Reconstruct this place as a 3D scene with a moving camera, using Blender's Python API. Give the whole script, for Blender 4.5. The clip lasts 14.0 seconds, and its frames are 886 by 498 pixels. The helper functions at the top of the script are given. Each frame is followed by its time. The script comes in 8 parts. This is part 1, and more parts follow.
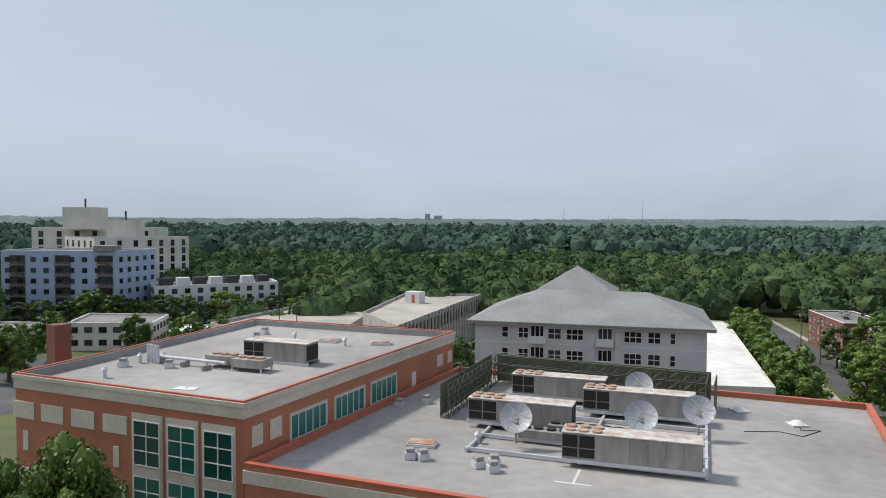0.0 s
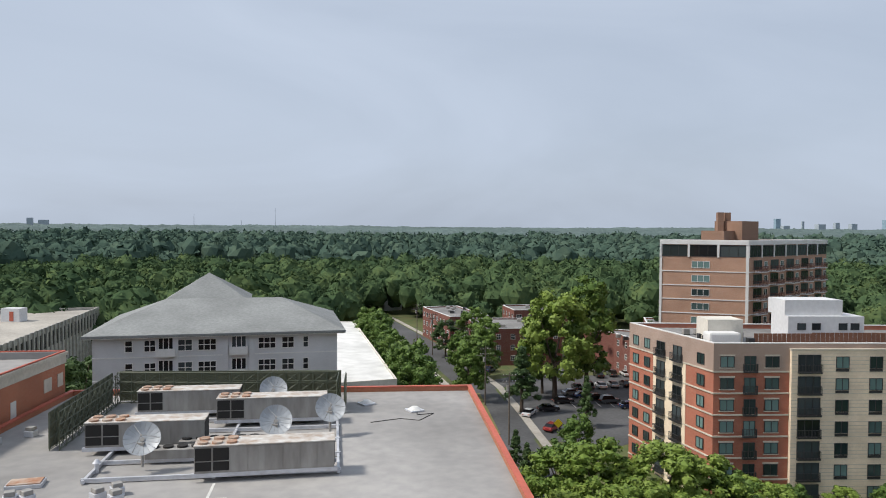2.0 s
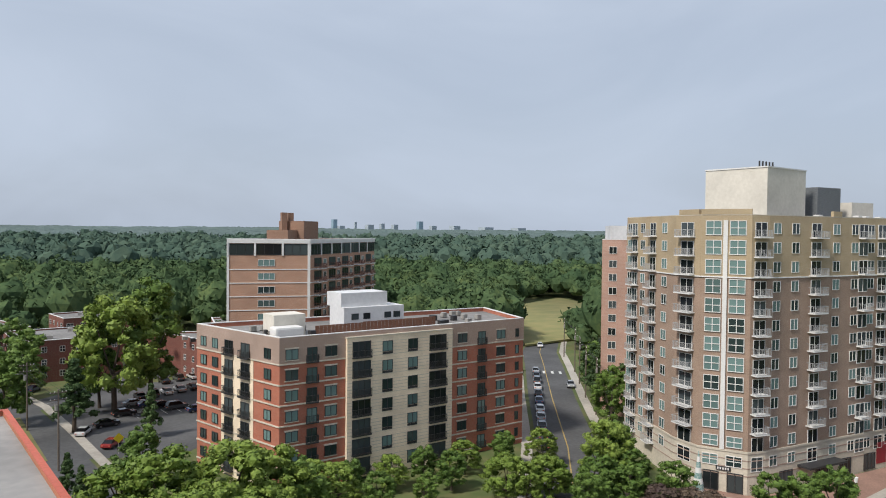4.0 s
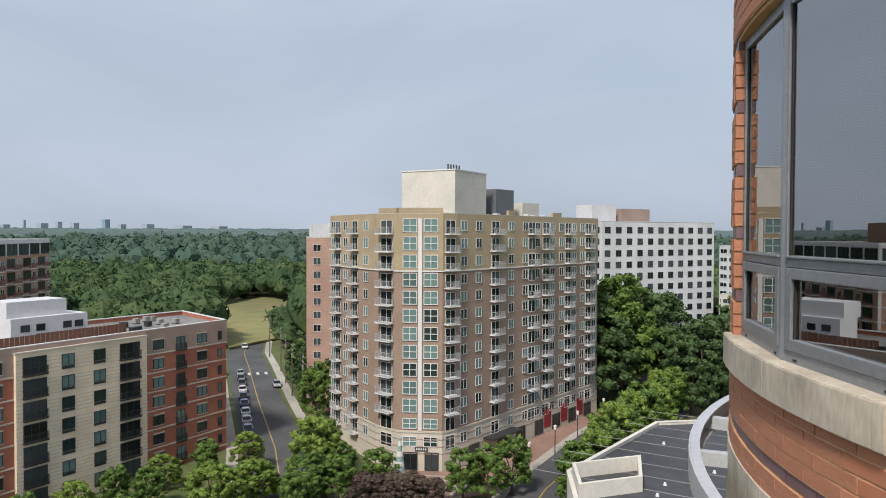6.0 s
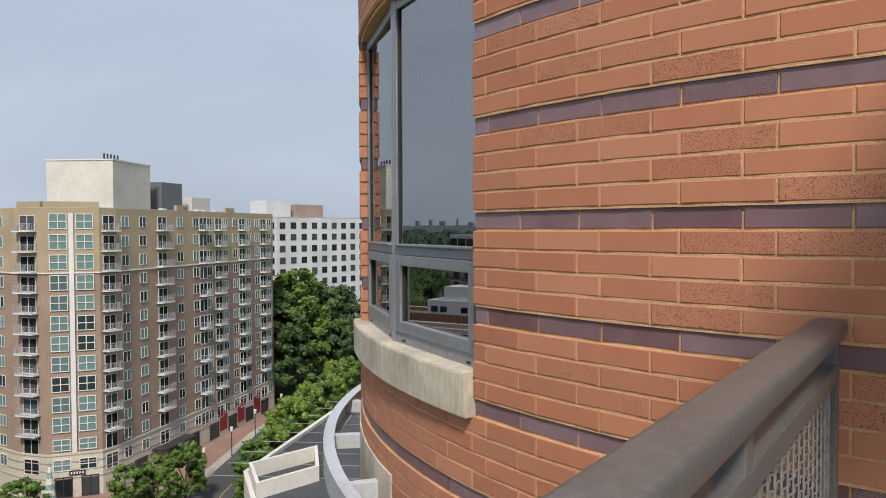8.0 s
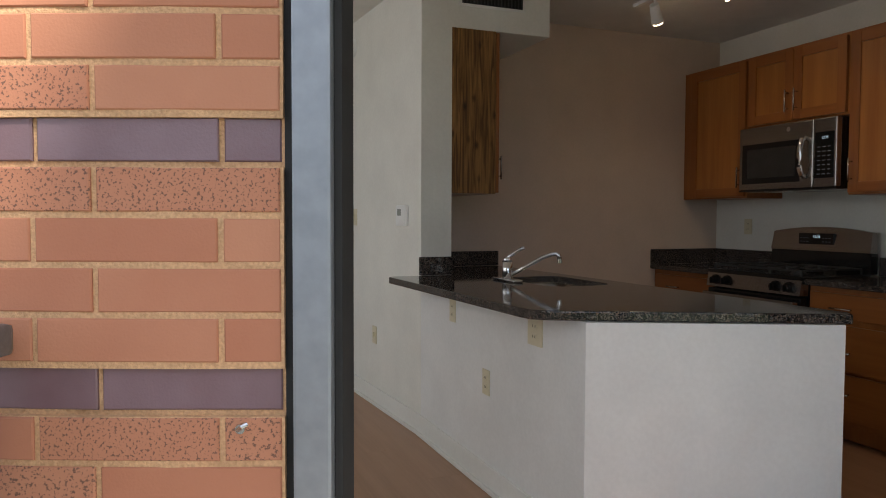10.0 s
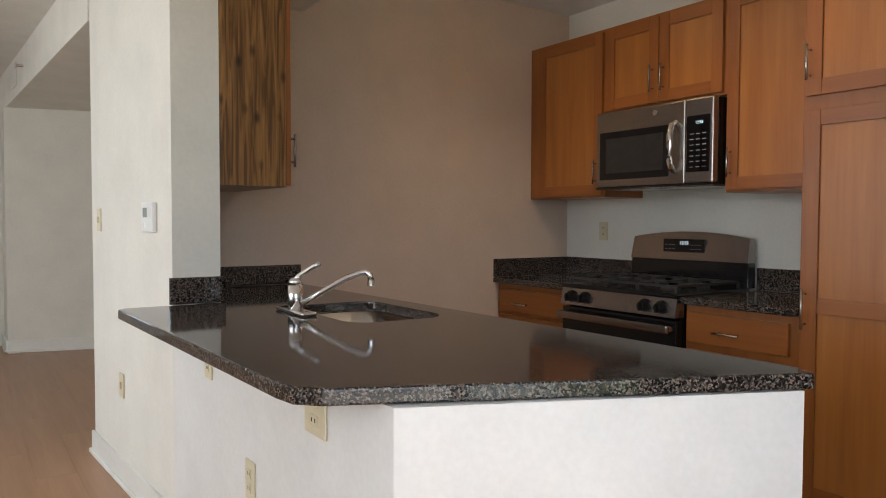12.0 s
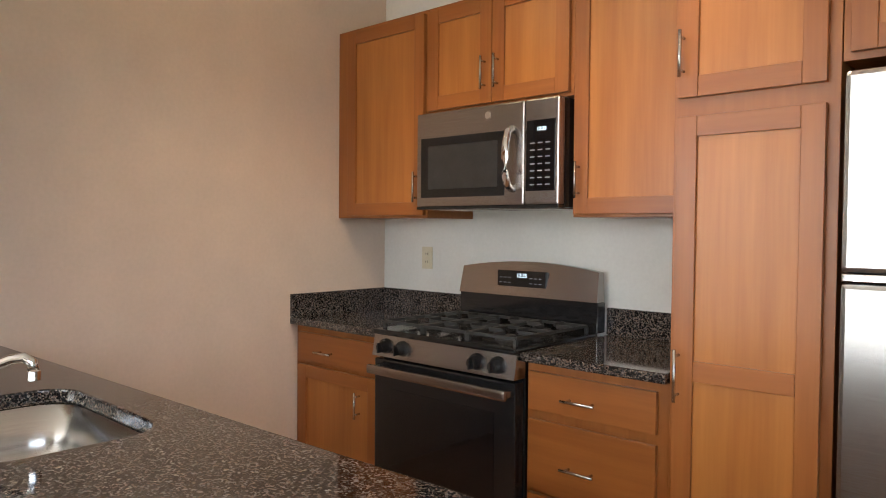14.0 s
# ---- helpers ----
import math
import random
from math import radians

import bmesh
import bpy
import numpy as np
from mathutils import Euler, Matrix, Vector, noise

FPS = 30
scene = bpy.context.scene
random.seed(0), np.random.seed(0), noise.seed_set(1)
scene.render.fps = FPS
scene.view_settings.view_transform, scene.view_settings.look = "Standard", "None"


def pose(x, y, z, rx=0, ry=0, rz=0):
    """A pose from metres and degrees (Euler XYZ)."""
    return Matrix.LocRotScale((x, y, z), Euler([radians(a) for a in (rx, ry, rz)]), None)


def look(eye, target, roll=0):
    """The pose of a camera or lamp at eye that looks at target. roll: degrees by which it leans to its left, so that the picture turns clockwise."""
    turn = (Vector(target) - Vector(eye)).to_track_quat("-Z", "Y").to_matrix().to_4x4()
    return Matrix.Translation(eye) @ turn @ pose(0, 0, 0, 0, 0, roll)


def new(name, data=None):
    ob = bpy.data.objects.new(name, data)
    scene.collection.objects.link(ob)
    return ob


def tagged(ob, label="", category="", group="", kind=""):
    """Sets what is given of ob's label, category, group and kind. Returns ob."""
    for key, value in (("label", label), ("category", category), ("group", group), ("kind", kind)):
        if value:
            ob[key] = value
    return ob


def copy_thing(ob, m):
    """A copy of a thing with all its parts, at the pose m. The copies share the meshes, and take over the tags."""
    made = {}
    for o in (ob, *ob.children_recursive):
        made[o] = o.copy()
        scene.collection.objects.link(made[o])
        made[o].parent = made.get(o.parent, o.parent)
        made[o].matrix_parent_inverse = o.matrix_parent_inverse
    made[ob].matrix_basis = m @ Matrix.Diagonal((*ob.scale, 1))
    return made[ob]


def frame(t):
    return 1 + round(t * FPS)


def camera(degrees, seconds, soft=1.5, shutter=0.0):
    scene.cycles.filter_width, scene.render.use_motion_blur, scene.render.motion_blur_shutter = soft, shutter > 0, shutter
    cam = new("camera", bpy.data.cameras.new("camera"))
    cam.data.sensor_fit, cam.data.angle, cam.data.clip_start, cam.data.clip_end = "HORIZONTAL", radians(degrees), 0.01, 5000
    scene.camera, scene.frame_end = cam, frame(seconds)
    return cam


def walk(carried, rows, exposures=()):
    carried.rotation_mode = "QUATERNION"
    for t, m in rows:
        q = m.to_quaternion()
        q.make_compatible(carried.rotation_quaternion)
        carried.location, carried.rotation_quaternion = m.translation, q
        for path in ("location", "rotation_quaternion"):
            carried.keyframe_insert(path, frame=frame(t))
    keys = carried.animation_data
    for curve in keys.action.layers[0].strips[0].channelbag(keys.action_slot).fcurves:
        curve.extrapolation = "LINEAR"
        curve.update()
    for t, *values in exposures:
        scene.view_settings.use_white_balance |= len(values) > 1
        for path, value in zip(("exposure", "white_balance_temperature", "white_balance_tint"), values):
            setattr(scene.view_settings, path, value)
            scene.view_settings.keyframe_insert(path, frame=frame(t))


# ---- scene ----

# ---------------------------------------------------------------- camera
PATH = [
    (0, (5.763, -5.288, 1.362), (6.882, -6.944, 1.287), 0.25),
    (0.5, (5.748, -5.282, 1.362), (6.757, -7.007, 1.293), 0.20),
    (1, (5.732, -5.276, 1.362), (6.544, -7.103, 1.298), 0.20),
    (1.5, (5.716, -5.270, 1.362), (6.242, -7.198, 1.305), 0.25),
    (2, (5.701, -5.264, 1.362), (5.886, -7.255, 1.309), 0.40),
    (2.5, (5.685, -5.258, 1.362), (5.524, -7.251, 1.313), 0.5),
    (3, (5.670, -5.252, 1.362), (5.200, -7.196, 1.315), 0.5),
    (3.5, (5.655, -5.246, 1.362), (4.925, -7.107, 1.316), 0.6),
    (4, (5.639, -5.240, 1.362), (4.690, -7.000, 1.317), 0.6),
    (6.5, (5.575, -5.215, 1.363), (3.897, -6.304, 1.318), 0.1),
    (7, (5.559, -5.192, 1.365), (3.786, -6.116, 1.319), 0.0),
    (7.5, (5.533, -5.151, 1.365), (3.665, -5.865, 1.316), -0.1),
    (8, (5.412, -4.990, 1.335), (3.462, -5.435, 1.278), -0.2),
    (8.2, (5.333, -4.876, 1.326), (3.367, -5.235, 1.252), -0.4),
    (8.5, (5.218, -4.737, 1.288), (3.221, -4.835, 1.240), -0.1),
    (8.7, (5.129, -4.615, 1.282), (3.129, -4.601, 1.231), 0.0),
    (9, (4.994, -4.489, 1.268), (3.007, -4.270, 1.212), 0.0),
    (9.2, (4.890, -4.409, 1.262), (2.926, -4.039, 1.192), 0.0),
    (11.3, (3.867, -3.670, 1.230), (2.113, -2.713, 1.156), 0.3),
    (11.5, (3.767, -3.594, 1.234), (2.036, -2.595, 1.154), 0.3),
    (12, (3.541, -3.420, 1.241), (1.887, -2.297, 1.165), 0.2),
    (12.5, (3.368, -3.245, 1.246), (1.813, -1.990, 1.177), 0.4),
    (13, (3.208, -3.106, 1.300), (1.754, -1.734, 1.236), 0.2),
    (13.5, (3.076, -2.881, 1.309), (1.695, -1.435, 1.256), 0.4),
    (14, (2.942, -2.727, 1.341), (1.591, -1.253, 1.283), 0.5),
]
cam = camera(63.5, 14.0, soft=1.0)
walk(cam, [(t, look(eye, target, roll)) for t, eye, target, roll in PATH],
     exposures=[(0, 0.0), (7.2, 0.0), (8.1, 0.0), (8.6, 0.3), (9.2, 0.6), (10.2, 1.35), (11.3, 2.2), (12.2, 2.45), (13.2, 3.1), (14.0, 3.45)])

# ---------------------------------------------------------------- world and sun
SUN_DIR = Vector((0.85, 0.20, 1.0)).normalized()
world = bpy.data.worlds.new("hazy_sky")
scene.world = world
world.use_nodes = True
wn, wl = world.node_tree.nodes, world.node_tree.links
sky = wn.new("ShaderNodeTexSky")
sky.sky_type = 'NISHITA'
sky.sun_disc = False
sky.sun_elevation = math.asin(SUN_DIR.z)
sky.sun_rotation = math.atan2(SUN_DIR.x, SUN_DIR.y)
sky.air_density, sky.dust_density, sky.ozone_density = 1.0, 4.0, 2.0
tc = wn.new("ShaderNodeTexCoord")
mp = wn.new("ShaderNodeMapping")
mp.inputs["Scale"].default_value = (1.1, 1.1, 3.6)
nz = wn.new("ShaderNodeTexNoise")
nz.inputs["Scale"].default_value, nz.inputs["Detail"].default_value = 1.3, 5.0
nz.inputs["Distortion"].default_value = 1.1
rmp = wn.new("ShaderNodeValToRGB")
rmp.color_ramp.elements[0].position, rmp.color_ramp.elements[1].position = 0.35, 0.75
rmp.color_ramp.elements[0].color, rmp.color_ramp.elements[1].color = (0.74, 0.74, 0.74, 1), (0.98, 0.98, 0.98, 1)
mixc = wn.new("ShaderNodeMix")
mixc.data_type = 'RGBA'
mixc.inputs[7].default_value = (5.95, 6.80, 8.2, 1)
wl.new(tc.outputs["Generated"], mp.inputs["Vector"])
wl.new(mp.outputs[0], nz.inputs["Vector"])
wl.new(nz.outputs["Fac"], rmp.inputs[0])
wl.new(rmp.outputs[0], mixc.inputs[0])
wl.new(sky.outputs[0], mixc.inputs[6])
wl.new(mixc.outputs[2], wn["Background"].inputs[0])
wn["Background"].inputs[1].default_value = 0.095

sun_lamp = new("sun", bpy.data.lights.new("sun", 'SUN'))
sun_lamp.data.energy, sun_lamp.data.angle, sun_lamp.data.color = 3.8, radians(8.0), (1.0, 0.95, 0.87)
sun_lamp.matrix_world = look(SUN_DIR * 60, (0, 0, 0))

# lamps added at the curved wall's bay and unseen second bay, standing in for sky
for th_l, wide in ((-0.915, 1.25), (-1.46, 1.3)):
    wl_ = bpy.data.lights.new("bay_daylight", 'AREA')
    wl_.shape, wl_.size, wl_.size_y, wl_.energy, wl_.color = 'RECTANGLE', wide, 1.8, 7.0, (0.93, 0.97, 1.0)
    wo_ = new("bay_daylight", wl_)
    e_ = Vector((-0.884 + 4.25 * math.cos(th_l), -2.509 + 4.25 * math.sin(th_l), 1.6))
    wo_.matrix_world = look(e_, (-0.884, -2.509, 1.35))

# area lamp added inside the balcony door, adding to the daylight there
dl_ = bpy.data.lights.new("door_daylight", 'AREA')
dl_.shape, dl_.size, dl_.size_y, dl_.energy, dl_.color = 'RECTANGLE', 1.6, 2.0, 0.6, (0.97, 0.98, 1.0)
do_ = new("door_daylight", dl_)
do_.matrix_world = look((3.62, -3.00, 1.12), (1.82, -2.12, 1.0))

# ---------------------------------------------------------------- materials
def node_mat(name):
    m = bpy.data.materials.new(name)
    m.use_nodes = True
    nt = m.node_tree
    return m, nt.nodes, nt.links, nt.nodes["Principled BSDF"]


def col(c):
    return (c[0], c[1], c[2], 1.0)


def mat(name, c1, c2=None, rough=0.7, scale=8.0, bump=0.15, metal=0.0, stretch=(1, 1, 1), big=0.5, vary=0.0, detail=5.0, spec=0.5,
        lo=0.35, hi=0.65, dist=0.01, coat=0.0):
    """Two-scale procedural surface: grain between c1 and c2, large soft stains, fine relief, optional variation per object."""
    c2 = c2 or tuple(v * 0.82 for v in c1)
    m, n, l, b = node_mat(name)
    t = n.new("ShaderNodeTexCoord")
    mpn = n.new("ShaderNodeMapping")
    mpn.inputs["Scale"].default_value = stretch
    a = n.new("ShaderNodeTexNoise")
    a.inputs["Scale"].default_value, a.inputs["Detail"].default_value = scale, detail
    r = n.new("ShaderNodeValToRGB")
    r.color_ramp.elements[0].position, r.color_ramp.elements[1].position = lo, hi
    r.color_ramp.elements[0].color, r.color_ramp.elements[1].color = col(c1), col(c2)
    g = n.new("ShaderNodeTexNoise")
    g.inputs["Scale"].default_value, g.inputs["Detail"].default_value = scale * 0.07, 3.0
    mr = n.new("ShaderNodeMapRange")
    mr.inputs[1].default_value, mr.inputs[2].default_value = 0.3, 0.7
    mr.inputs[3].default_value, mr.inputs[4].default_value = 1 - 0.3 * big, 1 + 0.2 * big
    hsv = n.new("ShaderNodeHueSaturation")
    l.new(t.outputs["Object"], mpn.inputs["Vector"])
    l.new(mpn.outputs[0], a.inputs["Vector"])
    l.new(t.outputs["Object"], g.inputs["Vector"])
    l.new(a.outputs["Fac"], r.inputs[0])
    l.new(g.outputs["Fac"], mr.inputs[0])
    l.new(r.outputs[0], hsv.inputs["Color"])
    if vary:
        oi = n.new("ShaderNodeObjectInfo")
        m2 = n.new("ShaderNodeMapRange")
        m2.inputs[3].default_value, m2.inputs[4].default_value = 1 - vary, 1 + vary
        mu = n.new("ShaderNodeMath")
        mu.operation = 'MULTIPLY'
        l.new(oi.outputs["Random"], m2.inputs[0])
        l.new(m2.outputs[0], mu.inputs[0])
        l.new(mr.outputs[0], mu.inputs[1])
        l.new(mu.outputs[0], hsv.inputs["Value"])
    else:
        l.new(mr.outputs[0], hsv.inputs["Value"])
    l.new(hsv.outputs[0], b.inputs["Base Color"])
    b.inputs["Roughness"].default_value, b.inputs["Metallic"].default_value = rough, metal
    b.inputs["Specular IOR Level"].default_value = spec
    b.inputs["Coat Weight"].default_value = coat
    if bump:
        bp = n.new("ShaderNodeBump")
        bp.inputs["Strength"].default_value, bp.inputs["Distance"].default_value = bump, dist
        l.new(a.outputs["Fac"], bp.inputs["Height"])
        l.new(bp.outputs[0], b.inputs["Normal"])
    return m


def brick_mat(name, c1, c2, mortar, width=0.3, height=0.081, rough=0.85):
    """Small brickwork for walls that stay far away; the courses follow the wall's own length."""
    m, n, l, b = node_mat(name)
    t = n.new("ShaderNodeTexCoord")
    sp = n.new("ShaderNodeSeparateXYZ")
    ad = n.new("ShaderNodeMath")
    ad.operation = 'ADD'
    cb = n.new("ShaderNodeCombineXYZ")
    br = n.new("ShaderNodeTexBrick")
    br.inputs["Color1"].default_value, br.inputs["Color2"].default_value, br.inputs["Mortar"].default_value = col(c1), col(c2), col(mortar)
    br.inputs["Scale"].default_value = 1.0
    br.inputs["Mortar Size"].default_value = 0.006
    br.inputs["Brick Width"].default_value, br.inputs["Row Height"].default_value = width, height
    nzb = n.new("ShaderNodeTexNoise")
    nzb.inputs["Scale"].default_value, nzb.inputs["Detail"].default_value = 0.25, 4.0
    mr = n.new("ShaderNodeMapRange")
    mr.inputs[1].default_value, mr.inputs[2].default_value, mr.inputs[3].default_value, mr.inputs[4].default_value = 0.3, 0.7, 0.86, 1.1
    hsv = n.new("ShaderNodeHueSaturation")
    l.new(t.outputs["Object"], sp.inputs[0])
    l.new(sp.outputs[0], ad.inputs[0])
    l.new(sp.outputs[1], ad.inputs[1])
    l.new(ad.outputs[0], cb.inputs[0])
    l.new(sp.outputs[2], cb.inputs[1])
    l.new(cb.outputs[0], br.inputs["Vector"])
    l.new(t.outputs["Object"], nzb.inputs["Vector"])
    l.new(nzb.outputs["Fac"], mr.inputs[0])
    l.new(br.outputs["Color"], hsv.inputs["Color"])
    l.new(mr.outputs[0], hsv.inputs["Value"])
    l.new(hsv.outputs[0], b.inputs["Base Color"])
    b.inputs["Roughness"].default_value = rough
    return m


def wood_mat(name, c1, c2, axis=2, scale=1.0, rough=0.35, knots=False):
    """Stained veneer: long grain along one axis, with soft figure."""
    m, n, l, b = node_mat(name)
    t = n.new("ShaderNodeTexCoord")
    oi = n.new("ShaderNodeObjectInfo")
    va = n.new("ShaderNodeVectorMath")
    va.operation = 'ADD'
    mpn = n.new("ShaderNodeMapping")
    s = [14.0 * scale] * 3
    s[axis] = 0.8 * scale
    mpn.inputs["Scale"].default_value = s
    a = n.new("ShaderNodeTexNoise")
    a.inputs["Scale"].default_value, a.inputs["Detail"].default_value, a.inputs["Distortion"].default_value = 1.0, 8.0, 1.2 if knots else 0.5
    fine = n.new("ShaderNodeTexNoise")
    s2 = [90.0] * 3
    s2[axis] = 4.0
    mp2 = n.new("ShaderNodeMapping")
    mp2.inputs["Scale"].default_value = s2
    fine.inputs["Scale"].default_value, fine.inputs["Detail"].default_value = 1.0, 4.0
    mx = n.new("ShaderNodeMath")
    mx.operation = 'MULTIPLY_ADD'
    mx.inputs[1].default_value = 0.35
    r = n.new("ShaderNodeValToRGB")
    r.color_ramp.elements[0].position, r.color_ramp.elements[1].position = (0.5, 0.8) if knots else (0.4, 0.95)
    r.color_ramp.elements[0].color, r.color_ramp.elements[1].color = col(c1), col(c2)
    cmb = n.new("ShaderNodeCombineXYZ")
    for i in range(3):
        l.new(oi.outputs["Random"], cmb.inputs[i])
    sc = n.new("ShaderNodeVectorMath")
    sc.operation = 'SCALE'
    sc.inputs["Scale"].default_value = 7.0
    l.new(cmb.outputs[0], sc.inputs[0])
    l.new(t.outputs["Object"], va.inputs[0])
    l.new(sc.outputs[0], va.inputs[1])
    l.new(va.outputs[0], mpn.inputs["Vector"])
    l.new(va.outputs[0], mp2.inputs["Vector"])
    l.new(mpn.outputs[0], a.inputs["Vector"])
    l.new(mp2.outputs[0], fine.inputs["Vector"])
    l.new(fine.outputs["Fac"], mx.inputs[0])
    l.new(a.outputs["Fac"], mx.inputs[2])
    l.new(mx.outputs[0], r.inputs[0])
    src = r.outputs[0]
    if knots:
        mk = n.new("ShaderNodeMapping")
        mk.inputs["Scale"].default_value = (11.0, 11.0, 6.0)
        v = n.new("ShaderNodeTexVoronoi")
        v.inputs["Scale"].default_value = 1.0
        rr = n.new("ShaderNodeValToRGB")
        rr.color_ramp.elements[0].position, rr.color_ramp.elements[1].position = 0.06, 0.2
        rr.color_ramp.elements[0].color, rr.color_ramp.elements[1].color = (0.25, 0.2, 0.15, 1), (1, 1, 1, 1)
        mm = n.new("ShaderNodeMix")
        mm.data_type, mm.blend_type = 'RGBA', 'MULTIPLY'
        mm.inputs[0].default_value = 1.0
        l.new(t.outputs["Object"], mk.inputs["Vector"])
        l.new(mk.outputs[0], v.inputs["Vector"])
        l.new(v.outputs["Distance"], rr.inputs[0])
        l.new(src, mm.inputs[6])
        l.new(rr.outputs[0], mm.inputs[7])
        src = mm.outputs[2]
    l.new(src, b.inputs["Base Color"])
    b.inputs["Roughness"].default_value = rough
    bp = n.new("ShaderNodeBump")
    bp.inputs["Strength"].default_value, bp.inputs["Distance"].default_value = 0.08, 0.002
    l.new(fine.outputs["Fac"], bp.inputs["Height"])
    l.new(bp.outputs[0], b.inputs["Normal"])
    return m


def granite_mat(name):
    m, n, l, b = node_mat(name)
    t = n.new("ShaderNodeTexCoord")
    v = n.new("ShaderNodeTexVoronoi")
    v.inputs["Scale"].default_value = 240.0
    a = n.new("ShaderNodeTexNoise")
    a.inputs["Scale"].default_value, a.inputs["Detail"].default_value, a.inputs["Roughness"].default_value = 150.0, 5.0, 0.7
    r1 = n.new("ShaderNodeValToRGB")
    r1.color_ramp.interpolation = 'CONSTANT'
    e = r1.color_ramp.elements
    e[0].position, e[0].color = 0.0, (0.008, 0.008, 0.009, 1)
    e[1].position, e[1].color = 0.48, (0.062, 0.050, 0.044, 1)
    for p, c in ((0.60, (0.16, 0.115, 0.09, 1)), (0.68, (0.05, 0.047, 0.047, 1)), (0.75, (0.17, 0.145, 0.125, 1))):
        k = e.new(p)
        k.color = c
    l.new(t.outputs["Object"], v.inputs["Vector"])
    mxx = n.new("ShaderNodeMix")
    mxx.inputs[0].default_value = 0.7
    l.new(t.outputs["Object"], a.inputs["Vector"])
    l.new(a.outputs["Fac"], mxx.inputs[2])
    sep = n.new("ShaderNodeSeparateColor")
    l.new(v.outputs["Color"], sep.inputs[0])
    l.new(sep.outputs[0], mxx.inputs[3])
    l.new(mxx.outputs[0], r1.inputs[0])
    l.new(r1.outputs[0], b.inputs["Base Color"])
    b.inputs["Roughness"].default_value = 0.07
    b.inputs["Coat Weight"].default_value = 0.0
    b.inputs["Coat Roughness"].default_value = 0.03
    return m


def glass_mat(name, tint=(0.9, 0.95, 0.95), rough=0.0, ior=1.9):
    m, n, l, b = node_mat(name)
    g = n.new("ShaderNodeBsdfTransparent")
    g.inputs[0].default_value = col(tint)
    gl = n.new("ShaderNodeBsdfGlossy")
    gl.inputs["Color"].default_value = (1, 1, 1, 1)
    gl.inputs["Roughness"].default_value = rough
    fr = n.new("ShaderNodeFresnel")
    fr.inputs[0].default_value = ior
    mx = n.new("ShaderNodeMixShader")
    l.new(fr.outputs[0], mx.inputs[0])
    l.new(g.outputs[0], mx.inputs[1])
    l.new(gl.outputs[0], mx.inputs[2])
    l.new(mx.outputs[0], n["Material Output"].inputs[0])
    return m


def window_glass_mat(name, dark, light, cut=0.55):
    """Panes of far houses: dark rooms or drawn blinds behind glossy glass, by object; M_PANE's light end adds sky
    reflection.
    """
    m, n, l, b = node_mat(name)
    oi = n.new("ShaderNodeObjectInfo")
    r = n.new("ShaderNodeValToRGB")
    r.color_ramp.elements[0].position, r.color_ramp.elements[0].color = cut - 0.12, col(dark)
    r.color_ramp.elements[1].position, r.color_ramp.elements[1].color = cut + 0.12, col(light)
    l.new(oi.outputs["Random"], r.inputs[0])
    l.new(r.outputs[0], b.inputs["Base Color"])
    b.inputs["Roughness"].default_value = 0.06
    b.inputs["IOR"].default_value = 1.45
    return m


def emit_mat(name, c, s):
    m, n, l, b = node_mat(name)
    b.inputs["Base Color"].default_value = col(c)
    b.inputs["Emission Color"].default_value = col(c)
    b.inputs["Emission Strength"].default_value = s
    return m


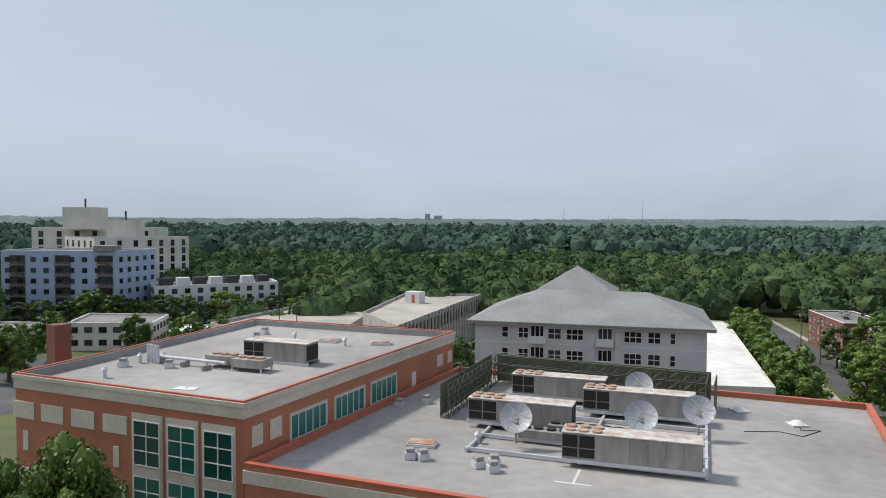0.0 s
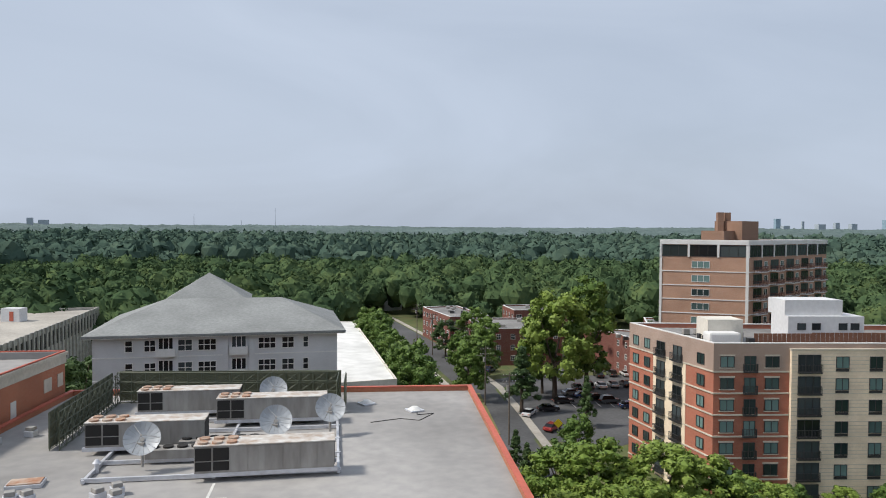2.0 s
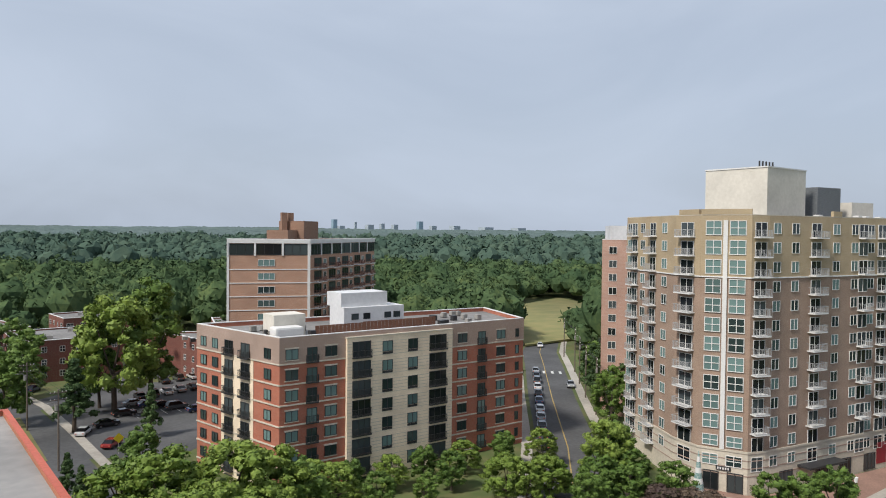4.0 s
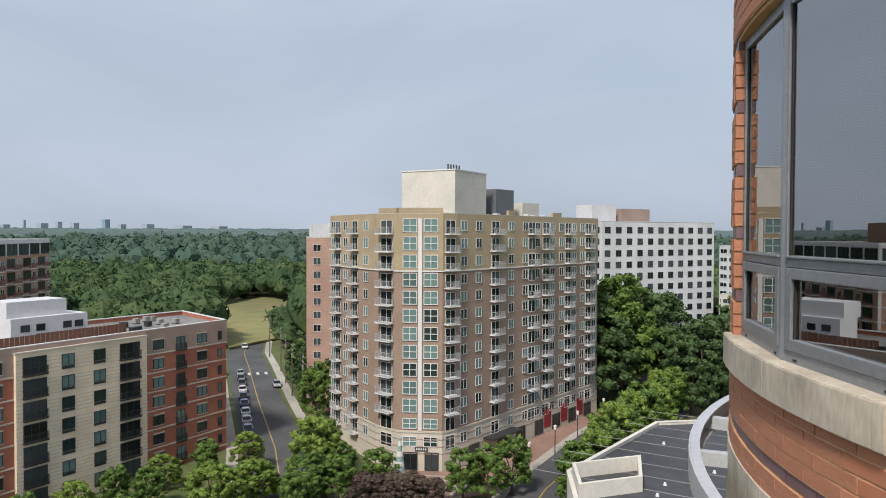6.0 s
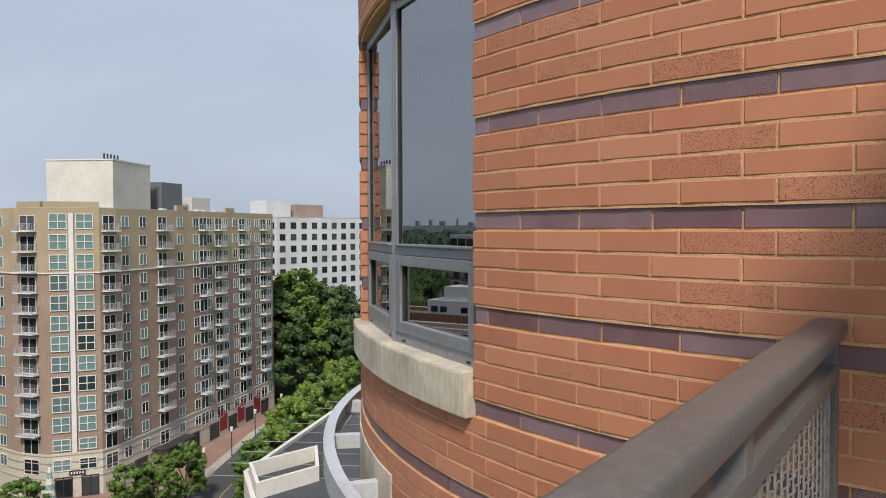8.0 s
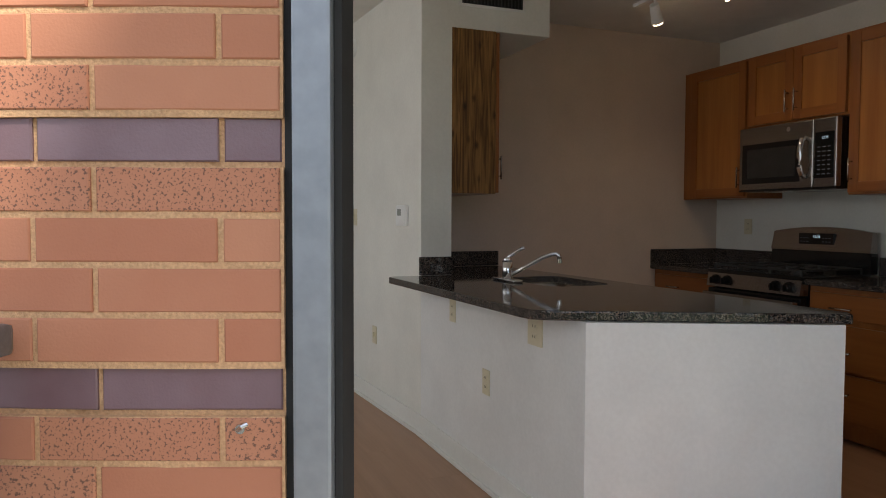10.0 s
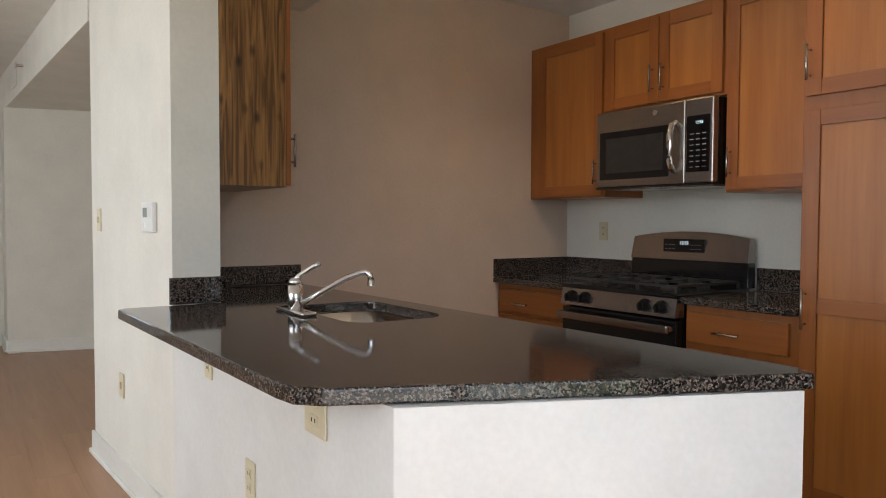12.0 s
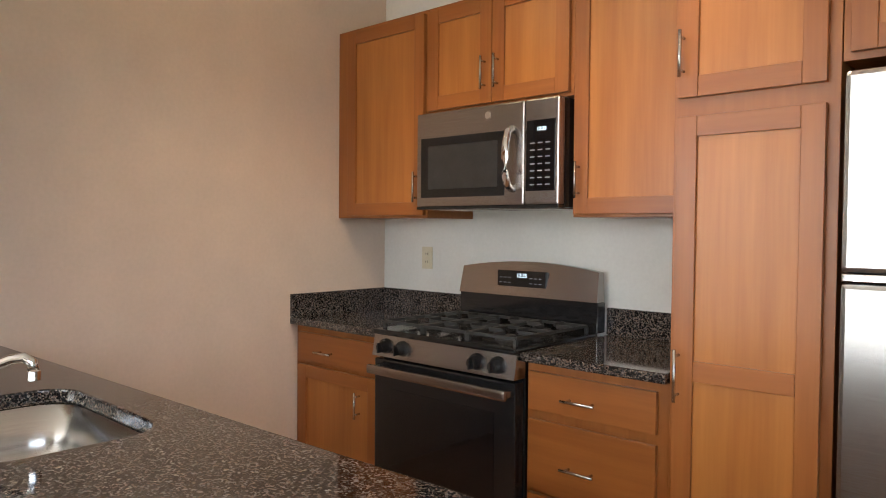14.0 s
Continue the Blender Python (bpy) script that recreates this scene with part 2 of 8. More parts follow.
def clay_mat(name, c1, c2, pit=0.35, glaze=False):
    """Face brick: colour by brick, pitted and scorched patches."""
    m, n, l, b = node_mat(name)
    t = n.new("ShaderNodeTexCoord")
    oi = n.new("ShaderNodeObjectInfo")
    r = n.new("ShaderNodeValToRGB")
    r.color_ramp.elements[0].color, r.color_ramp.elements[1].color = col(c1), col(c2)
    cmb = n.new("ShaderNodeCombineXYZ")
    l.new(oi.outputs["Random"], cmb.inputs[0])
    sc = n.new("ShaderNodeVectorMath")
    sc.operation = 'SCALE'
    sc.inputs["Scale"].default_value = 31.0
    va = n.new("ShaderNodeVectorMath")
    l.new(cmb.outputs[0], sc.inputs[0])
    l.new(sc.outputs[0], va.inputs[1])
    l.new(t.outputs["Object"], va.inputs[0])
    a = n.new("ShaderNodeTexNoise")
    a.inputs["Scale"].default_value, a.inputs["Detail"].default_value = 9.0, 5.0
    l.new(va.outputs[0], a.inputs["Vector"])
    s = n.new("ShaderNodeTexNoise")
    s.inputs["Scale"].default_value, s.inputs["Detail"].default_value = 210.0, 2.0
    l.new(va.outputs[0], s.inputs["Vector"])
    ad = n.new("ShaderNodeMath")
    ad.operation = 'MULTIPLY_ADD'
    ad.inputs[1].default_value = 0.5
    l.new(a.outputs["Fac"], ad.inputs[0])
    hf = n.new("ShaderNodeMath")
    hf.operation = 'MULTIPLY'
    hf.inputs[1].default_value = 0.55
    l.new(oi.outputs["Random"], hf.inputs[0])
    l.new(hf.outputs[0], ad.inputs[2])
    l.new(ad.outputs[0], r.inputs[0])
    # pits on some bricks only
    gt = n.new("ShaderNodeMath")
    gt.operation = 'GREATER_THAN'
    gt.inputs[1].default_value = 1 - pit
    fr = n.new("ShaderNodeMath")
    fr.operation = 'FRACT'
    m9 = n.new("ShaderNodeMath")
    m9.operation = 'MULTIPLY'
    m9.inputs[1].default_value = 7.77
    l.new(oi.outputs["Random"], m9.inputs[0])
    l.new(m9.outputs[0], fr.inputs[0])
    l.new(fr.outputs[0], gt.inputs[0])
    pr = n.new("ShaderNodeValToRGB")
    pr.color_ramp.elements[0].position, pr.color_ramp.elements[1].position = 0.56, 0.63
    l.new(s.outputs["Fac"], pr.inputs[0])
    pm = n.new("ShaderNodeMath")
    pm.operation = 'MULTIPLY'
    l.new(pr.outputs[0], pm.inputs[0])
    l.new(gt.outputs[0], pm.inputs[1])
    p2 = n.new("ShaderNodeMath")
    p2.operation = 'MULTIPLY'
    p2.inputs[1].default_value = 0.75
    l.new(pm.outputs[0], p2.inputs[0])
    mx = n.new("ShaderNodeMix")
    mx.data_type = 'RGBA'
    mx.inputs[7].default_value = (0.07, 0.04, 0.03, 1)
    l.new(p2.outputs[0], mx.inputs[0])
    l.new(r.outputs[0], mx.inputs[6])
    l.new(mx.outputs[2], b.inputs["Base Color"])
    b.inputs["Roughness"].default_value = 0.8
    if glaze:
        mr = n.new("ShaderNodeMapRange")
        mr.inputs[1].default_value, mr.inputs[2].default_value = 0.35, 0.9
        mr.inputs[3].default_value, mr.inputs[4].default_value = 0.4, 0.13
        l.new(fr.outputs[0], mr.inputs[0])
        l.new(mr.outputs[0], b.inputs["Roughness"])
    bp = n.new("ShaderNodeBump")
    bp.inputs["Strength"].default_value, bp.inputs["Distance"].default_value = 0.35, 0.002
    l.new(s.outputs["Fac"], bp.inputs["Height"])
    l.new(bp.outputs[0], b.inputs["Normal"])
    return m


def leaf_mat(name, c1, c2):
    m, n, l, b = node_mat(name)
    ge = n.new("ShaderNodeNewGeometry")
    oi = n.new("ShaderNodeObjectInfo")
    ad = n.new("ShaderNodeMath")
    ad.operation = 'MULTIPLY_ADD'
    ad.inputs[1].default_value = 0.6
    sc = n.new("ShaderNodeMath")
    sc.operation = 'MULTIPLY'
    sc.inputs[1].default_value = 0.4
    r = n.new("ShaderNodeValToRGB")
    r.color_ramp.elements[0].color, r.color_ramp.elements[1].color = col(c1), col(c2)
    l.new(oi.outputs["Random"], sc.inputs[0])
    l.new(ge.outputs["Random Per Island"], ad.inputs[0])
    l.new(sc.outputs[0], ad.inputs[2])
    l.new(ad.outputs[0], r.inputs[0])
    l.new(r.outputs[0], b.inputs["Base Color"])
    b.inputs["Roughness"].default_value = 0.6
    b.inputs["Specular IOR Level"].default_value = 0.25
    return m


def woods_mat(name, c1, c2, c3):
    """Tree tops seen from far: hue changes from tree to tree, finer mottling inside each crown."""
    m, n, l, b = node_mat(name)
    t = n.new("ShaderNodeTexCoord")
    a = n.new("ShaderNodeTexNoise")
    a.inputs["Scale"].default_value, a.inputs["Detail"].default_value = 0.075, 1.0
    f = n.new("ShaderNodeTexNoise")
    f.inputs["Scale"].default_value, f.inputs["Detail"].default_value = 0.8, 4.0
    mx = n.new("ShaderNodeMix")
    mx.inputs[0].default_value = 0.4
    r = n.new("ShaderNodeValToRGB")
    e = r.color_ramp.elements
    e[0].position, e[0].color, e[1].position, e[1].color = 0.36, col(c1), 0.52, col(c2)
    k = e.new(0.66)
    k.color = col(c3)
    l.new(t.outputs["Object"], a.inputs["Vector"])
    l.new(t.outputs["Object"], f.inputs["Vector"])
    l.new(a.outputs["Fac"], mx.inputs[2])
    l.new(f.outputs["Fac"], mx.inputs[3])
    l.new(mx.outputs[0], r.inputs[0])
    l.new(r.outputs[0], b.inputs["Base Color"])
    b.inputs["Roughness"].default_value = 1.0
    b.inputs["Specular IOR Level"].default_value = 0.0
    return m


M_WALL = mat("white_wall_paint", (0.80, 0.78, 0.72), (0.77, 0.75, 0.69), 0.75, 60, 0.05, big=0.15)
M_BEIGE = mat("beige_wall_paint", (0.66, 0.53, 0.43), (0.635, 0.51, 0.41), 0.7, 60, 0.05, big=0.15)
M_HALF = mat("warm_white_paint", (0.80, 0.79, 0.77), (0.77, 0.76, 0.74), 0.7, 60, 0.05, big=0.15)
M_CEIL = mat("ceiling_paint", (0.78, 0.76, 0.72), (0.75, 0.73, 0.69), 0.9, 90, 0.15, big=0.15)
M_TRIM = mat("trim_paint", (0.82, 0.81, 0.77), (0.79, 0.78, 0.74), 0.4, 40, 0.03, big=0.1)
M_WOOD = wood_mat("honey_stained_maple", (0.34, 0.118, 0.027), (0.23, 0.072, 0.016))
M_WOODP = wood_mat("honey_maple_panel", (0.43, 0.168, 0.038), (0.30, 0.100, 0.021))
M_WOODH = wood_mat("honey_maple_rail", (0.325, 0.112, 0.026), (0.225, 0.070, 0.015), axis=0)
M_KNOT = wood_mat("knotty_veneer", (0.33, 0.165, 0.05), (0.10, 0.042, 0.012), knots=True, scale=3.4)
M_PLANK = wood_mat("oak_floor_plank", (0.42, 0.235, 0.135), (0.32, 0.17, 0.092), axis=0, rough=0.34)
M_GRAN = granite_mat("speckled_granite")
M_STEEL = mat("brushed_steel", (0.56, 0.55, 0.53), (0.50, 0.49, 0.47), 0.22, 6, 0.03, 1.0, stretch=(1, 1, 60), big=0.1)
M_STEELD = mat("warm_brushed_steel", (0.40, 0.37, 0.34), (0.34, 0.31, 0.29), 0.27, 6, 0.03, 1.0, stretch=(1, 1, 60), big=0.1)
M_CHROME = mat("chrome", (0.85, 0.85, 0.85), (0.82, 0.82, 0.82), 0.06, 5, 0.0, 1.0, big=0.05)
M_BLACK = mat("black_enamel", (0.010, 0.010, 0.011), (0.014, 0.014, 0.014), 0.12, 20, 0.0, big=0.1)
M_IRON = mat("black_cast_iron", (0.02, 0.02, 0.02), (0.03, 0.03, 0.03), 0.55, 120, 0.2, big=0.1)
M_DGLASS = mat("dark_oven_glass", (0.006, 0.006, 0.007), (0.008, 0.008, 0.009), 0.04, 5, 0.0, big=0.1)
M_IVORY = mat("ivory_plastic", (0.70, 0.63, 0.45), (0.67, 0.60, 0.43), 0.4, 30, 0.0, big=0.1)
M_WHITEP = mat("white_plastic", (0.82, 0.82, 0.80), (0.80, 0.80, 0.78), 0.35, 30, 0.0, big=0.05)
M_DARK = mat("dark_gap", (0.015, 0.014, 0.013), (0.02, 0.018, 0.016), 0.8, 20, 0.0)
M_DISPLAY = emit_mat("display_digits", (0.7, 0.9, 1.0), 0.22)
M_ALU = mat("grey_aluminium", (0.29, 0.30, 0.315), (0.25, 0.26, 0.275), 0.42, 30, 0.03, 0.5, big=0.3)
M_RAIL = mat("grey_painted_steel", (0.155, 0.150, 0.145), (0.125, 0.120, 0.116), 0.34, 70, 0.06, 0.15, big=0.4)
M_MESH = mat("galvanised_wire", (0.34, 0.33, 0.31), (0.25, 0.24, 0.23), 0.45, 50, 0.05, 0.6, big=0.3)
M_MORTAR = mat("sandy_mortar", (0.64, 0.38, 0.20), (0.50, 0.29, 0.15), 0.95, 160, 0.5, big=0.4)
M_BRICK = clay_mat("orange_clay_brick", (0.38, 0.132, 0.068), (0.49, 0.218, 0.122), pit=0.34)
# grey-violet end puts the bluish sky sheen into some dark bricks' colour
M_BRICKD = clay_mat("dark_ironspot_sheen_brick", (0.115, 0.045, 0.045), (0.27, 0.19, 0.21), pit=0.15, glaze=True)
M_STONE = mat("cast_stone", (0.55, 0.48, 0.38), (0.44, 0.38, 0.30), 0.85, 40, 0.3, stretch=(1, 1, 0.3), big=0.9)
M_GLASS = glass_mat("window_glass")
M_GLASSB = glass_mat("coated_bay_glass", (0.80, 0.88, 0.86), 0.0, 4.4)
M_CONC = mat("pale_concrete", (0.42, 0.40, 0.36), (0.34, 0.32, 0.29), 0.9, 12, 0.25, big=0.8)
M_WHITEM = mat("white_painted_steel", (0.62, 0.63, 0.66), (0.54, 0.55, 0.58), 0.35, 20, 0.04, 0.2, big=0.5)

# ---------------------------------------------------------------- mesh helpers
def obj(name, bm, material=None, parent=None, label="", smooth=False, m=None):
    """Links a bmesh as one object, under a parent when given."""
    me = bpy.data.meshes.new(name)
    bm.normal_update()
    bm.to_mesh(me)
    bm.free()
    for k in (material if isinstance(material, (list, tuple)) else [material]):
        if k:
            me.materials.append(k)
    if smooth:
        for p in me.polygons:
            p.use_smooth = True
    ob = new(name, me)
    if parent:
        ob.parent = parent
    if m is not None:
        ob.matrix_basis = m
    if label:
        ob["label"] = label
    return ob


def part(name, bm, material, parent, label="", smooth=False):
    return obj(name, bm, material, parent, label, smooth)


def thing(name, label, category, m=None, group="", kind=""):
    e = new(name)
    e.empty_display_size = 0.1
    if m is not None:
        e.matrix_basis = m
    return tagged(e, label, category, group, kind)


def add_box(bm, x0, x1, y0, y1, z0, z1, bevel=0.0, m=None, mi=0):
    r = bmesh.ops.create_cube(bm, size=1)
    vs = r["verts"]
    t = Matrix.LocRotScale(((x0 + x1) / 2, (y0 + y1) / 2, (z0 + z1) / 2), None, (x1 - x0, y1 - y0, z1 - z0))
    bmesh.ops.transform(bm, matrix=(m @ t) if m is not None else t, verts=vs)
    fs = {f for v in vs for f in v.link_faces}
    for f in fs:
        f.material_index = mi
    if bevel:
        es = list({e for v in vs for e in v.link_edges})
        bmesh.ops.bevel(bm, geom=es, offset=bevel, segments=2, profile=0.6, affect='EDGES')
    return bm


def box(x0, x1, y0, y1, z0, z1, bevel=0.0, m=None):
    return add_box(bmesh.new(), x0, x1, y0, y1, z0, z1, bevel, m)


def add_cyl(bm, p, q, r, seg=12, r2=None, cap=True):
    p, q = Vector(p), Vector(q)
    d = q - p
    res = bmesh.ops.create_cone(bm, cap_ends=cap, segments=seg, radius1=r, radius2=r if r2 is None else r2, depth=d.length)
    t = Matrix.Translation((p + q) / 2) @ d.to_track_quat('Z', 'Y').to_matrix().to_4x4()
    bmesh.ops.transform(bm, matrix=t, verts=res["verts"])
    return bm


def cyl(p, q, r, seg=12, r2=None):
    return add_cyl(bmesh.new(), p, q, r, seg, r2)


def add_prism(bm, pts, z0, z1, mi=0):
    """Upright prism over a plan outline."""
    a = [bm.verts.new((x, y, z0)) for x, y in pts]
    b = [bm.verts.new((x, y, z1)) for x, y in pts]
    n = len(pts)
    fs = [bm.faces.new(b), bm.faces.new(a[::-1])]
    for i in range(n):
        fs.append(bm.faces.new((a[i], a[(i + 1) % n], b[(i + 1) % n], b[i])))
    for f in fs:
        f.material_index = mi
    bmesh.ops.recalc_face_normals(bm, faces=fs)
    return bm


def prism(pts, z0, z1):
    return add_prism(bmesh.new(), pts, z0, z1)


def tube(pts, r, seg=8, closed=False):
    """A bent round bar through the points."""
    bm = bmesh.new()
    pts = [Vector(p) for p in pts]
    rings = []
    n = len(pts)
    for i, p in enumerate(pts):
        d = (pts[min(i + 1, n - 1)] - pts[max(i - 1, 0)]).normalized()
        q = d.to_track_quat('Z', 'Y').to_matrix()
        rings.append([bm.verts.new(p + q @ Vector((r * math.cos(2 * math.pi * k / seg), r * math.sin(2 * math.pi * k / seg), 0))) for k in range(seg)])
    for a, b in zip(rings, rings[1:]):
        for k in range(seg):
            bm.faces.new((a[k], a[(k + 1) % seg], b[(k + 1) % seg], b[k]))
    bm.faces.new(rings[0][::-1])
    bm.faces.new(rings[-1])
    bmesh.ops.recalc_face_normals(bm, faces=bm.faces)
    return bm


CX, CY, RW = -0.884, -2.509, 4.436


def on_ring(r, th, z):
    return Vector((CX + r * math.cos(th), CY + r * math.sin(th), z))


def arc_block(r0, r1, t0, t1, z0, z1, n=8, bm=None):
    """A curved block between two radii round the tower's axis."""
    bm = bm or bmesh.new()
    rows = []
    for i in range(n + 1):
        th = t0 + (t1 - t0) * i / n
        rows.append([bm.verts.new(on_ring(r, th, z)) for r, z in ((r0, z0), (r1, z0), (r1, z1), (r0, z1))])
    fs = []
    for a, b in zip(rows, rows[1:]):
        for k in range(4):
            fs.append(bm.faces.new((a[k], a[(k + 1) % 4], b[(k + 1) % 4], b[k])))
    fs += [bm.faces.new(rows[0]), bm.faces.new(rows[-1][::-1])]
    bmesh.ops.recalc_face_normals(bm, faces=fs)
    return bm


def setting(name, bm, material, label="", category="", smooth=False):
    return tagged(obj(name, bm, material, None, "", smooth), label, category, kind="structure")


# ---------------------------------------------------------------- the flat: shell
TH_END, TH_JAMB, TH_WL = -0.326, -0.7586, -1.19     # brick end at the door, window jambs
R_IN = RW - 0.32
DOOR_A, DOOR_D = Vector((3.318, -3.929, 0)), Vector((0.4392, 0.8984, 0))
CEIL = 2.62

def room_plan(r):
    pts_ = [(on_ring(r, TH_END - (2.40 * k / 30), 0).x, on_ring(r, TH_END - (2.40 * k / 30), 0).y) for k in range(31)]
    return pts_ + [(-4.9, 0.15), (4.5, 0.15), (4.25, -2.0), (3.40, -3.78)]


fl = setting("floor", prism(room_plan(RW - 0.14), -0.22, -0.012), M_PLANK, "laid oak plank floor", "floor")
bmp = box(-0.6097, 0.6097, -0.08975, 0.08975, -0.006, 0.006)
plank_ob = obj("plank", bmp, M_PLANK, fl, m=pose(0, 0, -0.0058))
plank_me = plank_ob.data
first = True
for j in range(30):
    y = -7.0 + 0.18 * j
    off = (j * 0.47) % 1.22
    for i in range(9):
        x = -5.2 + off + 1.22 * i
        inside = math.hypot(abs(x - CX) + 0.6, y - CY) < R_IN + 0.1 or (x > 2.0 and y > -3.6 and x < 2.9)
        if not inside or y > -1.75 or (y > -2.6 and -0.3 < x < 2.2):
            continue
        if first:
            plank_ob.matrix_basis, first = pose(x, y, -0.0058), False
            continue
        o = new("plank", plank_me)
        o.parent, o.matrix_basis = fl, pose(x, y, -0.0058)
# kitchen floor, behind the counter
o = new("plank", plank_me)
o.parent, o.matrix_basis = fl, pose(2.9, -1.3, -0.0058)

setting("ceiling", prism(room_plan(RW - 0.14), CEIL, CEIL + 0.25), M_CEIL, "plain off-white painted ceiling", "ceiling")
setting("wall_range", box(-0.15, 4.5, 0.0, 0.15, -0.2, CEIL), M_WALL, "white painted kitchen wall behind the range", "wall")
setting("wall_left", box(-0.15, 0.0, -2.545, 0.0, -0.2, CEIL), M_BEIGE, "beige painted kitchen side wall", "wall")
setting("wall_partition", prism([(-0.66, -2.823), (0.657, -2.731), (0.657, -2.545), (-0.66, -2.60)], -0.02, CEIL), M_WALL, "white partition wall end beside the counter", "wall")
setting("bulkhead", box(0.0, 0.652, -2.545, -1.907, 2.335, CEIL), M_WALL, "boxed duct bulkhead under the ceiling", "bulkhead")
setting("beam", prism([(-0.664, -2.831), (-0.664, -1.553), (-4.9, -1.553), (-4.9, -3.058)], 2.29, CEIL), M_WALL, "boxed beam over the hall opening", "beam")
setting("wall_hall_back", box(-4.6, -0.66, -1.55, -1.4, 0, CEIL), M_WALL, "white hall wall", "wall")
setting("wall_hall_side", box(-0.80, -0.664, -2.598, -1.552, 0, 2.288), M_WALL, "white hall side wall", "wall")
setting("wall_far", prism([(-4.27, -3.044), (-4.048, -2.255), (-3.864, -1.552), (-4.9, -1.552), (-4.9, -3.044)], -0.02, 2.288), M_WALL, "white far wall of the living room", "wall")
setting("wall_service", box(3.35, 3.5, -1.2, 0.0, 0, CEIL), M_WALL, "white wall beside the refrigerator", "wall")

# far wall with its window
FA, FB = Vector((-4.77, -3.046, 0)), Vector((-4.70, -4.30, 0))
fdir = (FB - FA).normalized()
frot = math.degrees(math.atan2(fdir.y, fdir.x))
FM = pose(FA.x, FA.y, 0, 0, 0, frot)
wf = bmesh.new()
add_box(wf, 0.0, 0.67, -0.2, 0.0, 0, CEIL, m=FM)
add_box(wf, 0.67, 1.75, -0.2, 0.0, 0, 0.68, m=FM)
add_box(wf, 0.67, 1.75, -0.2, 0.0, 2.5, CEIL, m=FM)
add_box(wf, 1.75, 2.2, -0.2, 0.0, 0, CEIL, m=FM)
setting("wall_far_window", wf, M_WALL, "white wall with a tall window", "wall")
w1 = thing("window_1", "grey aluminium living room window with a raised blind", "window", FM, kind="structure")
for nm, b in (("window_frame", (0.67, 0.75, 0.68, 2.5)), ("window_frame", (1.70, 1.75, 0.68, 2.5)), ("window_frame", (0.75, 1.70, 2.44, 2.5)),
              ("window_frame", (0.75, 1.70, 0.68, 0.77)), ("transom", (0.75, 1.70, 1.15, 1.22))):
    part(nm, box(b[0], b[1], -0.14, -0.07, b[2], b[3], 0.006), M_ALU, w1)
pn = part("pane", box(0.75, 1.70, -0.11, -0.10, 0.77, 2.44), M_GLASS, w1)
pn.visible_shadow = False
part("window_sill", box(0.61, 1.83, -0.03, 0.07, 0.655, 0.692, 0.008), M_TRIM, w1)
part("apron", box(0.64, 1.80, 0.002, 0.02, 0.59, 0.654, 0.004), M_TRIM, w1)
part("blind", box(0.672, 1.745, -0.065, 0.006, 2.39, 2.497, 0.01), mat("blind_fabric", (0.5, 0.49, 0.46), None, 0.8, 80, 0.1), w1, "grey fabric roller blind, raised")

# curved outer wall, inside leaf, with the bay window opening
inner = bmesh.new()
arc_block(R_IN, RW - 0.12, TH_END, TH_JAMB, 0, CEIL, 10, inner)
arc_block(R_IN, RW - 0.12, TH_JAMB, TH_WL, 0, 0.66, 8, inner)
arc_block(R_IN, RW - 0.12, TH_JAMB, TH_WL, 2.5, CEIL, 8, inner)
arc_block(R_IN, RW - 0.12, TH_WL, -1.30, 0, CEIL, 6, inner)
arc_block(R_IN, RW - 0.12, -1.30, -1.62, 0, 0.66, 6, inner)
arc_block(R_IN, RW - 0.12, -1.30, -1.62, 2.5, CEIL, 6, inner)
arc_block(R_IN, RW - 0.12, -1.62, -2.72, 0, CEIL, 16, inner)
setting("wall_curved_inside", inner, M_WALL, "white curved living room wall", "wall")

# wall with the balcony door, and what closes the place behind it
nd = Vector((DOOR_D.y, -DOOR_D.x, 0))
DM = Matrix.Translation(DOOR_A) @ Matrix(((DOOR_D.x, nd.x, 0, 0), (DOOR_D.y, nd.y, 0, 0), (0, 0, 1, 0), (0, 0, 0, 1)))
# local x along the door wall, local y outwards
dw = bmesh.new()
add_box(dw, 0.0, 1.98, -0.22, -0.02, 2.28, CEIL + 0.4, m=DM)
add_box(dw, 1.98, 2.6, -0.22, -0.02, -0.4, CEIL + 0.4, m=DM)
setting("wall_door", dw, M_WALL, "outer wall over the balcony door", "wall")
setting("wall_end", prism([tuple((DM @ Vector((2.55, -0.2, 0))).xy), tuple((DM @ Vector((2.6, -0.02, 0))).xy), (4.7, 0.15), (4.4, 0.15)], -0.4, CEIL + 0.4), M_WALL, "plain end wall", "wall")
door = thing("door_1", "grey aluminium sliding balcony door, standing open", "door", DM, kind="structure")
part("door_post", box(0.018, 0.082, -0.10, 0.02, 0.0, 2.28, 0.006), M_ALU, door)
part("gasket", box(0.082, 0.096, -0.09, 0.0, 0.0, 2.28, 0.002), M_DARK, door)
# dark strip paints in the shadowed gap between brick end and post
part("sealant", box(-0.012, 0.016, -0.07, -0.015, 0.0, 2.28), M_DARK, door)
part("door_post", box(1.90, 1.98, -0.12, 0.02, 0.0, 2.28, 0.006), M_ALU, door)
part("head_rail", box(0.096, 1.90, -0.14, 0.02, 2.20, 2.28, 0.006), M_ALU, door)
part("threshold", box(0.096, 1.90, -0.16, 0.02, -0.01, 0.025, 0.004), M_ALU, door)
for a, b in ((1.02, 1.08), (1.84, 1.90)):
    part("stile", box(a, b, -0.06, -0.01, 0.025, 2.20, 0.004), M_ALU, door)
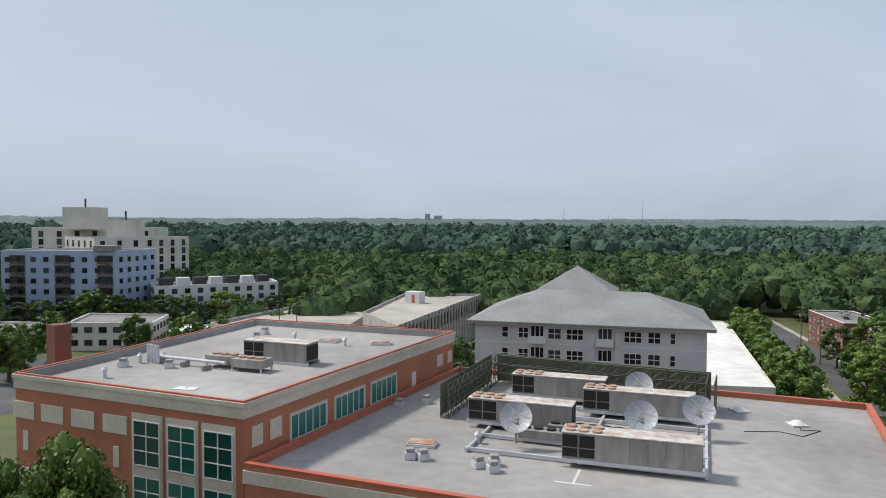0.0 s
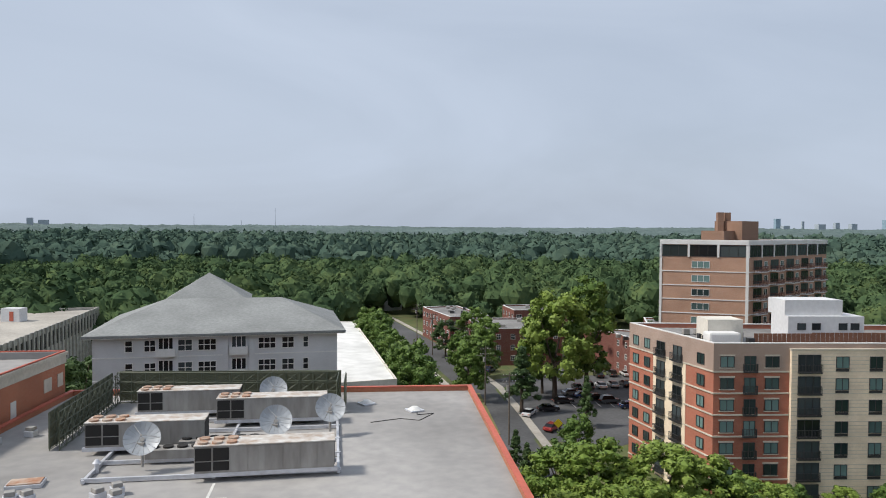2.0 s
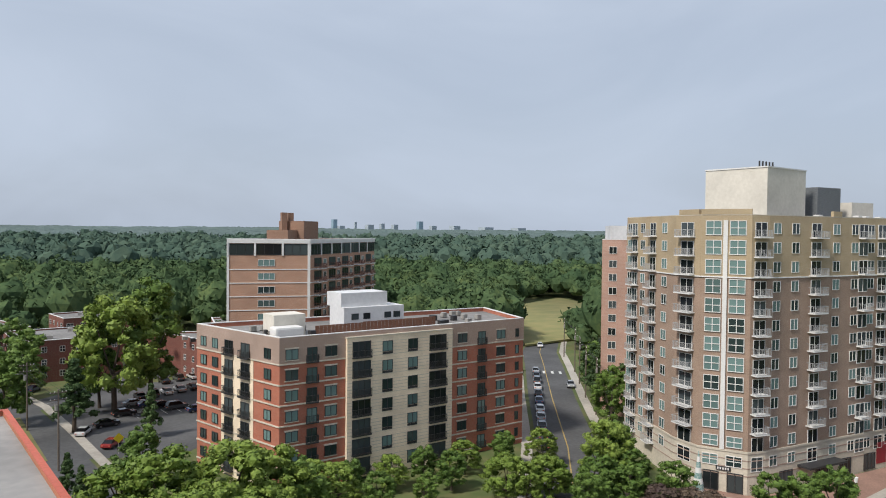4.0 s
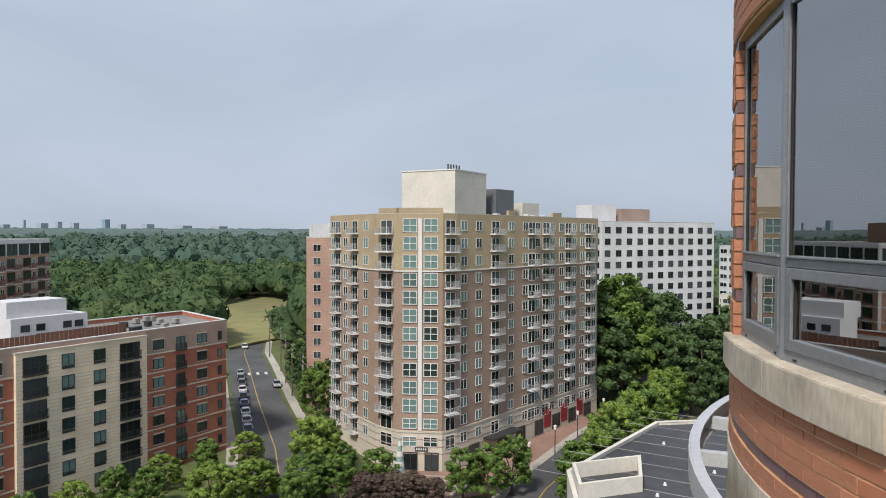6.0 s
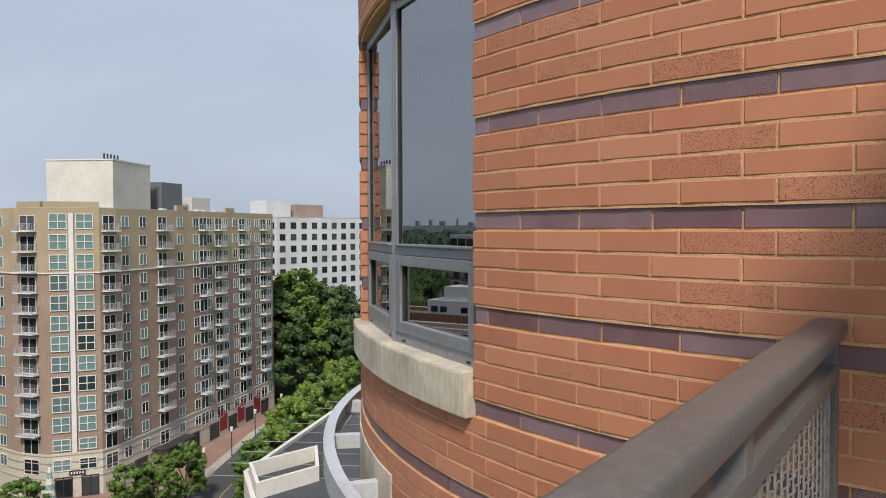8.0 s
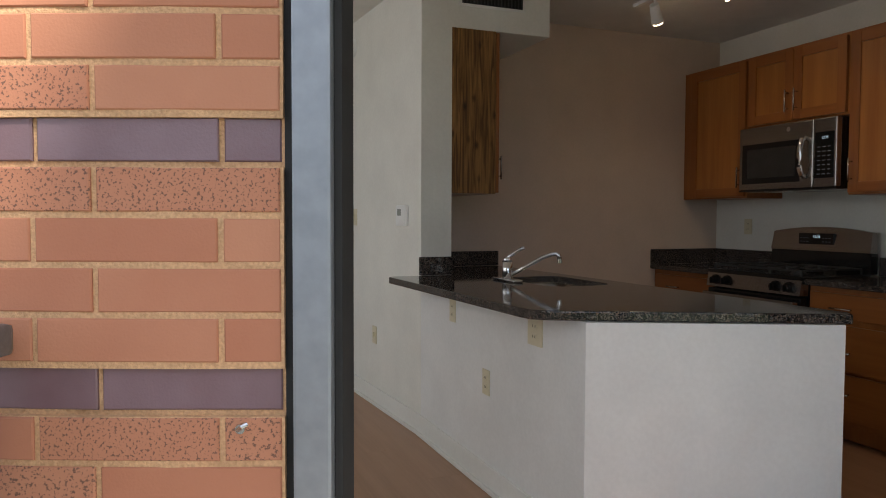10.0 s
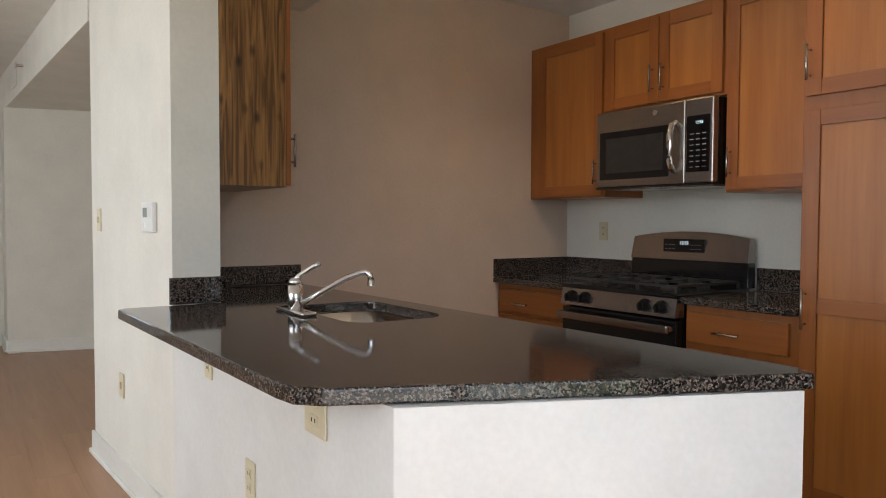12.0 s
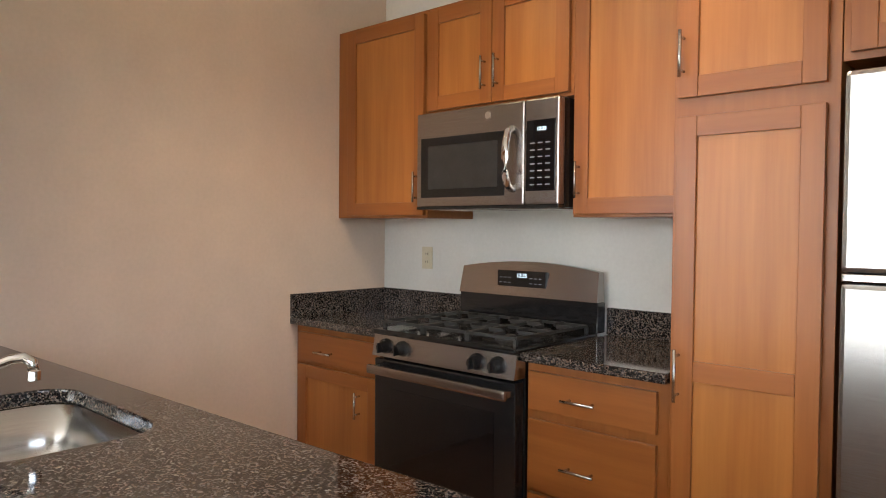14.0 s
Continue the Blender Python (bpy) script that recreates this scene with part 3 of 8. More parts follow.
part("bottom_rail", box(1.08, 1.84, -0.06, -0.01, 0.025, 0.13, 0.004), M_ALU, door)
dp = part("pane", box(1.08, 1.84, -0.04, -0.03, 0.13, 2.20), M_GLASS, door)
dp.visible_shadow = False

# baseboards and half wall of the counter
def skirting(name, p, q):
    """A painted baseboard with a shoe moulding, standing off a wall that runs from p to q with the room on its right."""
    p, q = Vector((*p, 0)), Vector((*q, 0))
    d_ = q - p
    m_ = Matrix.Translation(p) @ Matrix.Rotation(math.atan2(d_.y, d_.x), 4, 'Z')
    b_ = add_box(bmesh.new(), 0, d_.length, -0.016, -0.001, 0.0, 0.115, 0.004, m_)
    add_box(b_, 0, d_.length, -0.032, -0.0165, 0.0, 0.022, 0.005, m_)
    return setting(name, b_, M_TRIM, "white painted baseboard with a shoe moulding", "baseboard")


skirting("baseboard", (-0.675, -2.824), (0.655, -2.7315))
skirting("baseboard_counter", (0.657, -2.7315), (2.345, -2.72))
skirting("baseboard_counter_side", (2.345, -2.72), (2.705, -1.90))
skirting("baseboard_far", (-4.70, -4.30), (-4.77, -3.075))
skirting("baseboard_return", (-4.74, -3.044), (-4.285, -3.044))
skirting("baseboard_hall", (-4.27, -3.044), (-4.048, -2.255))
hw = bmesh.new()
add_prism(hw, [(0.659, -2.731), (2.34, -2.72), (2.705, -1.90), (2.57, -1.86), (2.24, -2.60), (0.659, -2.60)], -0.02, 0.876)
setting("wall_counter", hw, M_HALF, "white half wall carrying the granite counter", "half wall")


# ---------------------------------------------------------------- kitchen cabinets
def shaker_door(bm_parent, x0, x1, z0, z1, y, rail=0.062, mid=None, handle=None, name="door"):
    """A framed door in the plane y, facing -y: stiles, rails, recessed panel, bar handle."""
    t = 0.02
    d = part(name, box(x0 + rail - 0.004, x1 - rail + 0.004, y - 0.010, y - 0.001, z0 + rail - 0.004, z1 - rail + 0.004), M_WOODP, bm_parent)
    for a_, b_ in ((x0, x0 + rail), (x1 - rail, x1)):
        part("stile", box(a_, b_, y - t, y, z0, z1, 0.002), M_WOOD, d)
    for a_, b_ in [(z1 - rail, z1), (z0, z0 + rail)] + ([(mid - rail / 2, mid + rail / 2)] if mid else []):
        part("rail", box(x0 + rail + 0.0005, x1 - rail - 0.0005, y - t + 0.0005, y, a_, b_, 0.002), M_WOODH, d)
    if handle:
        bar_handle(d, handle[0], handle[1], handle[2], y - t, handle[3] if len(handle) > 3 else 'z')
    return d


def bar_handle(parent, x, z0, z1, y, axis='z'):
    b = bmesh.new()
    if axis == 'z':
        add_cyl(b, (x, y - 0.032, z0), (x, y - 0.032, z1), 0.0055, 10)
        for z in (z0 + 0.02, z1 - 0.02):
            add_cyl(b, (x, y + 0.001, z), (x, y - 0.032, z), 0.0045, 8)
    else:
        add_cyl(b, (z0, y - 0.032, x), (z1, y - 0.032, x), 0.0055, 10)
        for q in (z0 + 0.02, z1 - 0.02):
            add_cyl(b, (q, y + 0.001, x), (q, y - 0.032, x), 0.0045, 8)
    return part("handle", b, M_STEEL, parent, "brushed steel bar handle", True)


def drawer_front(parent, x0, x1, z0, z1, y, handle):
    d = part("drawer", box(x0, x1, y - 0.02, y, z0, z1, 0.003), M_WOODH, parent)
    bar_handle(d, handle[2], handle[0], handle[1], y - 0.02, 'x')
    return d


def cabinet(name, label, x0, x1, yf, z0, z1):
    c = thing(name, label, "cabinet", pose(0, 0, 0), "kitchen cabinets")
    part("body", box(x0, x1, yf, -0.002, z0, z1, 0.002), M_WOOD, c)
    return c


ZU0, ZU1 = 1.388, 2.345
c = cabinet("wall_cabinet", "honey maple wall cabinet with one shaker door", 0.002, 0.645, -0.33, ZU0, ZU1)
shaker_door(c, 0.095, 0.635, ZU0 + 0.012, ZU1 - 0.02, -0.332, handle=(0.600, 1.46, 1.60))
c = cabinet("wall_cabinet", "honey maple wall cabinet with two short doors over the microwave", 0.648, 1.428, -0.33, 1.862, ZU1)
shaker_door(c, 0.662, 1.030, 1.875, ZU1 - 0.02, -0.332, handle=(0.998, 1.93, 2.07))
shaker_door(c, 1.036, 1.414, 1.875, ZU1 - 0.02, -0.332, handle=(1.068, 1.93, 2.07))
c = cabinet("wall_cabinet", "honey maple wall cabinet with one shaker door beside the tall pantry", 1.431, 1.960, -0.33, ZU0, ZU1)
shaker_door(c, 1.442, 1.925, ZU0 + 0.012, ZU1 - 0.02, -0.332, handle=(1.468, 1.46, 1.60))
c = cabinet("pantry_cabinet", "tall honey maple pantry cabinet with two shaker doors", 1.966, 2.428, -0.61, 0.10, ZU1)
part("toe_kick", box(1.97, 2.425, -0.54, -0.01, 0.0, 0.10), M_WOOD, c)
shaker_door(c, 1.984, 2.398, 0.13, 1.685, -0.612, mid=0.915, handle=(2.003, 0.82, 0.98))
shaker_door(c, 1.984, 2.398, 1.742, ZU1 - 0.02, -0.612, handle=(2.003, 1.80, 1.94))
c = cabinet("wall_cabinet", "deep honey maple cabinet over the refrigerator", 2.431, 3.345, -0.61, 1.79, ZU1)
shaker_door(c, 2.452, 2.880, 1.81, ZU1 - 0.02, -0.612, handle=(2.85, 1.85, 1.99))
shaker_door(c, 2.886, 3.330, 1.81, ZU1 - 0.02, -0.612, handle=(2.92, 1.85, 1.99))

c = cabinet("base_cabinet", "honey maple base cabinet with a drawer over a door", 0.002, 0.632, -0.59, 0.10, 0.858)
part("toe_kick", box(0.004, 0.63, -0.52, -0.01, 0.0, 0.10), M_WOOD, c)
drawer_front(c, 0.040, 0.615, 0.690, 0.828, -0.592, (0.20, 0.32, 0.745))
shaker_door(c, 0.040, 0.615, 0.13, 0.668, -0.592, handle=(0.50, 0.48, 0.60))
c = cabinet("base_cabinet", "honey maple base cabinet with three drawers", 1.412, 1.964, -0.59, 0.10, 0.858)
part("toe_kick", box(1.414, 1.962, -0.52, -0.01, 0.0, 0.10), M_WOOD, c)
drawer_front(c, 1.428, 1.922, 0.690, 0.828, -0.592, (1.585, 1.715, 0.748))
drawer_front(c, 1.428, 1.922, 0.400, 0.655, -0.592, (1.585, 1.715, 0.508))
drawer_front(c, 1.428, 1.922, 0.13, 0.385, -0.592, (1.585, 1.715, 0.28))

# cabinet on the partition, its plain end to the room
c = thing("wall_cabinet", "wall cabinet with a knotty end panel hung on the partition", "cabinet", None, "kitchen cabinets")
part("body", box(0.004, 0.650, -2.543, -2.262, 1.386, 2.333, 0.002), M_WOOD, c)
part("end_panel", box(0.650, 0.657, -2.543, -2.264, 1.386, 2.333, 0.001), M_KNOT, c, "knotty wood veneer end panel")
d = part("door", box(0.012, 0.652, -2.260, -2.240, 1.392, 2.328, 0.003), M_WOOD, c)
b = bmesh.new()
add_cyl(b, (0.615, -2.207, 1.475), (0.615, -2.207, 1.615), 0.0055, 10)
for zz in (1.495, 1.595):
    add_cyl(b, (0.615, -2.241, zz), (0.615, -2.207, zz), 0.0045, 8)
part("handle", b, M_STEEL, d, "brushed steel bar handle", True)

# ---------------------------------------------------------------- counters
ZT = 0.895


def slab(name, pts, z0, z1, label, bevel=0.006):
    bm = prism(pts, z0, z1)
    bmesh.ops.bevel(bm, geom=[e for e in bm.edges if abs(e.verts[0].co.z - e.verts[1].co.z) < 1e-6], offset=bevel, segments=2, profile=0.5, affect='EDGES')
    return tagged(obj(name, bm, M_GRAN), label, "countertop")


slab("countertop", [(0.002, -0.002), (0.640, -0.002), (0.640, -0.635), (0.002, -0.635)], 0.861, ZT, "polished dark speckled granite worktop beside the range")
slab("countertop", [(1.408, -0.002), (1.962, -0.002), (1.962, -0.635), (1.408, -0.635)], 0.861, ZT, "polished dark speckled granite worktop beside the pantry")
for a in ((0.024, 0.640, -0.022, -0.002), (1.408, 1.962, -0.022, -0.002), (0.002, 0.022, -0.635, -0.002)):
    tagged(obj("backsplash", box(*a, ZT + 0.001, 1.01, 0.003), M_GRAN), "low granite backsplash strip along the wall", "backsplash")
tagged(obj("backsplash", box(0.002, 0.022, -2.52, -1.93, 0.916, 1.015, 0.003), M_GRAN), "low granite backsplash strip behind the sink", "backsplash")
tagged(obj("backsplash", box(0.658, 0.678, -2.745, -2.545, 0.916, 1.02, 0.003), M_GRAN), "granite backsplash strip round the partition end", "backsplash")
tagged(obj("backsplash", box(0.024, 0.656, -2.543, -2.523, 0.916, 1.015, 0.003), M_GRAN), "granite backsplash strip on the partition", "backsplash")

# peninsula top with the sink cut out
PEN = [(0.002, -1.925), (2.60, -1.845), (2.672, -1.845), (2.715, -1.880), (2.262, -2.835), (2.215, -2.880), (2.15, -2.890), (0.70, -2.935),
       (0.668, -2.905), (0.668, -2.747), (0.668, -2.545), (0.002, -2.545)]


def rounded(x0, x1, y0, y1, r, n=6):
    pts = []
    for cx, cy, a0 in ((x1 - r, y1 - r, 0), (x0 + r, y1 - r, 90), (x0 + r, y0 + r, 180), (x1 - r, y0 + r, 270)):
        for i in range(n + 1):
            a = radians(a0 + 90 * i / n)
            pts.append((cx + r * math.cos(a), cy + r * math.sin(a)))
    return pts


SINK = rounded(0.93, 1.50, -2.37, -2.01, 0.09)
bm = bmesh.new()
for z in (0.914, 0.878):
    es = []
    for loop in (PEN, SINK):
        vs = [bm.verts.new((x, y, z)) for x, y in loop]
        es += [bm.edges.new((vs[i], vs[(i + 1) % len(vs)])) for i in range(len(vs))]
    bmesh.ops.triangle_fill(bm, edges=es, use_beauty=True)
bm.verts.ensure_lookup_table()
npn, nsk = len(PEN), len(SINK)
for start, cnt in ((0, npn), (npn, nsk)):
    for i in range(cnt):
        a, b2 = start + i, start + (i + 1) % cnt
        o2 = npn + nsk
        bm.faces.new((bm.verts[a], bm.verts[b2], bm.verts[b2 + o2], bm.verts[a + o2]))
bmesh.ops.recalc_face_normals(bm, faces=bm.faces)
rim = [e for e in bm.edges if e.is_manifold and len(e.link_faces) == 2 and abs(e.link_faces[0].normal.dot(e.link_faces[1].normal)) < 0.2 and abs(e.verts[0].co.z - e.verts[1].co.z) < 1e-5]
bmesh.ops.bevel(bm, geom=rim, offset=0.006, segments=3, profile=0.5, affect='EDGES')
tagged(obj("countertop", bm, M_GRAN), "polished speckled granite peninsula with a sink cut out", "countertop")

sink = thing("sink", "stainless steel undermount sink set in granite", "sink")
bm = bmesh.new()
prev = None
for ring_in, z in ((-0.012, 0.876), (0.0, 0.874), (0.012, 0.78), (0.04, 0.71), (0.10, 0.700)):
    vs = [bm.verts.new((x, y, z)) for x, y in rounded(0.93 + ring_in, 1.50 - ring_in, -2.37 + ring_in, -2.01 - ring_in, 0.09)]
    if prev:
        for i in range(len(vs)):
            bm.faces.new((prev[i], prev[(i + 1) % len(vs)], vs[(i + 1) % len(vs)], vs[i]))
    prev = vs
bm.faces.new(prev)
part("basin", bm, M_STEEL, sink, "", True)
part("drain", cyl((1.21, -2.19, 0.7005), (1.21, -2.19, 0.706), 0.045, 20), M_CHROME, sink)

fau = thing("faucet", "chrome single-lever kitchen faucet", "faucet", pose(1.14, -2.425, 0.9145))
part("base_plate", add_box(bmesh.new(), -0.125, 0.125, -0.028, 0.028, 0.0, 0.014, 0.006), M_CHROME, fau, "", True)
b = bmesh.new()
add_cyl(b, (0, 0, 0.013), (0, 0, 0.10), 0.027, 20)
add_cyl(b, (0, 0, 0.10), (0, 0, 0.125), 0.027, 20, 0.018)
part("column", b, M_CHROME, fau, "", True)
part("spout", tube([(0.01, 0.02, 0.035), (0.05, 0.08, 0.075), (0.10, 0.15, 0.125), (0.125, 0.19, 0.143), (0.138, 0.21, 0.146), (0.146, 0.222, 0.135), (0.148, 0.225, 0.115)], 0.0115, 12), M_CHROME, fau, "", True)
b = tube([(0, 0, 0.115), (0.0, 0.012, 0.13), (0.04, 0.05, 0.165), (0.055, 0.07, 0.178)], 0.010, 10)
part("lever", b, M_CHROME, fau, "", True)
part("aerator", cyl((0.148, 0.225, 0.098), (0.148, 0.225, 0.117), 0.013, 14), M_CHROME, fau)

# ---------------------------------------------------------------- range
rg = thing("range", "stainless steel and black gas range with five burners", "range", pose(1.026, 0, 0))
XL, XR = -0.380, 0.380
part("body", box(XL, XR, -0.60, -0.03, 0.05, 0.885, 0.004), M_BLACK, rg)
part("cooktop", add_box(bmesh.new(), XL - 0.002, XR + 0.002, -0.665, -0.09, 0.886, 0.908, 0.008), M_BLACK, rg, "glossy black enamel cooktop")
b = bmesh.new()
pp = [(-0.60, 0.795), (-0.668, 0.795), (-0.652, 0.884), (-0.60, 0.884)]
v0 = [b.verts.new((XL, y, z)) for y, z in pp]
v1 = [b.verts.new((XR, y, z)) for y, z in pp]
b.faces.new(v0), b.faces.new(v1[::-1])
for i in range(4):
    b.faces.new((v0[i], v0[(i + 1) % 4], v1[(i + 1) % 4], v1[i]))
bmesh.ops.recalc_face_normals(b, faces=b.faces)
cp = part("control_panel", b, M_STEELD, rg, "brushed steel control panel")
for kx in (-0.30, -0.20, 0.20, 0.30):
    k = bmesh.new()
    add_cyl(k, (kx, -0.655, 0.842), (kx, -0.672, 0.840), 0.031, 20)
    add_cyl(k, (kx, -0.668, 0.840), (kx, -0.700, 0.836), 0.024, 20, 0.020)
    add_box(k, kx - 0.004, kx + 0.004, -0.712, -0.69, 0.816, 0.858, 0.002)
    part("knob", k, M_BLACK, cp, "black control knob")
od = part("oven_door", box(XL + 0.003, XR - 0.003, -0.655, -0.603, 0.235, 0.782, 0.006), M_BLACK, rg, "black glass oven door")
part("window", box(XL + 0.10, XR - 0.10, -0.657, -0.6552, 0.33, 0.66, 0.0), M_DGLASS, od)
b = bmesh.new()
add_box(b, XL + 0.01, XR - 0.01, -0.712, -0.690, 0.722, 0.762, 0.009)
for hx in (XL + 0.03, XR - 0.03):
    add_box(b, hx - 0.014, hx + 0.014, -0.695, -0.654, 0.730, 0.756, 0.004)
part("handle", b, M_STEELD, od, "wide brushed steel oven handle")
part("drawer", box(XL + 0.003, XR - 0.003, -0.650, -0.603, 0.06, 0.225, 0.005), M_STEELD, rg)
for gx, gy, gr in ((-0.22, -0.50, 0.045), (-0.22, -0.24, 0.036), (0.22, -0.50, 0.05), (0.22, -0.24, 0.036), (0.0, -0.37, 0.04)):
    k = bmesh.new()
    add_cyl(k, (gx, gy, 0.907), (gx, gy, 0.918), gr, 20, gr * 0.9)
    add_cyl(k, (gx, gy, 0.917), (gx, gy, 0.926), gr * 0.72, 20, gr * 0.66)
    part("burner", k, M_IRON, rg, "cast iron burner")
for x0, x1 in ((-0.35, -0.125), (-0.115, 0.115), (0.125, 0.35)):
    k = bmesh.new()
    y0, y1, zt = -0.62, -0.13, 0.944
    for x in (x0, x1):
        add_box(k, x - 0.006, x + 0.006, y0, y1, zt - 0.012, zt, 0.002)
    for y in (y0, (y0 + y1) / 2, y1):
        add_box(k, x0, x1, y - 0.006, y + 0.006, zt - 0.0125, zt - 0.0005, 0.002)
    for y in (-0.50, -0.24):
        add_box(k, x0, x0 + 0.075, y - 0.005, y + 0.005, zt - 0.012, zt + 0.004, 0.002)
        add_box(k, x1 - 0.075, x1, y - 0.005, y + 0.005, zt - 0.012, zt + 0.004, 0.002)
        xm = (x0 + x1) / 2
        add_box(k, xm - 0.005, xm + 0.005, y + 0.04, y + 0.11, zt - 0.012, zt + 0.004, 0.002)
        add_box(k, xm - 0.005, xm + 0.005, y - 0.11, y - 0.04, zt - 0.012, zt + 0.004, 0.002)
    for x in (x0, x1):
        for y in (y0, y1):
            add_box(k, x - 0.007, x + 0.007, y - 0.007, y + 0.007, 0.907, zt - 0.008, 0.002)
    part("grate", k, M_IRON, rg, "black cast iron pan grate")
# backguard with a bowed top
b = bmesh.new()
n = 16
top = []
for i in range(n + 1):
    u = -1 + 2 * i / n
    top.append((XL + (XR - XL) * i / n, 1.160 + 0.032 * (1 - u * u)))
outline = [(XR, 1.035), (XR - 0.005, 1.15)] + [(x * 0.985, z) for x, z in top[::-1]] + [(XL + 0.005, 1.15), (XL, 1.035)]
lo = [b.verts.new((x, -0.100 + (z - 1.035) * 0.20, z)) for x, z in outline]
hi = [b.verts.new((x, -0.035, z)) for x, z in outline]
b.faces.new(lo), b.faces.new(hi[::-1])
for i in range(len(outline)):
    j = (i + 1) % len(outline)
    b.faces.new((lo[i], hi[i], hi[j], lo[j]))
bmesh.ops.recalc_face_normals(b, faces=b.faces)
bg = part("backguard", b, M_STEELD, rg, "bowed brushed steel backguard")
part("vent_box", box(XL, XR, -0.092, -0.03, 0.905, 1.034, 0.004), M_BLACK, rg)
part("display", box(-0.150, 0.118, -0.0945, -0.080, 1.078, 1.150, 0.002), M_DGLASS, bg, "black touch display")


def text(name, body, size, m, material, parent, extrude=0.0004):
    cu = bpy.data.curves.new(name, 'FONT')
    cu.body, cu.size, cu.extrude = body, size, extrude
    cu.align_x, cu.align_y = 'CENTER', 'CENTER'
    cu.materials.append(material)
    tmp = bpy.data.objects.new(name, cu)
    me = bpy.data.meshes.new_from_object(tmp)
    bpy.data.objects.remove(tmp)
    ob = new(name, me)
    ob.parent, ob.matrix_basis = parent, m
    return ob


text("clock_readout", "12:35", 0.026, pose(-0.01, -0.0950, 1.128, 90), M_DISPLAY, bg)
M_LEGEND = mat("grey_legend_print", (0.22, 0.23, 0.25), None, 0.5, 30, 0.0)
b = bmesh.new()
for i, x in enumerate((-0.13, -0.105, -0.08, 0.04, 0.065, 0.09)):
    for z in (1.095, 1.118):
        part("key_legend", box(x - 0.007, x + 0.007, -0.0952, -0.0943, z - 0.0016, z + 0.0016), M_LEGEND, bg)

# ---------------------------------------------------------------- microwave
mw = thing("microwave", "stainless steel over-the-range microwave with a black window", "microwave", pose(1.042, 0, 0))
part("body", box(-0.378, 0.378, -0.375, -0.004, 1.425, 1.850, 0.004), M_BLACK, mw)
md = part("door", box(-0.379, 0.216, -0.42, -0.377, 1.436, 1.850, 0.008), M_STEELD, mw, "brushed steel microwave door")
part("window", box(-0.350, 0.118, -0.4225, -0.4195, 1.476, 1.738, 0.0), M_DGLASS, md, "black glass window")
part("window_mesh", box(-0.305, 0.085, -0.4235, -0.4227, 1.512, 1.702), mat("dark_window_screen", (0.03, 0.03, 0.03), None, 0.25, 200, 0.0), md)
b = tube([(0.158, -0.421, 1.500), (0.158, -0.452, 1.515), (0.158, -0.466, 1.56), (0.158, -0.468, 1.62), (0.158, -0.466, 1.68), (0.158, -0.452, 1.728), (0.158, -0.421, 1.742)], 0.015, 12)
part("handle", b, M_CHROME, md, "bowed polished steel handle", True)
mp_ = part("control_side", box(0.219, 0.379, -0.42, -0.377, 1.436, 1.850, 0.008), M_STEELD, mw)
part("keypad", box(0.228, 0.360, -0.4225, -0.4195, 1.490, 1.765, 0.0), M_DGLASS, mp_, "black touch keypad")
b = bmesh.new()
for r_ in range(7):
    for q in range(3):
        part("key_legend", box(0.247 + q * 0.036, 0.268 + q * 0.036, -0.4235, -0.4227, 1.512 + r_ * 0.027, 1.5165 + r_ * 0.027), M_LEGEND, mp_)
text("clock_readout", "12:35", 0.020, pose(0.30, -0.4236, 1.730, 90), M_DISPLAY, mp_)
part("badge", cyl((0.03, -0.4195, 1.808), (0.03, -0.4225, 1.808), 0.015, 20), M_CHROME, md, "round maker's badge")
b = bmesh.new()
for i in range(2):
    add_box(b, -0.34 + i * 0.36, -0.02 + i * 0.36, -0.36, -0.12, 1.4215, 1.4255)
part("filter", b, M_STEEL, mw)
part("vent_edge", box(-0.378, 0.378, -0.42, -0.376, 1.424, 1.435, 0.001), M_BLACK, mw)

# ---------------------------------------------------------------- refrigerator
fr = thing("refrigerator", "stainless steel top-freezer refrigerator beside the pantry", "refrigerator", pose(2.85, 0, 0))
part("body", box(-0.375, 0.375, -0.66, -0.03, 0.03, 1.735, 0.006), M_DARK, fr)
part("freezer_door", box(-0.385, 0.385, -0.735, -0.665, 1.238, 1.742, 0.014), M_STEEL, fr, "brushed steel freezer door")
part("door", box(-0.385, 0.385, -0.735, -0.665, 0.06, 1.212, 0.014), M_STEEL, fr, "brushed steel refrigerator door")
part("hinge", box(-0.385, -0.25, -0.725, -0.67, 1.214, 1.236, 0.004), M_CHROME, fr)
part("badge", cyl((-0.32, -0.734, 1.668), (-0.32, -0.7385, 1.668), 0.022, 24), M_CHROME, fr, "round maker's badge")
for hz0, hz1 in ((1.27, 1.62), (0.70, 1.18)):
    b = tube([(0.34, -0.735, hz0), (0.34, -0.78, hz0 + 0.03), (0.34, -0.78, hz1 - 0.03), (0.34, -0.735, hz1)], 0.013, 10)
    part("handle", b, M_STEEL, fr, "", True)


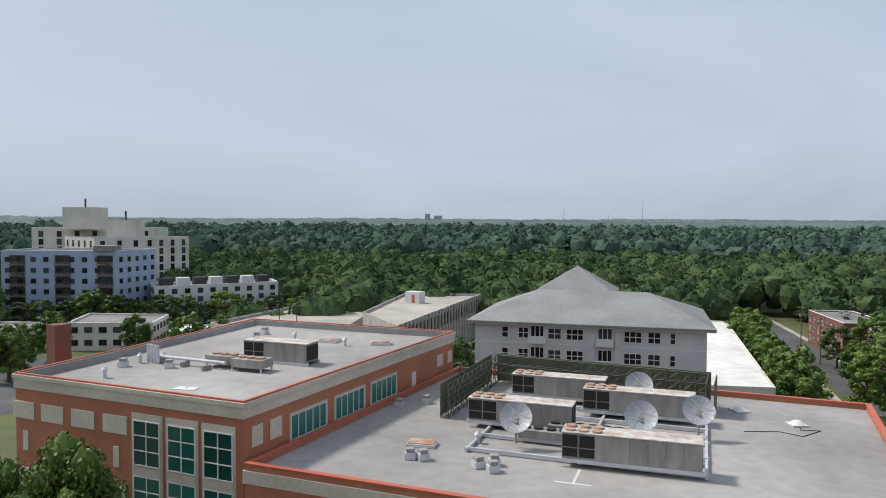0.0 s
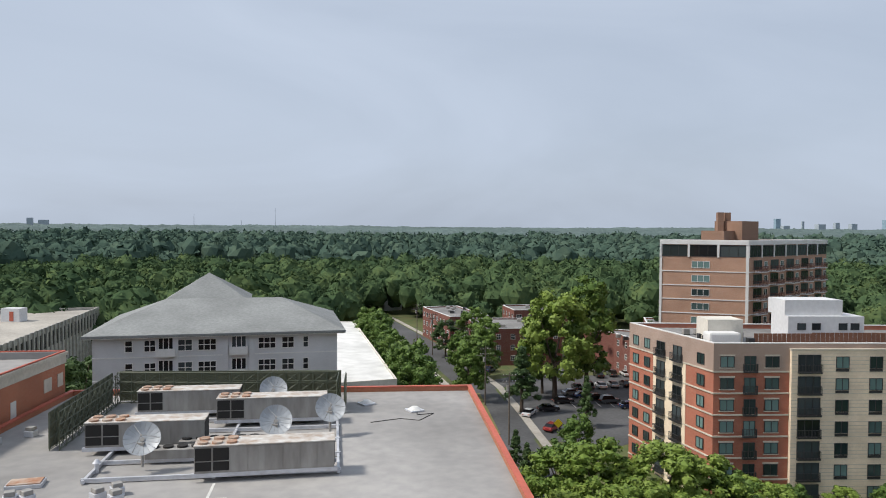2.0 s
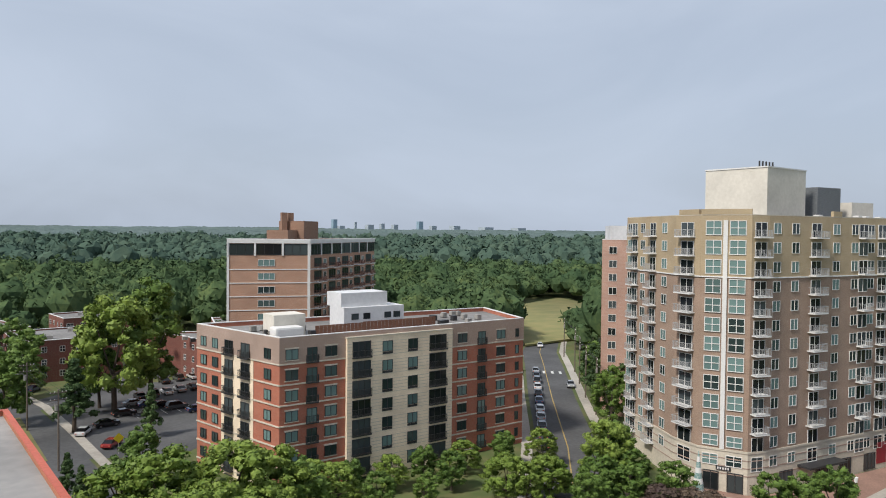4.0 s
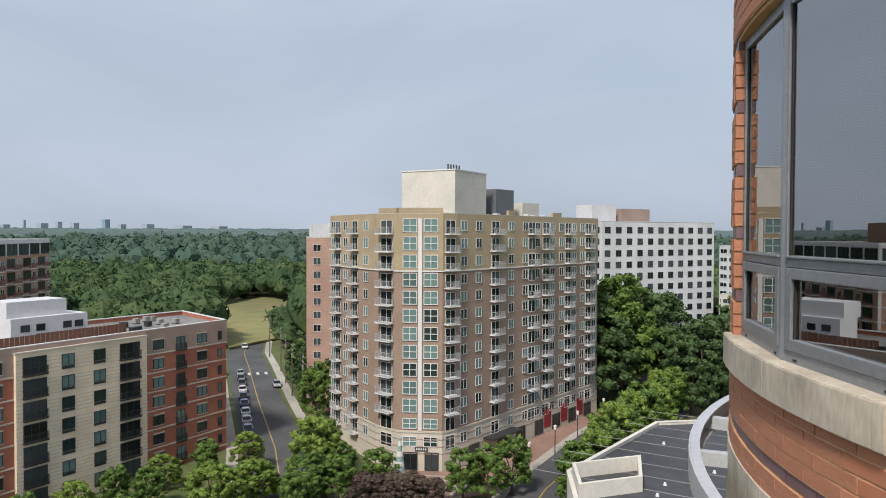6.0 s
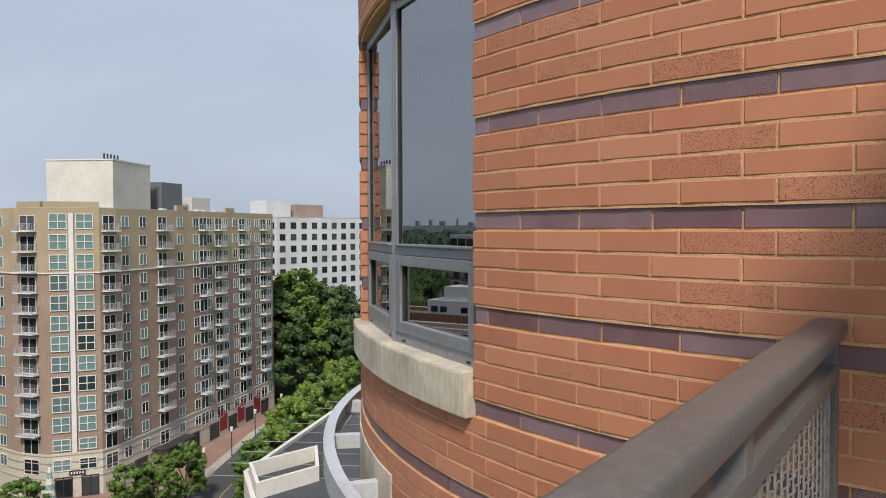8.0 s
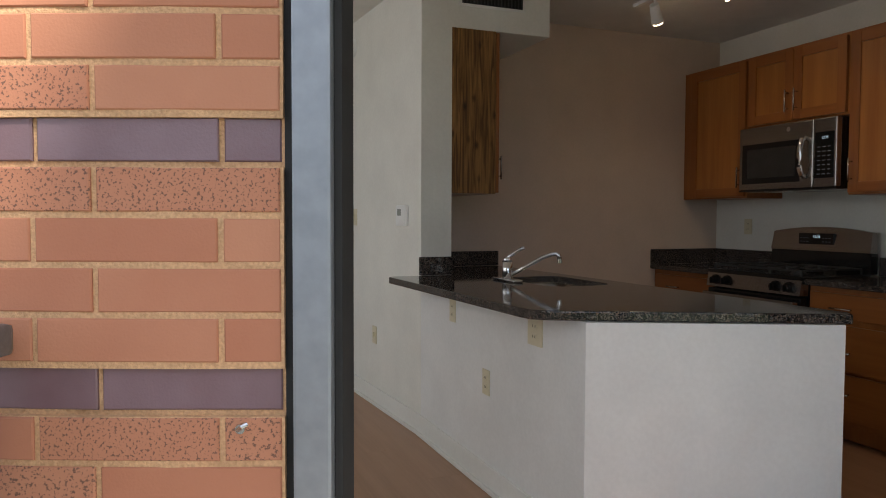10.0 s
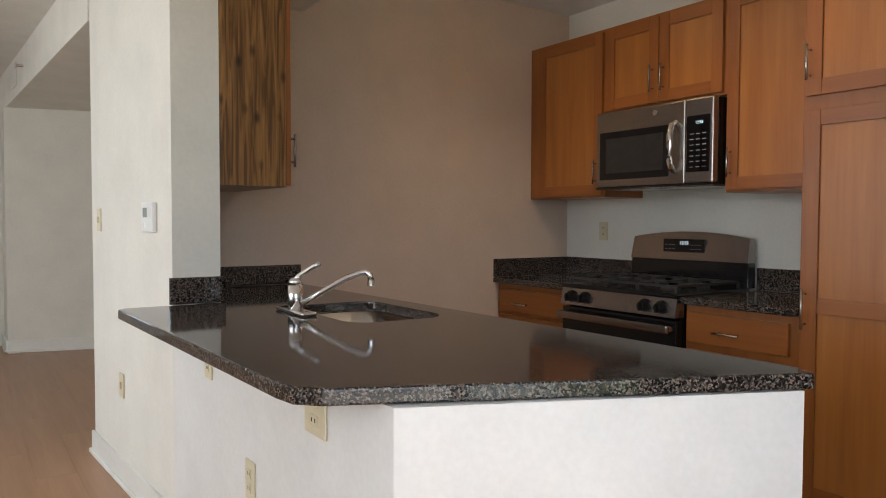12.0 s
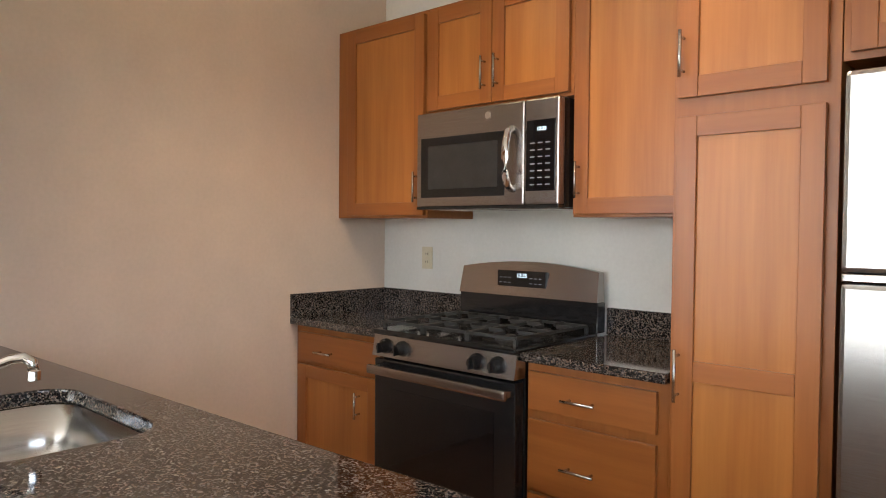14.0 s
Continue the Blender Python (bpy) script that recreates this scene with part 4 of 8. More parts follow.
# ---------------------------------------------------------------- small wall fittings
def outlet(name, label, m, kind):
    o_ = thing(name, label, "switch" if kind == "switch" else "outlet", m)
    part("plate", box(-0.036, 0.036, -0.006, 0.0, -0.058, 0.058, 0.002), M_IVORY, o_)
    if kind == "switch":
        part("toggle", box(-0.008, 0.008, -0.014, -0.0055, -0.016, 0.016, 0.002), M_IVORY, o_)
    else:
        for z_ in (-0.021, 0.021):
            b_ = box(-0.014, 0.014, -0.0085, -0.0055, z_ - 0.013, z_ + 0.013, 0.003)
            s_ = part("socket", b_, M_IVORY, o_)
            g_ = bmesh.new()
            add_box(g_, -0.007, -0.0045, -0.0092, -0.0086, z_ - 0.004, z_ + 0.006)
            add_box(g_, 0.0045, 0.007, -0.0092, -0.0086, z_ - 0.004, z_ + 0.006)
            part("slot", g_, M_DARK, s_)
    return o_


outlet("wall_outlet", "ivory duplex outlet on the white wall over the worktop", pose(0.335, -0.001, 1.185), "outlet")
def on_partition(x, z):
    """A place on the partition's face, turned as the wall is."""
    return pose(x, -2.777 + 0.0699 * x if x < 0.657 else -2.7355 + 0.0065 * x, z, 0, 0, 4.0 if x < 0.657 else 0.4) @ Matrix.Translation((0, -0.001, 0))


for x, z, k, l in ((-0.095, 0.462, "switch", "ivory wall plate low on the partition"), (1.135, 0.772, "outlet", "ivory outlet under the counter edge"),
                   (1.535, 0.490, "outlet", "ivory duplex outlet low on the half wall"), (-0.49, 1.245, "switch", "ivory light switch on the partition")):
    outlet("light_switch" if k == "switch" else "wall_outlet", l, on_partition(x, z), k)
o_ = outlet("wall_outlet", "ivory double outlet under the counter corner", on_partition(1.985, 0.792) @ Matrix.Diagonal((1.6, 1, 1, 1)), "outlet")
th_ = thing("thermostat", "white thermostat on the partition", "thermostat", on_partition(0.40, 1.255))
part("base", box(-0.075, 0.075, -0.022, 0.0, -0.062, 0.062, 0.006), M_WHITEP, th_)
part("screen", box(-0.045, 0.01, -0.0235, -0.0218, 0.0, 0.040), mat("lcd_grey", (0.35, 0.38, 0.36), None, 0.2, 30, 0.0), th_)
part("button", box(-0.040, -0.015, -0.0245, -0.0218, -0.045, -0.02, 0.001), M_WHITEP, th_)
vt = thing("air_vent", "dark slatted supply vent on the bulkhead", "vent", pose(0.653, -2.29, 2.545))
part("frame", box(0.0, 0.008, -0.215, 0.215, -0.085, 0.07, 0.002), M_TRIM, vt)
part("backing", box(0.008, 0.0095, -0.195, 0.195, -0.07, 0.055), M_DARK, vt)
for i in range(18):
    y_ = -0.187 + i * 0.022
    part("slat", box(0.0096, 0.016, y_ - 0.0035, y_ + 0.0035, -0.07, 0.055), M_IRON, vt)
v2 = thing("air_vent", "white grille on the boxed beam", "vent", pose(-3.62, -2.991, 2.465, 0, 0, 3.1))
part("frame", box(-0.16, 0.16, -0.008, 0.0, -0.09, 0.09, 0.002), M_TRIM, v2)
for i in range(6):
    part("slat", box(-0.14, 0.14, -0.014, -0.0085, -0.07 + i * 0.026, -0.058 + i * 0.026), M_TRIM, v2)
v3 = thing("air_vent", "slatted grille high on the range wall", "vent", pose(1.86, -0.001, 2.46))
part("frame", box(-0.2, 0.2, -0.008, 0.0, -0.06, 0.06, 0.002), M_TRIM, v3)
for i in range(12):
    part("slat", box(-0.175 + i * 0.03, -0.163 + i * 0.03, -0.014, -0.0085, -0.045, 0.045), M_IRON, v3)
for p_, l_ in (((-3.05, -2.96, 2.46), "chrome sprinkler head on the boxed beam"),):
    sp_ = thing("sprinkler", l_, "sprinkler", pose(*p_))
    part("pipe", cyl((0, 0, 0), (0, -0.05, 0), 0.012, 10), M_CHROME, sp_)
    part("deflector", cyl((0, -0.05, 0), (0, -0.055, 0), 0.022, 14), M_CHROME, sp_)
sp_ = thing("sprinkler", "chrome sprinkler head under the hall ceiling", "sprinkler", pose(-2.6, -2.45, 2.29))
part("pipe", cyl((0, 0, 0), (0, 0, -0.05), 0.012, 10), M_CHROME, sp_)
part("deflector", cyl((0, 0, -0.05), (0, 0, -0.055), 0.022, 14), M_CHROME, sp_)
sd = thing("smoke_alarm", "white smoke alarm high on the partition", "smoke alarm", on_partition(-0.52, 2.44))
part("body", cyl((0, 0, 0), (0, -0.04, 0), 0.065, 24, 0.055), M_WHITEP, sd)
part("grille", cyl((0, -0.04, 0), (0, -0.046, 0), 0.03, 20), M_WHITEP, sd)
cl = thing("ceiling_light", "flat round ceiling light in the living room", "ceiling light", pose(-3.6, -4.3, CEIL))
part("body", cyl((0, 0, 0), (0, 0, -0.03), 0.12, 28, 0.10), M_WHITEP, cl)

# track light over the kitchen, lit
tl = thing("track_light", "white track light with lit spot heads", "track light", pose(1.35, -1.25, CEIL))
part("track", box(-0.75, 0.75, -0.017, 0.017, -0.022, 0.0, 0.003), M_WHITEP, tl)
M_BULB = emit_mat("warm_bulb", (1.0, 0.72, 0.42), 10.0)
for hx, aim in ((-0.55, (-0.35, 0.5)), (0.0, (0.0, 0.75)), (0.55, (0.35, 0.5))):
    tip = Vector((hx + aim[0] * 0.10, aim[1] * 0.10, -0.15))
    b = bmesh.new()
    add_cyl(b, (hx, 0, -0.02), (hx, 0, -0.07), 0.008, 8)
    add_cyl(b, (hx - aim[0] * 0.03, -aim[1] * 0.03, -0.06), tip, 0.028, 16, 0.038)
    h_ = part("spot_head", b, M_WHITEP, tl)
    part("bulb", cyl(tip + Vector((0, 0, -0.001)), tip + Vector((aim[0] * 0.01, aim[1] * 0.01, -0.01)), 0.03, 16), M_BULB, h_, "glowing warm bulb")
for hx, aim, goal in ((-0.55, (-0.35, 0.5), (0.72, -1.05, 0.9)), (0.0, (0.0, 0.75), (1.10, -0.60, 0.9)), (0.55, (0.35, 0.5), (1.75, -0.70, 0.85))):
    la = bpy.data.lights.new("spot", 'SPOT')
    la.energy, la.color, la.spot_size, la.spot_blend, la.shadow_soft_size = 2.0, (1.0, 0.78, 0.55), radians(125), 1.0, 0.035
    lo_ = new("spot", la)
    e_ = Vector((1.35 + hx + aim[0] * 0.12, -1.25 + aim[1] * 0.12, CEIL - 0.19))
    lo_.matrix_world = look(e_, goal)

# ---------------------------------------------------------------- balcony
slab_ = setting("balcony_floor", prism([tuple((DM @ Vector((0.0, 0.02, 0))).xy), tuple((DM @ Vector((2.25, 0.02, 0))).xy), tuple((DM @ Vector((2.25, 2.6, 0))).xy), (6.08, -5.68), (3.16, -4.47)], -0.20, -0.01), M_CONC, "pale concrete balcony slab", "balcony floor")
# unseen slab added above, sized to shade the door and brick wall
setting("balcony_ceiling", prism([tuple((DM @ Vector((u_, v_, 0))).xy) for u_, v_ in ((0.42, -0.02), (2.25, -0.02), (2.25, 1.65), (0.42, 1.65))], 2.75, 2.95), M_CONC, "unseen concrete slab added overhead to cast shade", "balcony ceiling")
RA = Vector((3.19, -4.368, 0))
RD = Vector((0.9234, -0.3838, 0)).normalized()
RM = Matrix.Translation(RA) @ Matrix.Rotation(math.atan2(RD.y, RD.x), 4, 'Z')
rl = thing("balcony_railing", "grey painted steel balcony railing with woven wire infill", "railing", RM)
LR = 3.1
part("top_rail", add_box(bmesh.new(), 0.0, LR, -0.044, 0.044, 1.027, 1.078, 0.012), M_RAIL, rl, "", True)
part("mid_rail", add_box(bmesh.new(), 0.02, LR, -0.027, 0.027, 0.908, 0.956, 0.005), M_RAIL, rl)
part("bottom_rail", add_box(bmesh.new(), 0.02, LR, -0.022, 0.022, 0.09, 0.13, 0.004), M_RAIL, rl)
for px in (0.045, 1.11, 2.10, 3.05):
    part("post", add_box(bmesh.new(), px - 0.025, px + 0.025, -0.026, 0.026, -0.01, 1.027, 0.003), M_RAIL, rl)
    part("infill_frame", add_box(bmesh.new(), px + 0.027, px + 0.043, -0.012, 0.012, 0.13, 0.905, 0.002), M_MESH, rl)
bmw = bmesh.new()
P_ = 0.034
for k in range(int((LR - 0.1) / P_)):
    x_, s_ = 0.075 + k * P_, 0.0024 * (1 if k % 2 else -1)
    add_cyl(bmw, (x_, s_, 0.13), (x_, s_, 0.905), 0.0026, 5, None, False)
for i in range(23):
    z_ = 0.14 + i * P_
    n_ = 44 if i > 8 else 1
    for q in range(n_):
        x0, x1 = 0.058 + q * P_, 0.058 + (q + 1) * P_
        add_cyl(bmw, (x0, 0.0036 * (1 if q % 2 else -1), z_), (x1, 0.0036 * (-1 if q % 2 else 1), z_), 0.0026, 5, None, False)
    add_cyl(bmw, (0.058 + n_ * P_ if n_ > 1 else 0.058, 0, z_), (LR - 0.05, 0, z_), 0.0026, 5, None, False)
part("wire_mesh", bmw, M_MESH, rl, "woven galvanised wire mesh")
# short return of the railing, across the front of the balcony
r2 = thing("balcony_railing", "grey painted steel front railing of the balcony", "railing", Matrix.Translation(RA + RD * 3.12) @ Matrix.Rotation(math.atan2(RD.x, -RD.y), 4, 'Z'))
part("top_rail", add_box(bmesh.new(), 0.0, 2.0, -0.044, 0.044, 1.027, 1.078, 0.012), M_RAIL, r2)
part("mid_rail", add_box(bmesh.new(), 0.0, 2.0, -0.027, 0.027, 0.908, 0.956, 0.005), M_RAIL, r2)
for px in (0.05, 1.0, 1.95):
    part("post", add_box(bmesh.new(), px - 0.025, px + 0.025, -0.026, 0.026, -0.01, 1.027, 0.003), M_RAIL, r2)

# ---------------------------------------------------------------- curved brick wall
H_C, L_B, Z_TOP = 0.0814, 0.3036, 1.4098
TH_J0 = -0.3489
T_SIL = -1.95                      # the wall turns out of sight beyond this
wall = thing("wall_brick", "curved orange brick wall with recessed dark bands", "wall", None, kind="structure")
mb = bmesh.new()
z_lo = -4.0
levels = []
for k in range(36, -40, -1):
    if k % 5 == 0:
        zc = Z_TOP - H_C / 2 - k * H_C
        if -3.9 < zc < 4.4:
            levels += [(z_lo, zc - H_C / 2 - 0.004, RW - 0.0022), (zc - H_C / 2 - 0.004, zc + H_C / 2 - 0.006, RW - 0.0155)]
            z_lo = zc + H_C / 2 - 0.006
levels.append((z_lo, 4.5, RW - 0.0022))
for (za, zb, rm) in levels:
    for (t0, t1, hole) in ((TH_END, TH_JAMB + 0.003, False), (TH_JAMB + 0.003, TH_WL - 0.004, True), (TH_WL - 0.004, -1.30, False), (-1.30, -1.62, True), (-1.62, T_SIL, False)):
        for (z0, z1) in (((za, min(zb, 0.50)), (max(za, 2.60), zb)) if hole else ((za, zb),)):
            if z1 - z0 > 0.002:
                arc_block(RW - 0.13, rm, t0, t1, z0, z1, 10, mb)
part("mortar", mb, M_MORTAR, wall, "sandy mortar")


def brick_bm(length):
    b_ = bmesh.new()
    h_ = length / 2
    add_box(b_, -0.085, 0.0, -h_, h_, -0.0355, 0.0355)
    es_ = [e for e in b_.edges if all(v.co.x > -0.01 for v in e.verts)]
    bmesh.ops.bevel(b_, geom=es_, offset=0.0025, segments=1, affect='EDGES')
    return b_


brick_cache = {}


def brick(th0, th1, zc, dark, loose):
    """One brick from angle th0 down to th1 at the course's middle."""
    le = round((th0 - th1) * RW - 0.0095, 3)
    if le < 0.02:
        return
    key = (le, dark)
    r_ = RW - (0.0125 if dark else 0.0) + random.uniform(-0.0012, 0.0012)
    m_ = Matrix.Translation((CX, CY, zc)) @ Matrix.Rotation((th0 + th1) / 2, 4, 'Z') @ Matrix.Translation((r_, 0, 0))
    if loose is not None:
        add_box(loose[dark], -0.085, 0.0, -le / 2, le / 2, -0.0355, 0.0355, 0.0, m_)
        return
    if key not in brick_cache:
        o_ = obj("brick", brick_bm(le), M_BRICKD if dark else M_BRICK, wall, m=m_)
        brick_cache[key] = o_.data
    else:
        o_ = new("brick", brick_cache[key])
        o_.parent, o_.matrix_basis = wall, m_


rest = {False: bmesh.new(), True: bmesh.new()}
dth = L_B / RW
for k in range(-34, 32):
    zc = Z_TOP - H_C / 2 - k * H_C
    dark = (k % 5) == 0
    shift = (0.667 if k % 2 else 0.0)
    start = TH_J0 + 1.0 * dth - shift * dth
    i = 0
    while True:
        a_ = start - i * dth
        b_ = a_ - dth
        i += 1
        a2, b2 = min(a_, TH_END), b_
        if a2 < T_SIL:
            break
        if a2 <= b2:
            continue
        spans = [(a2, b2)]
        if 0.50 < zc < 2.60:
            for (w0, w1) in ((TH_JAMB, TH_WL), (-1.30, -1.62)):
                nxt = []
                for (s0, s1) in spans:
                    if s0 <= w0 and s1 >= w1:
                        continue
                    if s0 > w0 > s1:
                        nxt.append((s0, w0))
                        if s1 < w1:
                            nxt.append((w1, s1))
                    elif s0 > w1 > s1:
                        nxt.append((w1, s1))
                    else:
                        nxt.append((s0, s1))
                spans = nxt
        for (s0, s1) in spans:
            near = s0 > TH_JAMB - 0.001 and -0.05 < zc < 2.45
            brick(s0, s1, zc, dark, None if near else rest)
for dk in (False, True):
    o_ = part("bricks", rest[dk], (M_BRICKD if dk else M_BRICK), wall)
    o_["kind"] = "stuff"

# bay window in the curved wall
bw = thing("window_2", "grey aluminium curved bay window over a stone sill", "window", None, kind="structure")


R_FR, TH_MID = 4.388, -0.980


def bay_light(t0, t1, clear):
    """One straight light of the bay: outer frame, fixed upper glass, transom, lower sash."""
    p0, p1 = on_ring(R_FR, t0, 0), on_ring(R_FR, t1, 0)
    d_ = p1 - p0
    m_ = Matrix.Translation(p0) @ Matrix.Rotation(math.atan2(d_.y, d_.x), 4, 'Z')
    le = d_.length
    def bar(nm, x0, x1, z0, z1, y0, y1, material=M_ALU, bev=0.004):
        return part(nm, box(x0, x1, y0, y1, z0, z1, bev, m_), material, bw)
    bar("mullion", 0.004, 0.044, 0.70, 2.60, -0.09, 0.0)
    bar("mullion", le - 0.044, le - 0.004, 0.70, 2.60, -0.09, 0.0)
    bar("head_rail", 0.045, le - 0.045, 2.54, 2.60, -0.085, -0.003)
    bar("sill_rail", 0.045, le - 0.045, 0.70, 0.765, -0.085, -0.002)
    bar("transom", 0.045, le - 0.045, 1.192, 1.238, -0.085, -0.002)
    bar("drip_ledge", 0.045, le - 0.045, 1.239, 1.252, -0.05, 0.016, M_ALU, 0.003)
    for x0, x1 in ((0.046, 0.104), (le - 0.104, le - 0.046)):
        bar("sash_stile", x0, x1, 0.768, 1.189, -0.06, 0.010)
    for z0, z1 in ((0.768, 0.826), (1.133, 1.189)):
        bar("sash_rail", 0.1045, le - 0.1045, z0, z1, -0.06, 0.0095)
    for x0, x1 in ((0.0445, 0.056), (le - 0.056, le - 0.0445)):
        bar("gasket", x0, x1, 1.253, 2.539, -0.03, -0.012, M_DARK, 0.0)
    for x0, x1 in ((0.1045, 0.113), (le - 0.113, le - 0.1045)):
        bar("gasket", x0, x1, 0.8265, 1.1325, -0.03, -0.006, M_DARK, 0.0)
    for x0 in (0.10, le - 0.15):
        bar("weep_slot", x0, x0 + 0.035, 0.716, 0.728, -0.004, 0.0005, M_DARK, 0.0)
    for z0, z1, x0 in ((1.253, 2.539, 0.056), (0.8265, 1.1325, 0.113)):
        q_ = bar("pane", x0, le - x0, z0, z1, -0.026, -0.020, M_GLASSB, 0.0)
        q_.visible_shadow = False
    bar("lintel", -0.004 if clear else 0.02, le + 0.004, 2.602, 2.74, -0.1, 0.035)


bay_light(TH_JAMB, TH_MID, True)
bay_light(TH_MID, TH_WL, False)
c_m = on_ring(R_FR - 0.03, TH_MID, 0)
part("corner_mullion", cyl(c_m + Vector((0, 0, 0.70)), c_m + Vector((0, 0, 2.60)), 0.040, 8), M_ALU, bw)
for a_, b_ in ((-0.7590, -0.7722), (-0.7735, -0.9800), (-0.9815, -1.22)):
    s_ = arc_block(RW - 0.12, RW + 0.05, a_, b_, 0.505, 0.705, 6)
    bmesh.ops.bevel(s_, geom=[e for e in s_.edges if abs(e.verts[0].co.z - e.verts[1].co.z) < 1e-5 and all((v.co.xy - Vector((CX, CY))).length > RW for v in e.verts)], offset=0.006, segments=2, affect='EDGES')
    part("window_sill", s_, M_STONE, bw, "weathered cast stone sill")
# unseen bay, added as another opening for daylight into the room
wb = thing("window_3", "unseen second bay window added further round the curve", "window", None, kind="structure")
q_ = part("pane", arc_block(RW - 0.09, RW - 0.08, -1.30, -1.62, 0.5, 2.6, 6), M_GLASS, wb)
q_.visible_shadow = False
lb = thing("stone_band", "pale cast stone panels under the bay window", "stone band", None, kind="structure")
for a_, b_ in ((-0.957, -1.03), (-1.0315, -1.25), (-1.2515, -1.47)):
    part("panel", arc_block(RW - 0.1, RW + 0.012, a_, b_, -0.75, -0.02, 4), M_STONE, lb)

# white curved steel ring standing off the wall
rg_ = thing("steel_ring", "white painted curved steel ring beam bracketed off the wall", "ring beam")
RR = 4.70
rb_ = bmesh.new()
arc_block(RR - 0.012, RR, -0.72, -1.9, -0.27, -0.10, 30, rb_)
arc_block(RR - 0.075, RR - 0.013, -0.72, -1.9, -0.112, -0.10, 30, rb_)
arc_block(RR - 0.075, RR - 0.013, -0.72, -1.9, -0.27, -0.258, 30, rb_)
part("channel", rb_, M_WHITEM, rg_)
for t_ in (-0.80, -1.02, -1.24, -1.46):
    p0, p1 = on_ring(RW - 0.02, t_, -0.185), on_ring(RR - 0.013, t_, -0.185)
    d_ = p1 - p0
    part("bracket", box(0, d_.length, -0.03, 0.03, -0.05, 0.05, 0.004, Matrix.Translation(p0) @ Matrix.Rotation(t_, 4, 'Z')), M_WHITEM, rg_)
bolt = thing("wall_hook", "small bent metal hook on the brick wall", "hook", Matrix.Translation(on_ring(RW, -0.342, 0.90)) @ Matrix.Rotation(-0.342, 4, 'Z'))
part("plug", cyl((0, 0, 0), (0.008, 0, 0), 0.008, 10), M_STEEL, bolt)
part("hook", tube([(0.006, 0, 0), (0.022, 0.0, 0.003), (0.028, 0.008, 0.010), (0.024, 0.016, 0.014)], 0.0035, 6), M_STEEL, bolt)

# ---------------------------------------------------------------- outdoors: materials
G = -35.5
M_ROOFG = mat("grey_roof_membrane", (0.34, 0.325, 0.31), (0.29, 0.28, 0.27), 0.85, 0.9, 0.1, big=1.0, dist=0.02)
M_ROOFW = mat("white_roof_membrane", (0.74, 0.73, 0.70), (0.60, 0.59, 0.56), 0.7, 0.35, 0.1, big=1.0)
M_ROOFB = mat("black_roof_membrane", (0.045, 0.046, 0.05), (0.06, 0.06, 0.065), 0.7, 0.7, 0.1, big=1.0)
M_ROOFD = mat("gravel_roof", (0.24, 0.23, 0.22), (0.17, 0.165, 0.16), 0.9, 1.2, 0.2, big=1.0)
M_SHING = mat("grey_shingles", (0.26, 0.268, 0.262), (0.205, 0.212, 0.208), 0.9, 2.5, 0.4, stretch=(1, 1, 4), big=0.6, dist=0.03)
M_REDCAP = mat("red_coping", (0.50, 0.12, 0.075), (0.42, 0.10, 0.06), 0.6, 3, 0.05, big=0.6)
M_OFFB = brick_mat("orange_red_brickwork", (0.36, 0.125, 0.065), (0.42, 0.15, 0.08), (0.40, 0.22, 0.14))
M_RED = brick_mat("red_brickwork", (0.36, 0.115, 0.072), (0.42, 0.145, 0.09), (0.36, 0.2, 0.14))
M_DRED = brick_mat("dark_red_brickwork", (0.155, 0.052, 0.040), (0.195, 0.068, 0.050), (0.21, 0.13, 0.10))
M_TAUPE = brick_mat("taupe_brickwork", (0.33, 0.235, 0.19), (0.37, 0.265, 0.215), (0.42, 0.34, 0.29))
M_TAN = brick_mat("tan_brickwork", (0.285, 0.195, 0.145), (0.325, 0.225, 0.165), (0.37, 0.29, 0.23))
M_YEL = brick_mat("buff_brickwork", (0.37, 0.285, 0.175), (0.41, 0.315, 0.20), (0.43, 0.36, 0.26))
M_CREAM = brick_mat("cream_block", (0.76, 0.63, 0.47), (0.80, 0.67, 0.51), (0.56, 0.46, 0.36), 0.6, 0.42)
M_PINKB = brick_mat("pale_red_brickwork", (0.42, 0.215, 0.16), (0.46, 0.24, 0.18), (0.5, 0.36, 0.29))
M_TOWB = brick_mat("salmon_brickwork", (0.40, 0.225, 0.15), (0.44, 0.255, 0.17), (0.48, 0.36, 0.28))
M_BROWNB = brick_mat("brown_brickwork", (0.22, 0.125, 0.085), (0.26, 0.15, 0.10), (0.30, 0.21, 0.16))
M_LIME = mat("limestone_trim", (0.58, 0.52, 0.43), (0.50, 0.45, 0.37), 0.85, 3, 0.1, big=0.5)
M_GREYS = mat("grey_siding", (0.62, 0.62, 0.63), (0.57, 0.57, 0.58), 0.7, 3, 0.05, stretch=(1, 1, 8), big=0.4)
M_BLUES = mat("blue_grey_siding", (0.34, 0.41, 0.54), (0.30, 0.37, 0.50), 0.7, 3, 0.05, stretch=(1, 1, 6), big=0.4)
M_WHITEB = mat("white_facade", (0.66, 0.66, 0.67), (0.60, 0.60, 0.61), 0.75, 2, 0.05, big=0.4)
M_OFFW = mat("offwhite_render", (0.66, 0.62, 0.55), (0.60, 0.56, 0.49), 0.8, 2, 0.05, big=0.5)
M_WTRIM = mat("white_trim", (0.72, 0.71, 0.69), (0.66, 0.65, 0.63), 0.5, 5, 0.0, big=0.2)
M_DTRIM = mat("dark_bronze_frame", (0.03, 0.03, 0.032), (0.04, 0.04, 0.042), 0.45, 5, 0.0, big=0.2)
